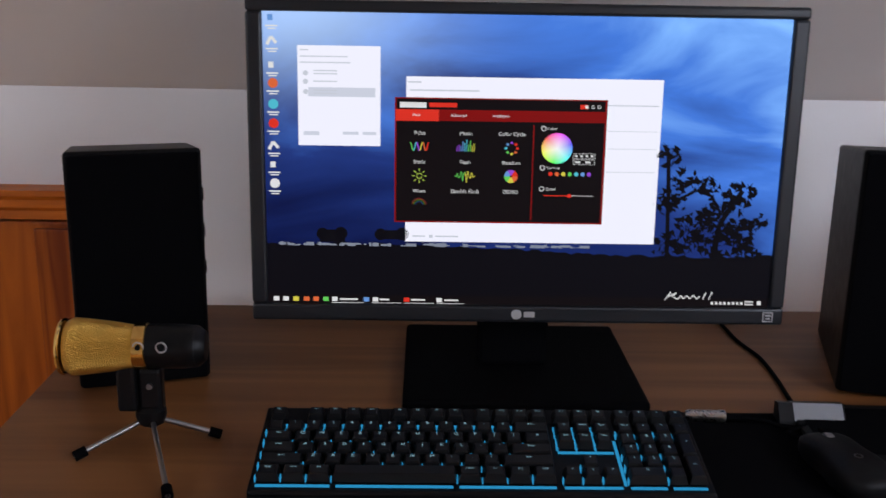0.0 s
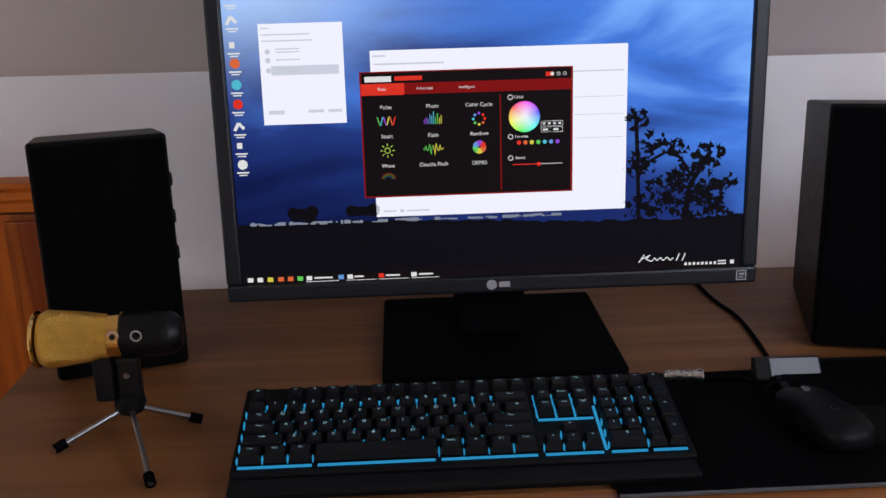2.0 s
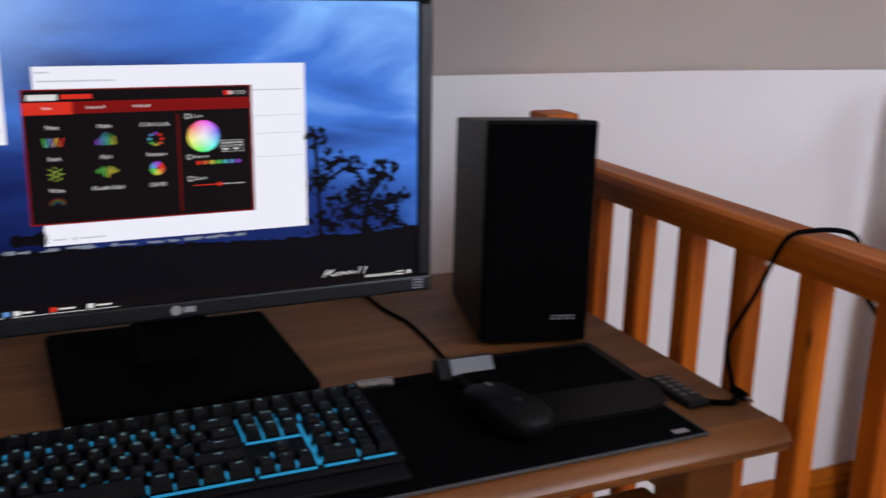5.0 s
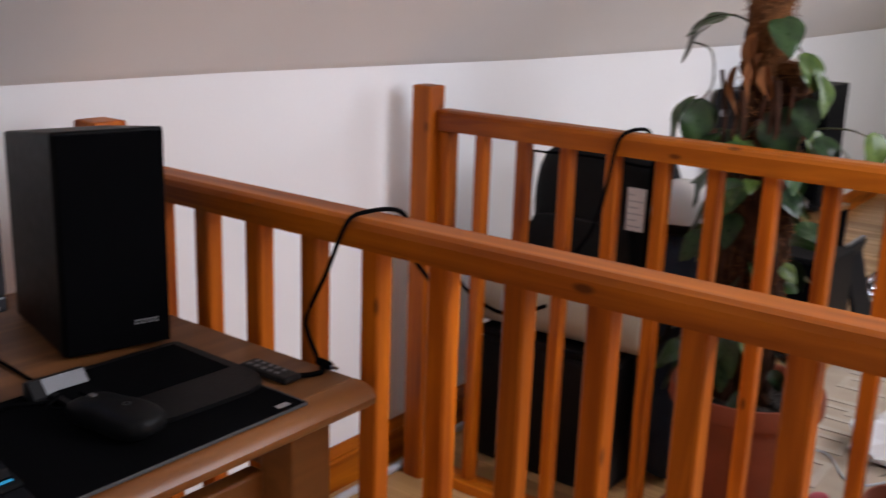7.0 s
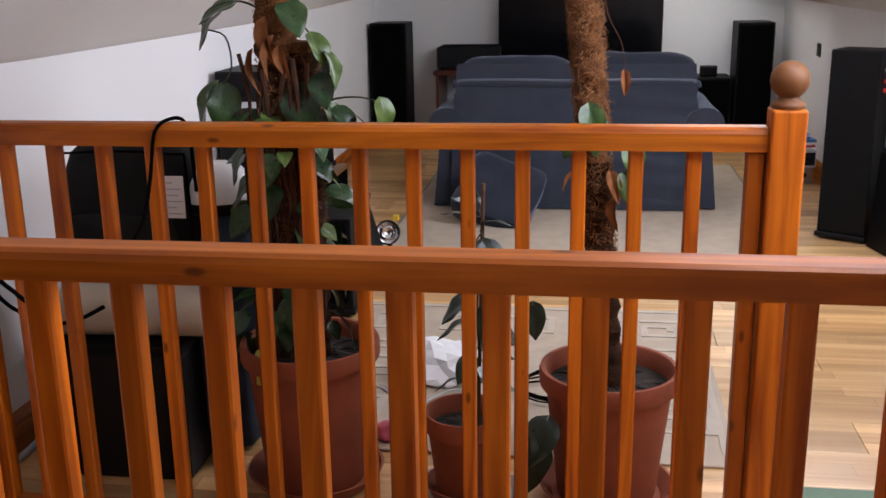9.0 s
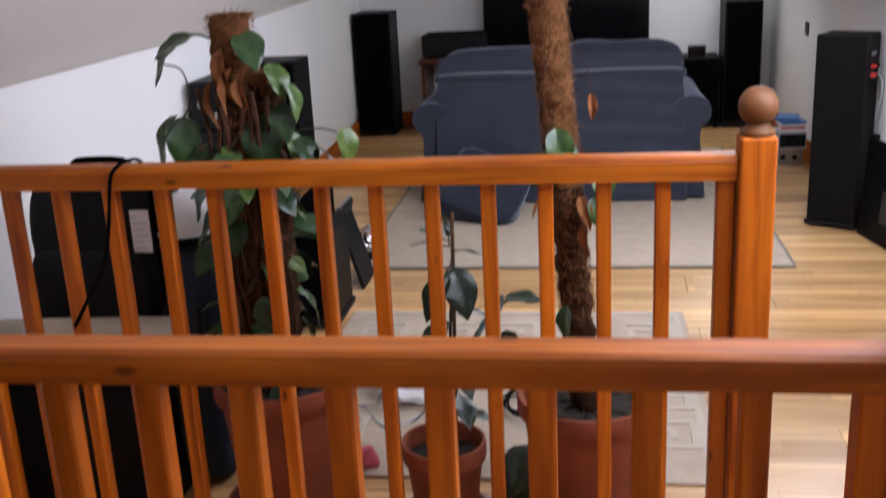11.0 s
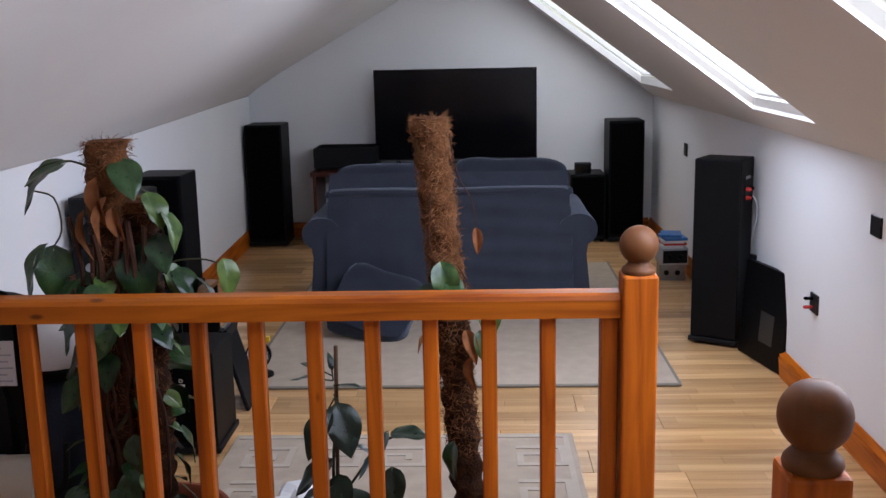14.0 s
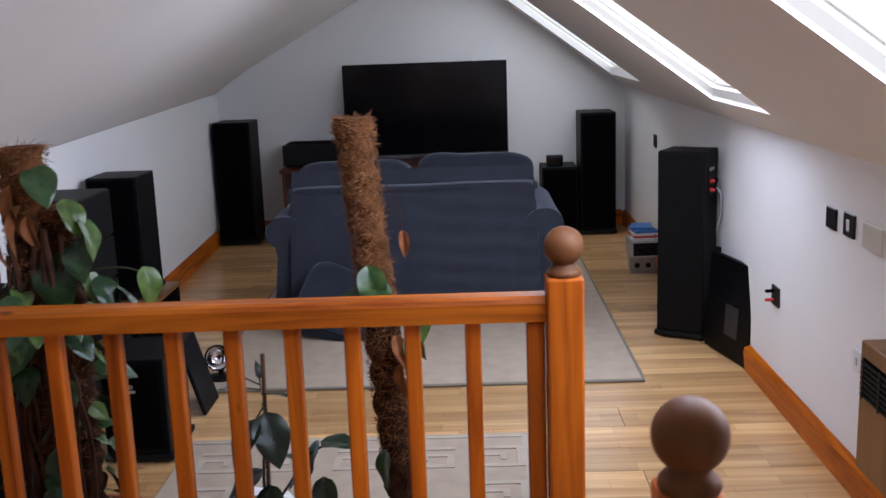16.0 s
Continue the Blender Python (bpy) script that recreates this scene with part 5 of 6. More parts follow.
# light along the back's top edge, put into a paler piping colour
part("piping", tube([(-0.60, 0.052, 0.655), (-0.58, 0.046, 0.668), (-0.3, 0.044, 0.672), (0.0, 0.044, 0.667), (0.3, 0.044, 0.673), (0.58, 0.046, 0.669), (0.60, 0.052, 0.655)], 0.006, 8), mat("piping_highlight", (0.12, 0.135, 0.17), 0.85), sofa, "blue piped edge, painted paler for the light it catches", True)
part("seam", tube([(0, 0.008, 0.03), (0, 0.018, 0.3), (0, 0.052, 0.55), (0, 0.066, 0.645)], 0.004, 6), FABRIC_DARK, sofa)
for sx, sd in ((-1, 1), (1, 4)):
    part("back_cushion", soft((0.640, 0.24, 0.405), 4.6, 12, 0.020, sd, Matrix.Translation((sx * 0.318, 0.345, 0.574 + 0.005 * sx)) @ Matrix.Rotation(radians(-14), 4, "X"), 0.0, 6), FABRIC, sofa, "", True)
    part("seat_cushion", soft((0.60, 0.60, 0.17), 5, 7, 0.006, sd + 2, Matrix.Translation((sx * 0.305, 0.56, 0.385))), FABRIC, sofa, "", True)
    # rolled arm
    bm = bmesh.new()
    prof = []
    for i in range(15):
        a = radians(-60 + 250 * i / 14)
        prof.append((0.66 + 0.10 * math.cos(a), 0.445 + 0.085 * math.sin(a)))
    prof += [(0.60, 0.02), (0.735, 0.005), (0.705, 0.32)]
    rings = []
    for j in range(11):
        yy = 0.03 + 0.80 * j / 10
        rings.append([bm.verts.new((sx * (x + 0.006 * noise.noise(Vector((x * 9, yy * 6, z * 9)))), yy - 0.0, z + 0.008 * noise.noise(Vector((yy * 5, x * 5, sd)))))
                      for x, z in prof])
    for A, B in zip(rings, rings[1:]):
        for i in range(len(prof)):
            j = (i + 1) % len(prof)
            bm.faces.new((A[i], A[j], B[j], B[i]))
    bm.faces.new(rings[0])
    bm.faces.new(list(reversed(rings[-1])))
    part("arm", bm, FABRIC, sofa, "", True)
part("seat_base", boxed((-0.62, 0.10, 0.02), (0.62, 0.84, 0.30), 0.02, 2), FABRIC, sofa)
cush = thing("floor_cushion", pose(-0.33, 4.80, 0.012), "dark blue square cushion slumped against the sofa back", "cushion")
part("pad", soft((0.40, 0.12, 0.42), 8.0, 8, 0.016, 8, Matrix.Translation((0.03, 0.0, 0.128)) @ Matrix.Rotation(radians(-58), 4, "X") @ Matrix.Rotation(radians(16), 4, "Y") @ Matrix.Rotation(radians(8), 4, "Z"), 0.0, 7), FABRIC_DARK, cush, "", True)

# television on its bench
bench = thing("tv_bench", pose(0, 0, 0), "low dark red wooden television bench", "bench")
part("top", boxed((-0.96, 6.93, 0.515), (0.60, 7.39, 0.545), 0.004), RED_WOOD, bench)
part("shelf", boxed((-0.92, 6.96, 0.20), (0.56, 7.38, 0.22), 0.003), RED_WOOD, bench)
part("plinth", boxed((-0.94, 6.95, 0.0), (0.58, 7.38, 0.06), 0.003), RED_WOOD, bench)
for x in (-0.945, -0.19, 0.565):
    part("side_panel", boxed((x, 6.945, 0.061), (x + 0.022, 7.385, 0.514), 0.002), RED_WOOD, bench)
tv = thing("television", pose(0.056, 7.21, 0.546), "large black flat screen television switched off", "television")
part("screen", boxed((-0.570, -0.012, 0.055), (0.571, 0.004, 0.682), 0.002), SCREEN_BLACK, tv)
bm = bmesh.new()
for lo, hi in (((-0.576, -0.016, 0.045), (0.577, 0.02, 0.0545)), ((-0.576, -0.016, 0.6825), (0.577, 0.02, 0.688)), ((-0.576, -0.016, 0.0545), (-0.5705, 0.02, 0.6825)), ((0.5715, -0.016, 0.0545), (0.577, 0.02, 0.6825))):
    box(bm, lo, hi, 0.001, 1)
part("bezel", bm, BLACK, tv)
part("chin_strip", boxed((-0.574, -0.0185, 0.041), (0.575, -0.0155, 0.0475)), GREY_METAL, tv, "thin silver lower strip")
part("back_shell", boxed((-0.54, 0.0205, 0.07), (0.54, 0.06, 0.64), 0.015), PLASTIC, tv)
for x in (-0.42, 0.42):
    f_ = part("foot", tube([(x, 0.0, 0.045), (x - 0.02, -0.07, 0.006)], 0.006, 8, None, 1), PLASTIC, tv)
    part("toe", tube([(x, 0.0, 0.045), (x + 0.02, 0.09, 0.006)], 0.006, 8, None, 1), PLASTIC, f_)
av = thing("av_receiver", pose(-0.725, 7.06, 0.546), "black audio receiver on the television bench", "receiver")
part("case", boxed((-0.225, 0.0, 0.012), (0.225, 0.30, 0.155), 0.004), BLACK, av)
part("fascia", boxed((-0.225, -0.010, 0.012), (0.225, -0.0005, 0.150), 0.002), PLASTIC, av)
part("vent", boxed((-0.20, 0.02, 0.1552), (0.20, 0.27, 0.158)), RUBBER, av)
for x in (-0.19, 0.19):
    for y in (0.03, 0.27):
        part("foot", lathe([(0, 0), (0.018, 0), (0.018, 0.0115), (0, 0.0115)], 12, None, Matrix.Translation((x, y, 0))), RUBBER, av)


def tower(name, m, w, d, h, label, front=True, top_arc=0.0):
    e = thing(name, m, label, "loudspeaker", "floor standing loudspeakers")
    bm = boxed((-w / 2, 0, 0.035), (w / 2, d, h), 0.006, 2)
    if top_arc:
        for v in bm.verts:
            if v.co.z > h * 0.8:
                v.co.z += top_arc * (1 - (2 * v.co.x / w) ** 2)
    part("cabinet", bm, BLACK, e)
    part("plinth", boxed((-w / 2 - 0.008, -0.006, 0.012), (w / 2 + 0.008, d + 0.008, 0.0345), 0.004), PLASTIC, e)
    if front:
        part("grille", boxed((-w / 2 + 0.012, -0.016, 0.06), (w / 2 - 0.012, -0.0005, h - 0.012), 0.008, 3), CLOTH_BLACK, e, "black cloth grille")
    for x in (-1, 1):
        for y in (0.02, d - 0.02):
            part("spike", lathe([(0, 0), (0.003, 0.0), (0.009, 0.0118), (0, 0.0118)], 10, None, Matrix.Translation((x * (w / 2 - 0.015), y, 0))), GREY_METAL, e)
    return e


tower("tower_speaker", pose(-1.300, 7.040, 0), 0.262, 0.30, 0.872, "tall black floor standing loudspeaker beside the television", True, 0.012)
tower("tower_speaker", pose(1.250, 7.045, 0), 0.245, 0.30, 0.858, "tall black floor standing loudspeaker beside the television", True, 0.012)
# tower seen from behind, with its terminals
tw = tower("tower_speaker", pose(1.435, 4.560, 0, 0, 0, 59) @ Matrix.Translation((0, 0, 0)), 0.195, 0.215, 0.868, "tall black floor standing loudspeaker turned to show its terminals", False)
part("terminal_plate", boxed((-0.045, -0.003, 0.66), (0.045, -0.0005, 0.80), 0.001), PLASTIC, tw)
for x, z, mt in ((-0.02, 0.73, RED), (0.02, 0.73, RUBBER), (-0.02, 0.69, RED), (0.02, 0.69, RUBBER)):
    part("terminal", lathe([(0, 0), (0.010, 0), (0.010, 0.012), (0.007, 0.022), (0, 0.022)], 12, None, Matrix.Translation((x, -0.003, z)) @ Matrix.Rotation(radians(90), 4, "X")), mt, tw)
part("label_plate", boxed((-0.035, -0.0035, 0.775), (0.035, -0.0031, 0.79)), SILVER, tw)
part("speaker_wire", tube([(0.0, -0.026, 0.70), (0.005, -0.045, 0.66), (0.02, -0.04, 0.58), (0.03, -0.02, 0.50)], 0.004), LIGHT_GREY, tw)

# subwoofer and the little box on it
sub = thing("subwoofer", pose(0.985, 7.06, 0), "black cube subwoofer on the floor", "subwoofer")
part("cabinet", boxed((-0.125, 0.0, 0.02), (0.125, 0.31, 0.485), 0.006), BLACK, sub)
part("grille", boxed((-0.112, -0.014, 0.05), (0.112, -0.0005, 0.47), 0.006), CLOTH_BLACK, sub)
for x in (-0.1, 0.1):
    for y in (0.03, 0.28):
        part("foot", lathe([(0, 0), (0.014, 0), (0.014, 0.0195), (0, 0.0195)], 10, None, Matrix.Translation((x, y, 0))), RUBBER, sub)
bx = thing("small_box", pose(0.955, 7.12, 0.486), "small black device on the subwoofer", "device")
part("case", boxed((-0.058, 0, 0.0), (0.058, 0.06, 0.075), 0.006), PLASTIC, bx)
part("display", boxed((-0.05, -0.002, 0.008), (0.05, -0.0004, 0.067), 0.002), SCREEN_BLACK, bx)

# black panel leaning on the wall
a_, b2 = Vector((1.392, 4.445, 0)), Vector((1.478, 4.062, 0))
lean = thing("leaning_panel", Matrix.Translation((a_ + b2) / 2) @ Matrix.Rotation(math.atan2((b2 - a_).y, (b2 - a_).x), 4, "Z") @ Matrix.Rotation(radians(-4), 4, "X"), "black framed panel leaning against the low wall", "panel")
PL = (b2 - a_).length
part("board", boxed((-PL / 2, -0.004, 0.004), (PL / 2, 0.022, 0.432), 0.003), GLOSS, lean)
part("inset", boxed((-0.02, -0.0065, 0.10), (0.095, -0.0042, 0.235), 0.001), mat("grey_inset", (0.022, 0.021, 0.022), 0.3), lean, "small grey rectangular window")
part("catch", boxed((-PL / 2 + 0.01, 0.0, 0.4325), (-PL / 2 + 0.045, 0.02, 0.455), 0.003), PLASTIC, lean)

# stack of discs and boxes by the wall
z = 0.0
for k, (w, d, h, mt, nm, lab) in enumerate(((0.15, 0.17, 0.095, GREY_METAL, "metal_box", "grey metal box in the stack on the floor"), (0.155, 0.18, 0.10, LIGHT_GREY, "amplifier", "small silver amplifier in the stack on the floor"),
                                            (0.13, 0.17, 0.014, PAPER, "disc_case", "white disc case on the stack"), (0.135, 0.17, 0.014, RED, "disc_case", "red disc case on the stack"),
                                            (0.13, 0.17, 0.016, PAPER, "disc_case", "white disc case on the stack"), (0.135, 0.175, 0.016, BLUE, "disc_case", "blue disc case on the stack"), (0.12, 0.16, 0.015, BLUE, "disc_case", "blue disc case on the stack"))):
    st_ = thing(nm, pose(1.362 + 0.006 * math.sin(k * 3), 5.93 + 0.006 * math.cos(k * 2), z, 0, 0, (-4, 3, -7, 5, -2, 6, -9)[k]), lab, nm.replace("_", " "))
    part("case", boxed((-w / 2, -d / 2, 0), (w / 2, d / 2, h), 0.002, 1), mt, st_)
    if h > 0.05:
        part("front_panel", boxed((-w / 2 + 0.006, -d / 2 - 0.003, 0.012), (w / 2 - 0.006, -d / 2 - 0.0004, h - 0.012)), PLASTIC if k else GREY_METAL, st_)
        for x in (-0.035, 0.03):
            part("dial", lathe([(0, 0), (0.016, 0), (0.014, 0.008), (0, 0.008)], 16, None, Matrix.Translation((x, -d / 2 - 0.003, h * 0.5)) @ Matrix.Rotation(radians(90), 4, "X")), BLACK, st_)
    z += h + 0.0004

# plates on the low wall
def wall_plate(y, z, w, h, material, label, kind_):
    e = thing(kind_, pose(XR, y, z), label, kind_.replace("_", " "))
    part("plate", boxed((-0.008, -w / 2, -h / 2), (0, w / 2, h / 2), 0.002, 1), material, e)
    return e


e = wall_plate(3.19, 0.80, 0.085, 0.068, mat("black_nickel", (0.03, 0.028, 0.027), 0.3, 0.6), "black nickel blank plate on the low wall", "blank_plate")
e = wall_plate(3.04, 0.805, 0.085, 0.072, bpy.data.materials["black_nickel"], "black nickel light switch on the low wall", "light_switch")
part("rocker", boxed((-0.0105, -0.012, -0.018), (-0.0082, 0.012, 0.018), 0.001), PAPER, e, "white rocker")
e = wall_plate(2.86, 0.80, 0.14, 0.075, mat("cream_plastic", (0.62, 0.59, 0.52), 0.4), "cream plastic double plate on the low wall", "wall_plate")
e = wall_plate(3.735, 0.405, 0.085, 0.075, bpy.data.materials["black_nickel"], "loudspeaker socket with red and black plugs on the low wall", "speaker_socket")
for z_, mt in ((0.018, RUBBER), (-0.016, RED)):
    part("banana_plug", lathe([(0, 0), (0.006, 0), (0.007, 0.028), (0.003, 0.034), (0, 0.034)], 12, None, Matrix.Translation((-0.008, 0.01, z_)) @ Matrix.Rotation(radians(-90), 4, "Y")), mt, e)
e = wall_plate(6.20, 0.74, 0.085, 0.078, bpy.data.materials["black_nickel"], "small dark switch plate on the low wall", "light_switch")
e = wall_plate(2.925, 0.415, 0.06, 0.07, PAPER, "white mains socket on the low wall", "mains_socket")
part("toggle", boxed((-0.011, -0.006, -0.012), (-0.0082, 0.006, 0.012), 0.001), LIGHT_GREY, e)

# wooden wall heater with a black grille
ht = thing("wall_heater", pose(XR, 2.69, 0.19), "brown wooden wall heater with a black slatted grille", "heater")
part("case", boxed((-0.09, -0.72, 0), (-0.0005, 0, 0.368), 0.006), OAK, ht)
part("grille_back", boxed((-0.0925, -0.69, 0.215), (-0.0902, -0.025, 0.325)), RUBBER, ht)
for i in range(7):
    part("slat", boxed((-0.099, -0.69, 0.219 + i * 0.0152), (-0.0928, -0.025, 0.2255 + i * 0.0152), 0.001, 1), BLACK, ht)
for i in range(6):
    part("divider", boxed((-0.102, -0.60 + i * 0.11, 0.215), (-0.0995, -0.592 + i * 0.11, 0.325)), PLASTIC, ht)

# hi-fi rack with speaker by the left wall
rack = thing("hifi_rack", pose(-1.10, 3.50, 0), "low black hi-fi rack with a wooden top by the low wall", "rack")
part("top_board", boxed((-0.245, 0, 0.275), (0.035, 1.25, 0.295), 0.003), OAK, rack)
part("bottom_board", boxed((-0.245, 0, 0.0), (0.035, 1.25, 0.03), 0.003), BLACK, rack)
for y in (0.0, 0.62, 1.23):
    part("upright", boxed((-0.24, y, 0.031), (0.03, y + 0.02, 0.274), 0.002), BLACK, rack)


def component(x, y, z, w, d, h, label, ndials):
    e = thing("hifi_component", pose(x, y, z), label, "hi-fi unit", "hi-fi components")
    part("case", boxed((-w / 2, 0, 0.008), (w / 2, d, h), 0.004), BLACK, e)
    part("fascia", boxed((w / 2 + 0.0004, 0.004, 0.008), (w / 2 + 0.008, d - 0.004, h - 0.003), 0.002), PLASTIC, e)
    part("front_face", boxed((-w / 2 + 0.004, -0.007, 0.010), (w / 2 - 0.004, -0.0004, h - 0.004), 0.002), PLASTIC, e)
    for i in range(ndials):
        part("dial", lathe([(0.0, 0), (0.018, 0), (0.016, 0.012), (0, 0.012)], 18, None, Matrix.Translation((-w / 2 + w * (i + 0.7) / (ndials + 0.4), -0.007, h * 0.55)) @ Matrix.Rotation(radians(90), 4, "X")), GREY_METAL if i == 0 else BLACK, e)
    part("display", boxed((-0.02, -0.0085, h * 0.25), (0.05, -0.0072, h * 0.38)), SILVER, e)
    for sx in (-1, 1):
        for yy in (0.03, d - 0.03):
            part("foot", lathe([(0, 0), (0.012, 0), (0.012, 0.0078), (0, 0.0078)], 10, None, Matrix.Translation((sx * (w / 2 - 0.03), yy, 0))), RUBBER, e)
    return e


component(-1.222, 3.70, 0.296, 0.235, 0.32, 0.20, "black stereo amplifier with round dials on the rack", 2)
component(-1.222, 3.70, 0.497, 0.235, 0.32, 0.17, "black stereo tuner stacked on the amplifier", 2)
component(-1.222, 3.70, 0.668, 0.235, 0.32, 0.19, "black cassette deck stacked on the tuner", 3)
component(-1.205, 3.54, 0.031, 0.235, 0.52, 0.22, "black power amplifier inside the low rack", 1)
tower("left_speaker", pose(-1.222, 4.385, 0.296), 0.228, 0.25, 0.555, "black loudspeaker standing on the hi-fi rack", True)

fsp = tower("floor_speaker", pose(-0.815, 3.262, 0), 0.222, 0.27, 0.375, "squat black loudspeaker with a small badge standing on the floor", True)
part("badge", boxed((-0.014, -0.0185, 0.262), (0.014, -0.0165, 0.272), 0.0008, 1), SILVER, fsp, "small silver maker's badge")
part("badge_emblem", lathe([(0.004, 0), (0.007, 0), (0.007, 0.0015), (0.004, 0.0015)], 18, None, Matrix.Translation((0, -0.0165, 0.284)) @ Matrix.Rotation(radians(90), 4, "X")), SILVER, fsp)

# folding stand and little lamp near it
fs = thing("folded_stand", pose(-0.775, 3.70, 0), "black folding stand leaning open beside the rack", "stand")
for sx, a in ((-1, -13), (1, 16)):
    part("leaf", boxed((-0.008, 0, 0), (0.008, 0.20, 0.34), 0.003, 1, Matrix.Translation((0.0 + (0.075 if sx > 0 else -0.072), 0, 0.0035)) @ Matrix.Rotation(radians(-a), 4, "Y")), PLASTIC, fs)
part("hinge", tube([(-0.003, -0.005, 0.338), (-0.003, 0.205, 0.338)], 0.008, 8, None, 1), GREY_METAL, fs)
lp = thing("clip_lamp", pose(-0.735, 4.12, 0.0105), "small black spot lamp with a chrome reflector", "lamp")
part("base", lathe([(0, 0), (0.055, 0), (0.052, 0.012), (0.012, 0.02), (0.010, 0.06), (0, 0.06)], 24), BLACK, lp, "", True)
tl = Matrix.Translation((0, -0.02, 0.10)) @ Matrix.Rotation(radians(80), 4, "X")
part("housing", lathe([(0, -0.06), (0.03, -0.055), (0.05, -0.02), (0.056, 0.02), (0.053, 0.022), (0.05, 0.02), (0.045, -0.01), (0, -0.03)], 28, None, tl), BLACK, lp, "", True)
part("reflector", lathe([(0.0495, 0.019), (0.042, 0.0), (0.02, -0.018), (0.0, -0.022)], 28, None, tl), CHROME, lp, "polished chrome reflector", True)
part("yellow_tab", boxed((0.02, -0.01, 0.15), (0.045, 0.01, 0.175), 0.003), mat("yellow_plastic", (0.7, 0.45, 0.03), 0.4), lp)

# ---- luggage and clutter behind the far balustrade ----
case = thing("suitcase", pose(-1.005, 2.15, 0.3655), "black fabric suitcase with a white paper label", "suitcase")
part("body", soft((0.36, 0.20, 0.47), 5, 8, 0.006, 2, Matrix.Translation((0, 0.10, 0.235))), CASE_CLOTH, case, "", True)
part("front_pocket", soft((0.30, 0.05, 0.24), 8, 6, 0.004, 5, Matrix.Translation((-0.01, 0.0, 0.17))), CASE_CLOTH, case, "", True)
part("handle", tube([(-0.07, 0.10, 0.465), (-0.06, 0.10, 0.492), (0.06, 0.10, 0.492), (0.07, 0.10, 0.465)], 0.009, 8), RUBBER, case)
part("zip", tube([(-0.165, -0.003, 0.03), (-0.168, -0.003, 0.40), (-0.13, -0.003, 0.445), (0.13, -0.003, 0.445), (0.168, -0.003, 0.40), (0.165, -0.003, 0.03)], 0.0035, 6), RUBBER, case)
part("label", boxed((0.112, -0.010, 0.285), (0.160, -0.0065, 0.391), 0.0005, 1), PAPER, case, "white printed paper label")
bm = bmesh.new()
for i in range(6):
    box(bm, (0.116, -0.0112, 0.295 + i * 0.0155), (0.116 + (0.036, 0.024, 0.039, 0.029, 0.038, 0.016)[i], -0.0102, 0.2985 + i * 0.0155))
part("print", bm, LIGHT_GREY, case)
roll = thing("rolled_mat", pose(-1.245, 2.062, 0.4335, 0, 90, 3), "rolled cream mat lying across a black box", "rolled mat")
prof = []
bm = lathe([(0, 0.0), (0.020, 0.001), (0.022, -0.004), (0.040, -0.004), (0.042, 0.001), (0.058, 0.001), (0.066, 0.006), (0.068, 0.02), (0.068, 0.445), (0.066, 0.463), (0.058, 0.468), (0.042, 0.468), (0.040, 0.463), (0.022, 0.463), (0.02, 0.468), (0, 0.468)], 32)
part("roll", bm, CREAM, roll, "", True)
for z_ in (0.09, 0.36):
    part("band", lathe([(0.0684, z_), (0.0695, z_), (0.0695, z_ + 0.012), (0.0684, z_ + 0.012), (0.0684, z_)], 32), LIGHT_GREY, roll)
bb = thing("black_crate", pose(-1.02, 2.10, 0), "black plastic storage box under the suitcase and rolled mat", "storage box")
part("tub", boxed((-0.19, -0.10, 0.0), (0.19, 0.26, 0.342), 0.012, 2), PLASTIC, bb)
part("lid", boxed((-0.197, -0.107, 0.3425), (0.197, 0.267, 0.365), 0.006, 2), BLACK, bb)
bag = thing("cloth_bag", pose(-0.775, 2.16, 0), "slumped dark navy cloth bag beside the suitcase", "bag")
part("sack", soft((0.16, 0.24, 0.66), 3.2, 9, 0.03, 11, Matrix.Translation((0, 0.08, 0.33)), 0.0, 7), NAVY, bag, "", True)
part("strap", tube([(-0.03, -0.03, 0.56), (-0.05, -0.045, 0.48), (-0.02, -0.05, 0.40), (0.03, -0.05, 0.42), (0.04, -0.04, 0.52)], 0.008, 8), CASE_CLOTH, bag)
hl = thing("helmet", pose(-0.79, 2.24, 0.652), "white cycle helmet with dark trim on the bag", "helmet")
part("shell", lathe([(0, 0.125), (0.03, 0.122), (0.06, 0.108), (0.083, 0.08), (0.092, 0.045), (0.092, 0.03), (0.086, 0.03), (0.05, 0.03), (0, 0.03)], 28), mat("white_shell", (0.72, 0.72, 0.72), 0.25), hl, "", True)
part("trim", lathe([(0.0, 0.0), (0.086, 0.0), (0.095, 0.008), (0.096, 0.026), (0.09, 0.0295), (0, 0.0295)], 28), GLOSS, hl, "", True)
tagged(link("far_rail_cable", tube([(-0.700, 1.868, 0.78), (-0.706, 1.868, 0.90), (-0.715, 1.855, 0.9395), (-0.735, 1.822, 0.9415), (-0.747, 1.798, 0.928), (-0.757, 1.796, 0.898), (-0.770, 1.795, 0.82),
                                    (-0.795, 1.796, 0.73), (-0.840, 1.80, 0.66), (-0.893, 1.815, 0.585)], 0.004), RUBBER), "black cable looped over the far handrail", "cable")
tagged(link("slack_cable", tube([(-1.33, 1.95, 0.62), (-1.27, 1.93, 0.545), (-1.20, 1.91, 0.485), (-1.10, 1.90, 0.452), (-1.03, 1.90, 0.462), (-0.97, 1.92, 0.49)], 0.005), RUBBER), "slack black cable hanging behind the balustrade", "cable")
tagged(link("conduit_pipe", tube([(-1.30, 1.50, 0.012), (-1.305, 1.80, 0.012), (-1.325, 2.05, 0.012), (-1.33, 2.6, 0.012)], 0.010, 10), LIGHT_GREY), "grey plastic pipe along the skirting board", "pipe")

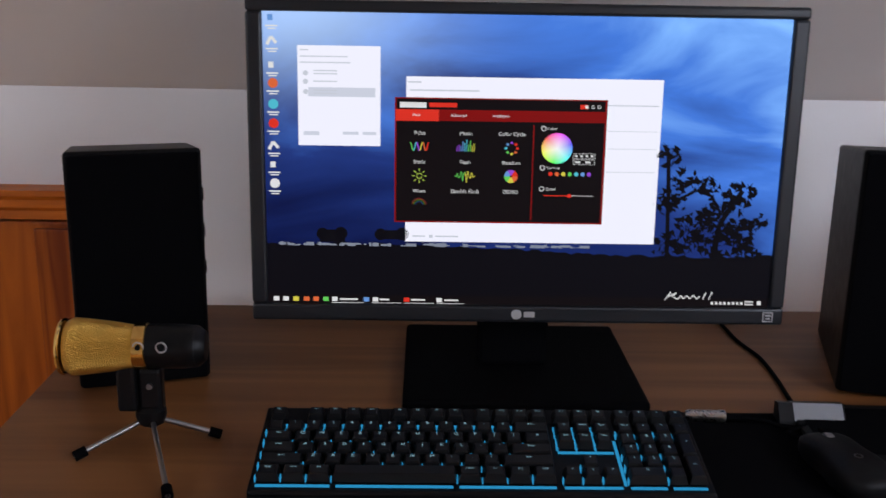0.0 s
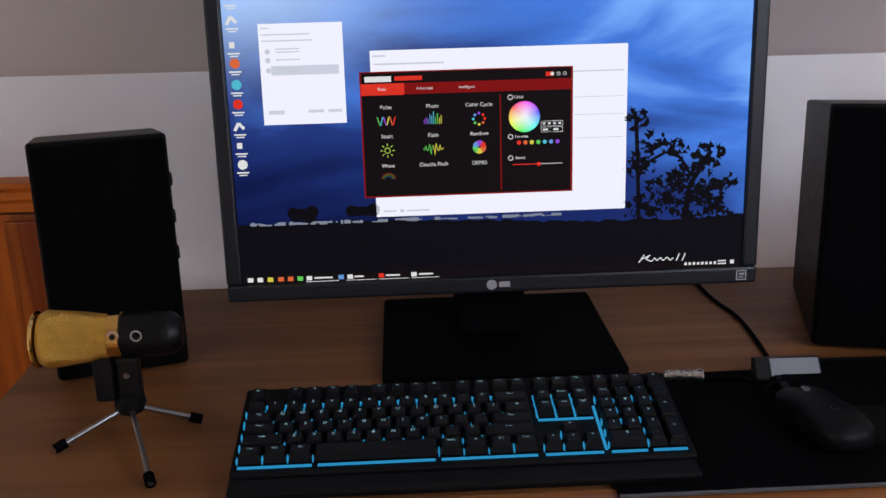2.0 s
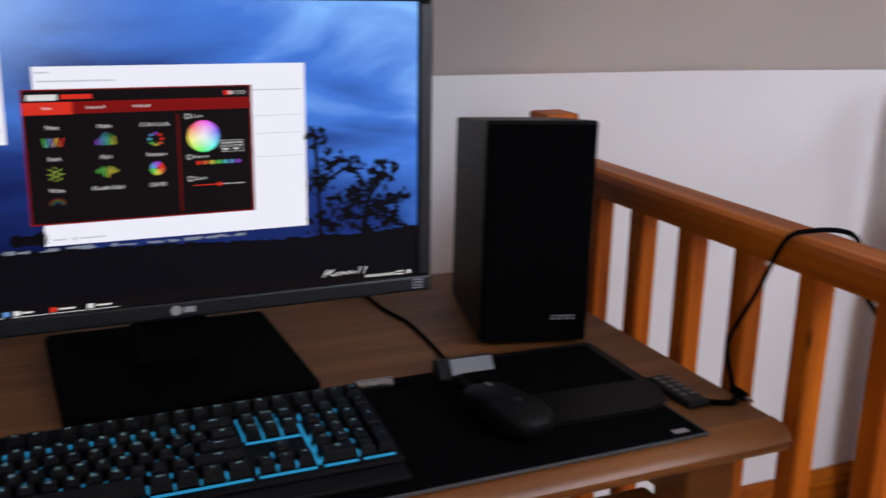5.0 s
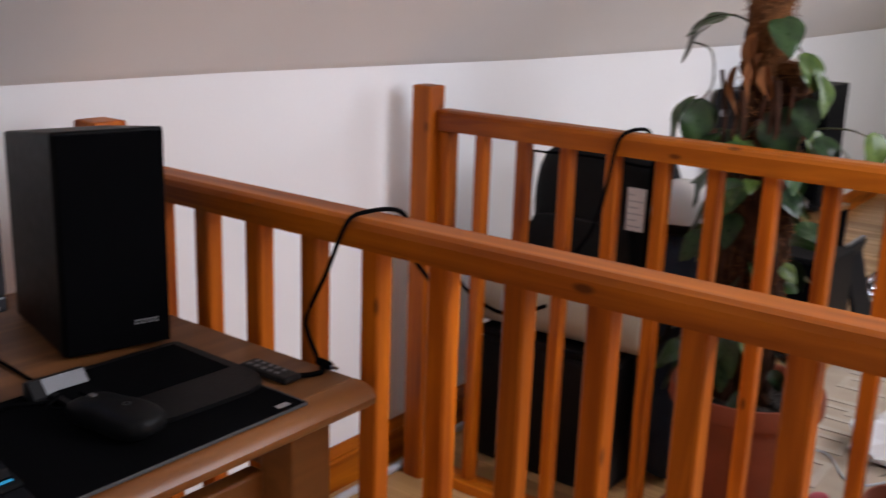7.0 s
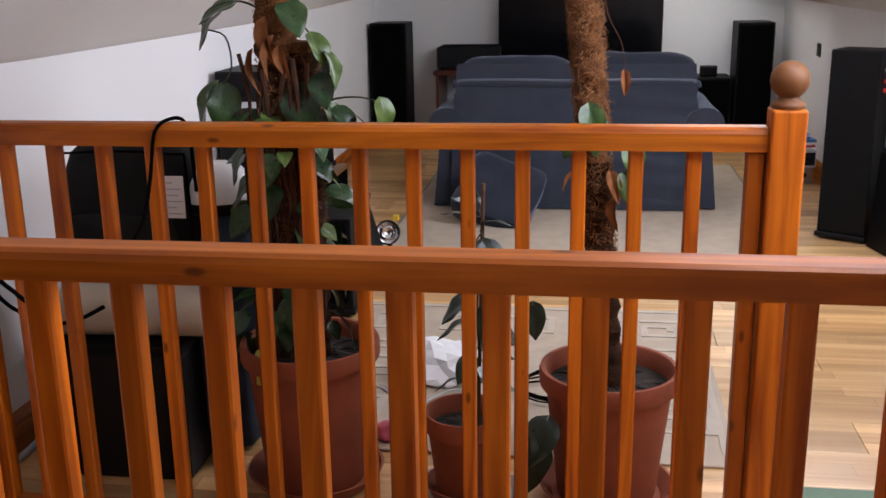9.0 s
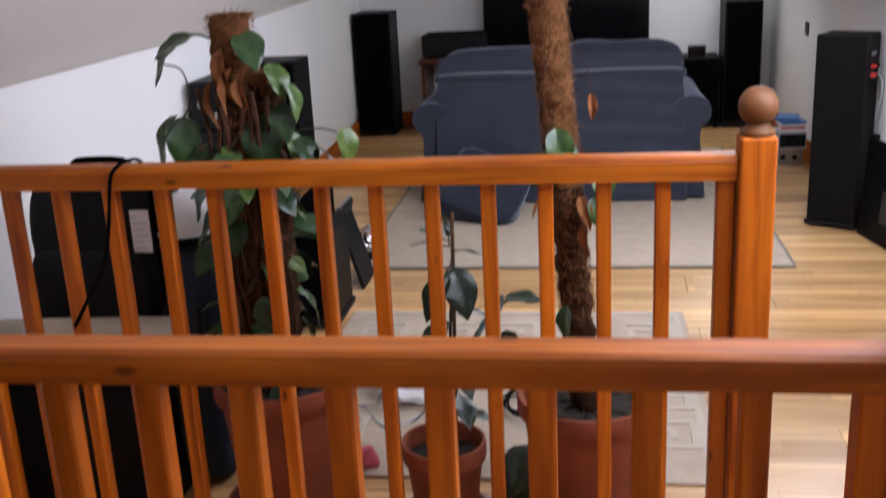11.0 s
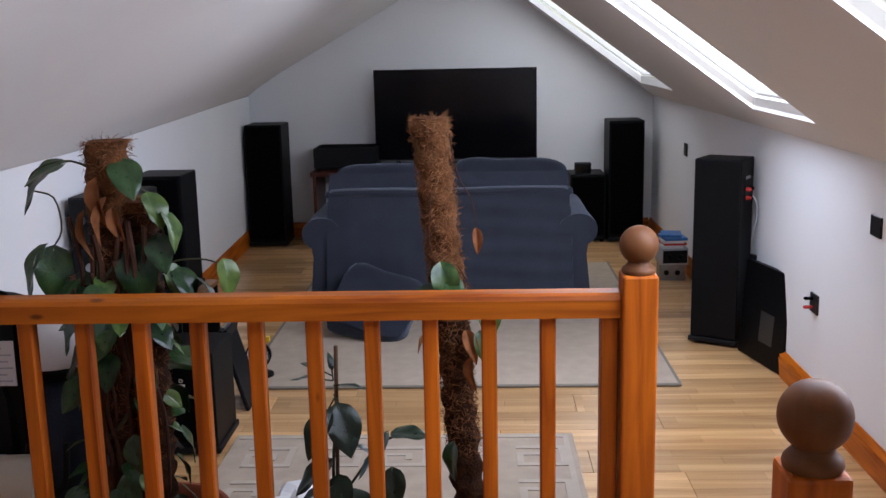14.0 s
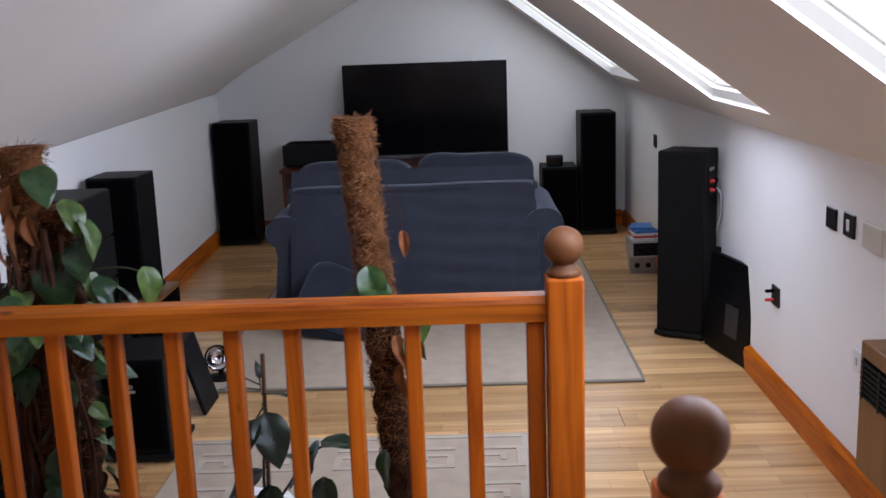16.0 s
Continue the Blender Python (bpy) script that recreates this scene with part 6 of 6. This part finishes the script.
# ---- plants ----
LEAF = []
for nm, c1, c2 in (("pothos_leaf", (0.006, 0.020, 0.008), (0.026, 0.066, 0.016)), ("pothos_leaf_pale", (0.013, 0.040, 0.010), (0.085, 0.135, 0.03)), ("dark_leaf", (0.005, 0.013, 0.007), (0.013, 0.030, 0.012)), ("dry_leaf", (0.11, 0.034, 0.012), (0.24, 0.095, 0.036))):
    m = mat(nm, c1, 0.30 if nm != "dry_leaf" else 0.8, spec=0.42 if nm != "dry_leaf" else 0.15, bump=0.15, scale=120)
    nt = m.node_tree
    b = nt.nodes["Principled BSDF"]
    n_ = nt.nodes.new("ShaderNodeTexNoise")
    n_.inputs["Scale"].default_value, n_.inputs["Detail"].default_value = 26, 3
    oi = nt.nodes.new("ShaderNodeObjectInfo")
    ad = nt.nodes.new("ShaderNodeMath")
    ad.operation = "MULTIPLY_ADD"
    nt.links.new(oi.outputs["Random"], ad.inputs[0])
    ad.inputs[1].default_value = 0.35
    nt.links.new(n_.outputs["Fac"], ad.inputs[2])
    tcn = nt.nodes.new("ShaderNodeTexCoord")
    nt.links.new(tcn.outputs["Object"], n_.inputs["Vector"])
    rp = nt.nodes.new("ShaderNodeValToRGB")
    rp.color_ramp.elements[0].position, rp.color_ramp.elements[1].position = 0.42, 0.85
    rp.color_ramp.elements[0].color, rp.color_ramp.elements[1].color = (*c1, 1), (*c2, 1)
    nt.links.new(ad.outputs[0], rp.inputs[0])
    nt.links.new(rp.outputs[0], b.inputs["Base Color"])
    LEAF.append(m)
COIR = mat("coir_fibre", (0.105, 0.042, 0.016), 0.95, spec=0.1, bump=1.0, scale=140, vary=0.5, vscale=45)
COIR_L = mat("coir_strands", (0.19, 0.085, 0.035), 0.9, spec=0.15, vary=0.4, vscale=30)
# darker coir for the lower stretch of each pole
COIR_D = mat("coir_dark", (0.034, 0.015, 0.008), 0.95, spec=0.1, bump=1.0, scale=140, vary=0.5, vscale=45)
ROOT = mat("dark_root", (0.050, 0.020, 0.011), 0.8, spec=0.2, bump=0.4, scale=150, vary=0.4, vscale=30)
STEM = mat("green_brown_stem", (0.030, 0.032, 0.013), 0.6, vary=0.3, vscale=20)


def leaf_mesh(name, length, width, fold, droop, material, curl=0.0):
    """A heart-shaped leaf from its stalk at the origin along +y: lobes behind the stalk, a drawn-out tip, folded at the midrib, waved edge."""
    bm = bmesh.new()
    n, cols = 12, 4
    grid = []
    for i in range(n + 1):
        t = i / n
        w = width * (1 - (1 - min(1.0, t / 0.34)) ** 2.2) ** 0.55 if t < 0.34 else width * (1 - ((t - 0.34) / 0.66) ** 1.7) ** 0.95
        row = []
        for c in range(-cols, cols + 1):
            f = c / cols
            lobe = -0.17 * length * abs(f) ** 1.4 * max(0.0, 1 - t * 2.4)
            wave = 0.07 * width * math.sin(t * 11 + c * 0.9) * abs(f) ** 2
            z = -droop * t * t + fold * w * abs(f) * 0.55 - curl * w * f * f + wave - 0.25 * width * max(0.0, abs(f) - 0.6) * t
            row.append(bm.verts.new((f * max(w, 0.0004), t * length + lobe, z)))
        grid.append(row)
    for A, B in zip(grid, grid[1:]):
        for c in range(2 * cols):
            bm.faces.new((A[c], A[c + 1], B[c + 1], B[c]))
    bmesh.ops.recalc_face_normals(bm, faces=bm.faces)
    me = bpy.data.meshes.new(name)
    bm.to_mesh(me)
    bm.free()
    me.materials.append(material)
    me.shade_smooth()
    return me


POTHOS = [leaf_mesh("leaf", 0.105, 0.042, 0.35, 0.030, LEAF[0]), leaf_mesh("leaf", 0.125, 0.050, 0.25, 0.045, LEAF[0]), leaf_mesh("leaf", 0.085, 0.034, 0.5, 0.02, LEAF[1]), leaf_mesh("leaf", 0.11, 0.040, 0.6, 0.035, LEAF[1])]
DARK = [leaf_mesh("leaf", 0.105, 0.040, 0.25, 0.02, LEAF[2]), leaf_mesh("leaf", 0.085, 0.030, 0.3, 0.015, LEAF[2]), leaf_mesh("leaf", 0.075, 0.017, 0.3, 0.02, LEAF[2])]
DRY = [leaf_mesh("dry_leaf", 0.090, 0.021, 2.4, 0.03, LEAF[3], 0.5), leaf_mesh("dry_leaf", 0.068, 0.015, 2.8, 0.02, LEAF[3], 0.6)]


def leaf_at(plant, me, p, direction, roll=0.0, s=1.0, name="leaf"):
    """direction: the way the blade points."""
    ob = new(name, me)
    ob.parent = plant
    q = Vector(direction).to_track_quat("Y", "Z").to_matrix().to_4x4()
    ob.matrix_basis = Matrix.Translation(p) @ q @ Matrix.Rotation(roll, 4, "Y") @ Matrix.Scale(s, 4)
    return ob


def pot(e, r, h, saucer=True):
    part("pot", lathe([(0, 0.012), (r * 0.70, 0.012), (r * 0.72, 0.02), (r * 0.90, h - 0.05), (r * 0.93, h - 0.047), (r * 0.985, h - 0.044), (r, h - 0.036), (r, h - 0.008), (r * 0.985, h), (r * 0.93, h),
                       (r * 0.90, h - 0.006), (r * 0.88, h - 0.05), (r * 0.6, h - 0.055), (0, h - 0.054)], 40), TERRACOTTA, e, "round terracotta pot with a rolled rim", True)
    if saucer:
        part("saucer", lathe([(0, 0.0), (r * 0.80, 0.0), (r * 0.98, 0.035), (r * 1.0, 0.042), (r * 0.96, 0.042), (r * 0.80, 0.011), (0, 0.010)], 40), TERRACOTTA, e, "terracotta saucer", True)
    bm = lathe([(0, h - 0.035), (r * 0.4, h - 0.038), (r * 0.885, h - 0.045)], 32)
    bmesh.ops.subdivide_edges(bm, edges=bm.edges[:], cuts=2)
    for v in bm.verts:
        if v.co.xy.length < r * 0.84:
            v.co.z += 0.012 * noise.noise(v.co * 40)
    part("soil", bm, SOIL, e)


def coir_pole(e, p0, p1, r, dark_below, seed, strands):
    p0, p1 = Vector(p0), Vector(p1)
    rr = random.Random(seed)
    ax = (p1 - p0)
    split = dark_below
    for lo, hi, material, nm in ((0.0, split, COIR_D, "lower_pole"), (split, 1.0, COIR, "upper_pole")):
        bm = bmesh.new()
        N, S = int(70 * (hi - lo)) + 4, 26
        rings = []
        for i in range(N + 1):
            t = lo + (hi - lo) * i / N
            c = p0 + ax * t
            ring = []
            for k in range(S):
                a = 2 * math.pi * k / S
                q = c + Vector((math.cos(a), math.sin(a), 0)) * r
                d = noise.noise(q * 34 + Vector((seed, 0, 0))) * 0.006 + noise.noise(q * 90) * 0.004 + 0.004 * math.sin(t * 95 + a)
                ring.append(bm.verts.new(c + Vector((math.cos(a), math.sin(a), 0)) * (r + d)))
            rings.append(ring)
        for A, B in zip(rings, rings[1:]):
            for k in range(S):
                j = (k + 1) % S
                bm.faces.new((A[k], A[j], B[j], B[k]))
        bm.faces.new(list(reversed(rings[0])))
        bm.faces.new(rings[-1])
        part(nm, bm, material, e, "", True)
    bm = bmesh.new()
    for i in range(strands):
        t = 1 - rr.random() ** 1.3 * 0.75
        a = rr.uniform(0, 6.283)
        c = p0 + ax * t
        out = Vector((math.cos(a), math.sin(a), 0))
        side = Vector((-out.y, out.x, 0))
        s0 = c + out * (r + 0.001)
        ln = rr.uniform(0.008, 0.026)
        way = side * rr.uniform(-1, 1) + Vector((0, 0, rr.uniform(-0.7, 0.9))) + out * (0.10 if t < 0.95 else rr.uniform(0.1, 0.5))
        tip = s0 + way.normalized() * ln
        mid = (s0 + tip) / 2 + out * rr.uniform(0.001, 0.006)
        wv = way.cross(out).normalized() * 0.0006
        vs = [bm.verts.new(s0 - wv), bm.verts.new(s0 + wv), bm.verts.new(mid + wv), bm.verts.new(mid - wv)]
        bm.faces.new(vs)
        tp = bm.verts.new(tip)
        bm.faces.new((vs[3], vs[2], tp))
    part("coir_fibre", bm, COIR_L, e, "loose brown coir fibres")["kind"] = "stuff"


# pothos on a coir pole
pl = thing("pothos_plant", pose(-0.52, 2.06, 0), "variegated green pothos climbing a coir pole in a terracotta pot", "plant", "potted plants")
pot(pl, 0.170, 0.375)
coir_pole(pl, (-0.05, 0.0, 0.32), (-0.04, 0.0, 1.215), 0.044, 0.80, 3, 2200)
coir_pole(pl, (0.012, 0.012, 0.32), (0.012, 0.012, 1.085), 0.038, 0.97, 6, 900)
rr = random.Random(17)
for i in range(24):
    x_ = rr.uniform(-0.112, 0.045)
    z_ = rr.uniform(0.85, 1.08)
    pts = [(x_ + rr.uniform(-0.012, 0.012), -0.040 - rr.uniform(0, 0.014), lerp(z_, 0.34, k / 7)) for k in range(8)]
    part("aerial_root", tube(pts, rr.uniform(0.003, 0.007), 6, None, 3, 0.003), ROOT, pl, "dark brown aerial root", True)
rr = random.Random(21)
vine = []
for i in range(60):
    t = i / 59
    a = t * 15
    vine.append((-0.045 + (0.047 + 0.01 * math.sin(t * 31)) * math.cos(a), 0.047 * math.sin(a), 0.35 + 0.80 * t))
part("vine", tube(vine, 0.006, 6, None, 2, 0.0035), STEM, pl, "", True)
# (height, sideways, towards the room, drooping, kind, size)
for x, z, dx, dy, dz, k, s in ((-0.12, 1.17, -0.9, -0.4, -0.25, 0, 1.0), (-0.15, 1.15, -0.5, -0.7, -0.5, 1, 0.9), (0.0, 1.17, 0.4, -0.8, -0.5, 0, 1.05), (0.05, 1.10, 0.5, -0.5, -0.7, 2, 1.1),
                               (0.08, 1.06, 0.5, -0.4, -0.8, 3, 0.9), (0.06, 1.01, 0.3, -0.8, -0.7, 0, 0.9), (0.015, 0.985, 0.2, -0.8, -0.9, 1, 1.15), (0.08, 0.95, 0.4, -0.4, -0.9, 2, 0.9),
                               (-0.17, 0.99, -0.5, -0.6, -0.85, 3, 1.2), (-0.15, 0.985, 0.1, -0.7, -0.9, 1, 1.0), (-0.09, 0.93, -0.4, -0.8, -0.6, 0, 0.9), (-0.05, 0.93, 0.2, -0.9, -0.4, 2, 0.9),
                               (0.10, 0.94, 0.5, -0.5, -0.6, 0, 0.85), (0.14, 0.92, 0.7, -0.3, -0.6, 0, 0.8), (0.19, 0.955, 0.3, -0.2, -0.95, 3, 0.85), (0.0, 0.90, 0.5, -0.7, -0.6, 1, 0.8)):
    leaf_at(pl, POTHOS[k], (x * 1.06, -0.035, z), (dx, dy * 0.7, dz), rr.uniform(-0.5, 0.5), s * 0.80)
for i in range(78):
    t = rr.random()
    a = rr.uniform(0, 6.283)
    z = 0.36 + 0.58 * t
    out = Vector((math.cos(a), math.sin(a), 0))
    leaf_at(pl, rr.choice(POTHOS[:3] if rr.random() < 0.75 else POTHOS), Vector((-0.035, 0, z)) + out * rr.uniform(0.045, 0.125), out + Vector((0, 0, rr.uniform(-1.5, 0.0))), rr.uniform(-0.8, 0.8), rr.uniform(0.40, 0.78))
for p, d in (((-0.05, -0.05, 1.13), (0.05, -0.3, -1)), ((-0.035, -0.055, 1.09), (-0.3, -0.3, -0.8)), ((-0.085, -0.045, 1.06), (-0.1, -0.2, -1)), ((-0.02, -0.05, 1.07), (0.25, -0.2, -1))):
    leaf_at(pl, rr.choice(DRY), p, d, rr.uniform(-1, 1), 1.0, "dry_leaf")
for pts in ([(-0.05, 0, 1.14), (-0.11, -0.02, 1.175), (-0.18, -0.03, 1.16), (-0.20, -0.03, 1.12), (-0.15, -0.03, 1.10), (-0.14, -0.03, 1.03), (-0.17, -0.03, 0.985)],
            [(-0.02, 0, 1.16), (0.03, -0.02, 1.12), (0.07, -0.03, 1.06), (0.08, -0.03, 0.97)], [(0.0, 0, 0.90), (0.08, -0.02, 0.955), (0.15, -0.03, 0.965), (0.19, -0.03, 0.955)], [(-0.06, -0.04, 1.02), (-0.065, -0.05, 0.92), (-0.06, -0.05, 0.80)]):
    part("tendril", tube(pts, 0.0028, 6, None, 4, 0.0018), STEM, pl, "", True)
part("yellow_marker", lathe([(0, 0.30), (0.012, 0.30), (0.012, 0.375), (0.009, 0.382), (0, 0.382)], 14, None, Matrix.Translation((-0.09, -0.11, 0.0))), mat("yellow_green_plastic", (0.45, 0.45, 0.06), 0.5), pl, "small yellow marker in the soil", True)

# nearly bare coir pole in the second large pot
pl = thing("moss_pole_plant", pose(0.20, 2.06, 0), "nearly bare coir pole with withered leaves in a terracotta pot", "plant", "potted plants")
pot(pl, 0.163, 0.335)
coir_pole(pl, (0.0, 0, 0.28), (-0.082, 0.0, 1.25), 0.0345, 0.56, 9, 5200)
rr = random.Random(5)
for pts in ([(-0.04, -0.045, 1.22), (-0.025, -0.055, 1.14), (0.005, -0.05, 1.08), (0.012, -0.05, 1.02)], [(-0.08, -0.045, 1.10), (-0.085, -0.048, 1.0), (-0.06, -0.05, 0.92)], [(0.0, -0.04, 0.75), (-0.03, -0.06, 0.66), (-0.04, -0.05, 0.6), (-0.005, -0.045, 0.52)],
            [(-0.03, -0.045, 0.95), (0.0, -0.05, 0.9), (0.02, -0.045, 0.85)]):
    part("tendril", tube(pts, 0.0013, 6, None, 4, 0.0009), ROOT, pl, "", True)
for p, d, k in (((0.012, -0.05, 1.02), (0.1, -0.2, -1), 1), ((-0.01, -0.05, 0.80), (0.3, -0.4, -0.8), 0), ((-0.09, -0.04, 0.80), (-0.6, -0.4, -0.5), 1), ((0.03, -0.04, 0.80), (0.3, -0.4, -0.9), 1), ((0.0, -0.05, 0.74), (-0.1, -0.3, -1), 0)):
    leaf_at(pl, DRY[k], p, d, rr.uniform(-1, 1), 0.72, "dry_leaf")
for p, d, k, s in (((-0.06, -0.055, 0.945), (0.25, -0.3, -1), 3, 0.75), ((-0.075, -0.05, 0.90), (-0.5, -0.4, -0.6), 0, 0.7), ((-0.045, -0.055, 0.92), (0.05, -0.5, -1), 1, 0.6), ((0.03, -0.045, 0.86), (0.3, -0.3, -1), 2, 0.8), ((0.02, -0.05, 0.80), (0.2, -0.3, -1), 2, 0.7),
                   ((-0.045, -0.05, 0.55), (-0.2, -0.3, -1), 0, 0.7), ((-0.14, -0.12, 0.24), (-0.3, -0.6, -0.7), 0, 1.0), ((-0.15, -0.10, 0.16), (-0.4, -0.6, -0.7), 1, 1.0)):
    leaf_at(pl, POTHOS[k] if p[2] > 0.5 else DARK[0], p, d, rr.uniform(-0.5, 0.5), s)

# small dark plant on a cane
pl = thing("cane_plant", pose(-0.135, 2.02, 0), "young dark-leaved plant tied to a cane in a small terracotta pot", "plant", "potted plants")
pot(pl, 0.100, 0.225)
part("cane", tube([(0.03, 0, 0.18), (0.045, 0.0, 0.775)], 0.0045, 8, None, 1), mat("brown_cane", (0.09, 0.045, 0.02), 0.6), pl)
part("stem", tube([(0.02, -0.005, 0.18), (0.035, -0.008, 0.35), (0.03, -0.008, 0.5), (0.045, -0.008, 0.66)], 0.005, 6, None, 4, 0.003), STEM, pl, "", True)
rr = random.Random(12)
for z, dx, dy, dz, k, s in ((0.70, -0.9, -0.2, 0.2, 1, 0.8), (0.71, -0.5, -0.3, 0.4, 1, 0.6), (0.69, 0.9, -0.2, 0.1, 2, 0.9), (0.70, -0.1, 0.3, 0.6, 2, 0.6), (0.66, -0.45, -0.6, -0.75, 0, 1.15), (0.67, 0.35, -0.6, -0.8, 0, 1.2), (0.53, -0.8, -0.4, -0.5, 0, 1.1), (0.50, 0.2, -0.7, -0.8, 0, 0.9),
                            (0.47, -0.9, -0.4, -0.3, 0, 1.1), (0.45, 0.9, -0.3, -0.3, 0, 1.0), (0.43, 0.5, -0.6, -0.7, 1, 1.0), (0.40, -0.4, -0.7, -0.6, 1, 1.0), (0.38, 0.8, -0.4, 0.1, 2, 1.1), (0.36, 0.4, -0.8, -0.4, 0, 0.9), (0.33, -0.8, -0.3, -0.2, 0, 0.8), (0.30, 0.9, -0.2, 0.0, 1, 1.0), (0.56, 0.9, -0.1, -0.1, 2, 1.2)):
    st_ = Vector((0.038, -0.008, z))
    d = Vector((dx, dy, dz)).normalized()
    p = st_ + d * rr.uniform(0.02, 0.05)
    part("leaf_stalk", tube([st_, p], 0.0018, 5, None, 1), STEM, pl)
    leaf_at(pl, DARK[k], p, d, rr.uniform(-0.4, 0.4), s * 0.82)
part("side_shoot", tube([(0.035, -0.01, 0.42), (0.09, -0.02, 0.50), (0.13, -0.03, 0.56), (0.17, -0.03, 0.585)], 0.003, 6), STEM, pl, "", True)
pale = leaf_mesh("leaf", 0.075, 0.022, 0.4, 0.015, mat("blue_green_leaf", (0.05, 0.13, 0.13), 0.3))
for p, d in (((0.15, -0.03, 0.585), (-0.3, -0.3, -0.7)), ((0.17, -0.03, 0.59), (0.9, -0.2, 0.1)), ((0.13, -0.03, 0.545), (-0.5, -0.3, -0.4)), ((0.16, -0.03, 0.50), (0.1, -0.4, -0.9))):
    leaf_at(pl, pale if d[0] < 0 else DARK[1], p, d, 0.2, 0.9)
sc = thing("clear_saucer", pose(-0.135, 2.02, 0), "clear plastic saucer under the small pot", "saucer")
part("dish", lathe([(0.062, 0.0006), (0.115, 0.0006), (0.130, 0.022), (0.127, 0.023), (0.112, 0.004), (0.074, 0.004), (0.062, 0.0006)], 36), mat("clear_plastic", (0.55, 0.56, 0.58), 0.15, spec=0.5), sc, "", True)

# crumpled bag, coiled leads and bits on the floor
bg = thing("plastic_bag", pose(-0.30, 2.75, 0.012), "crumpled white plastic bag on the floor", "bag")
bm = bmesh.new()
bmesh.ops.create_icosphere(bm, subdivisions=3, radius=0.13)
for v in bm.verts:
    v.co *= 1 + 0.5 * noise.noise(v.co * 13) + 0.25 * noise.noise(v.co * 31)
    v.co.z = max(0.0, v.co.z * 0.55 + 0.03)
part("film", bm, PAPER, bg)
coil = []
for i in range(70):
    a = i * 0.42
    coil.append((0.08 + (0.13 + 0.02 * math.sin(i * 1.3)) * math.cos(a), 2.62 + (0.10 + 0.015 * math.cos(i * 0.9)) * math.sin(a), 0.014 + 0.0006 * i))
tagged(link("coiled_lead", tube(coil, 0.003, 6, None, 1), RUBBER), "loosely coiled black lead on the rug", "cable")
lead = [(-0.55 + 0.012 * i, 2.55 + 0.07 * math.sin(i * 0.30), 0.0135) for i in range(30)]
tagged(link("loose_lead", tube(lead, 0.0028, 6, None, 1), LIGHT_GREY), "pale loose lead across the rug", "cable")
pk = thing("pink_toy", pose(-0.385, 2.27, 0.0095), "small pink and red crumpled wrapper on the rug", "wrapper")
part("foil", soft((0.06, 0.05, 0.05), 2.5, 5, 0.015, 3, Matrix.Translation((0, 0, 0.022)), 0.0, 30), mat("pink_foil", (0.55, 0.10, 0.14), 0.35), pk)

# ---- floor boards ----
BW = 0.19
board_mesh = {}
fl = new("floor")
tagged(fl, "pale oak laminate boards laid across the room", "floor", kind="structure")
rf = random.Random(2)
y = YB
row = 0
while y < YF - 0.01:
    w = min(BW, YF - y)
    cuts = [wall_x(y + w / 2) - 0.012, XL + (0.45, 1.05, 0.75)[row % 3], XL + (1.65, 2.25, 1.95)[row % 3], XR]
    for x0, x1 in zip(cuts, cuts[1:]):
        key = (round(x1 - x0, 3), round(w, 3))
        if key not in board_mesh:
            bm = boxed((-key[0] / 2 + 0.0006, -w / 2 + 0.0006, -0.0118), (key[0] / 2 - 0.0006, w / 2 - 0.0006, 0.0), 0.0012, 1)
            me = bpy.data.meshes.new("board")
            bm.to_mesh(me)
            bm.free()
            me.materials.append(FLOOR)
            board_mesh[key] = me
        ob = new("board", board_mesh[key])
        ob.parent = fl
        ob.location = ((x0 + x1) / 2, y + w / 2, 0)
    y += BW
    row += 1
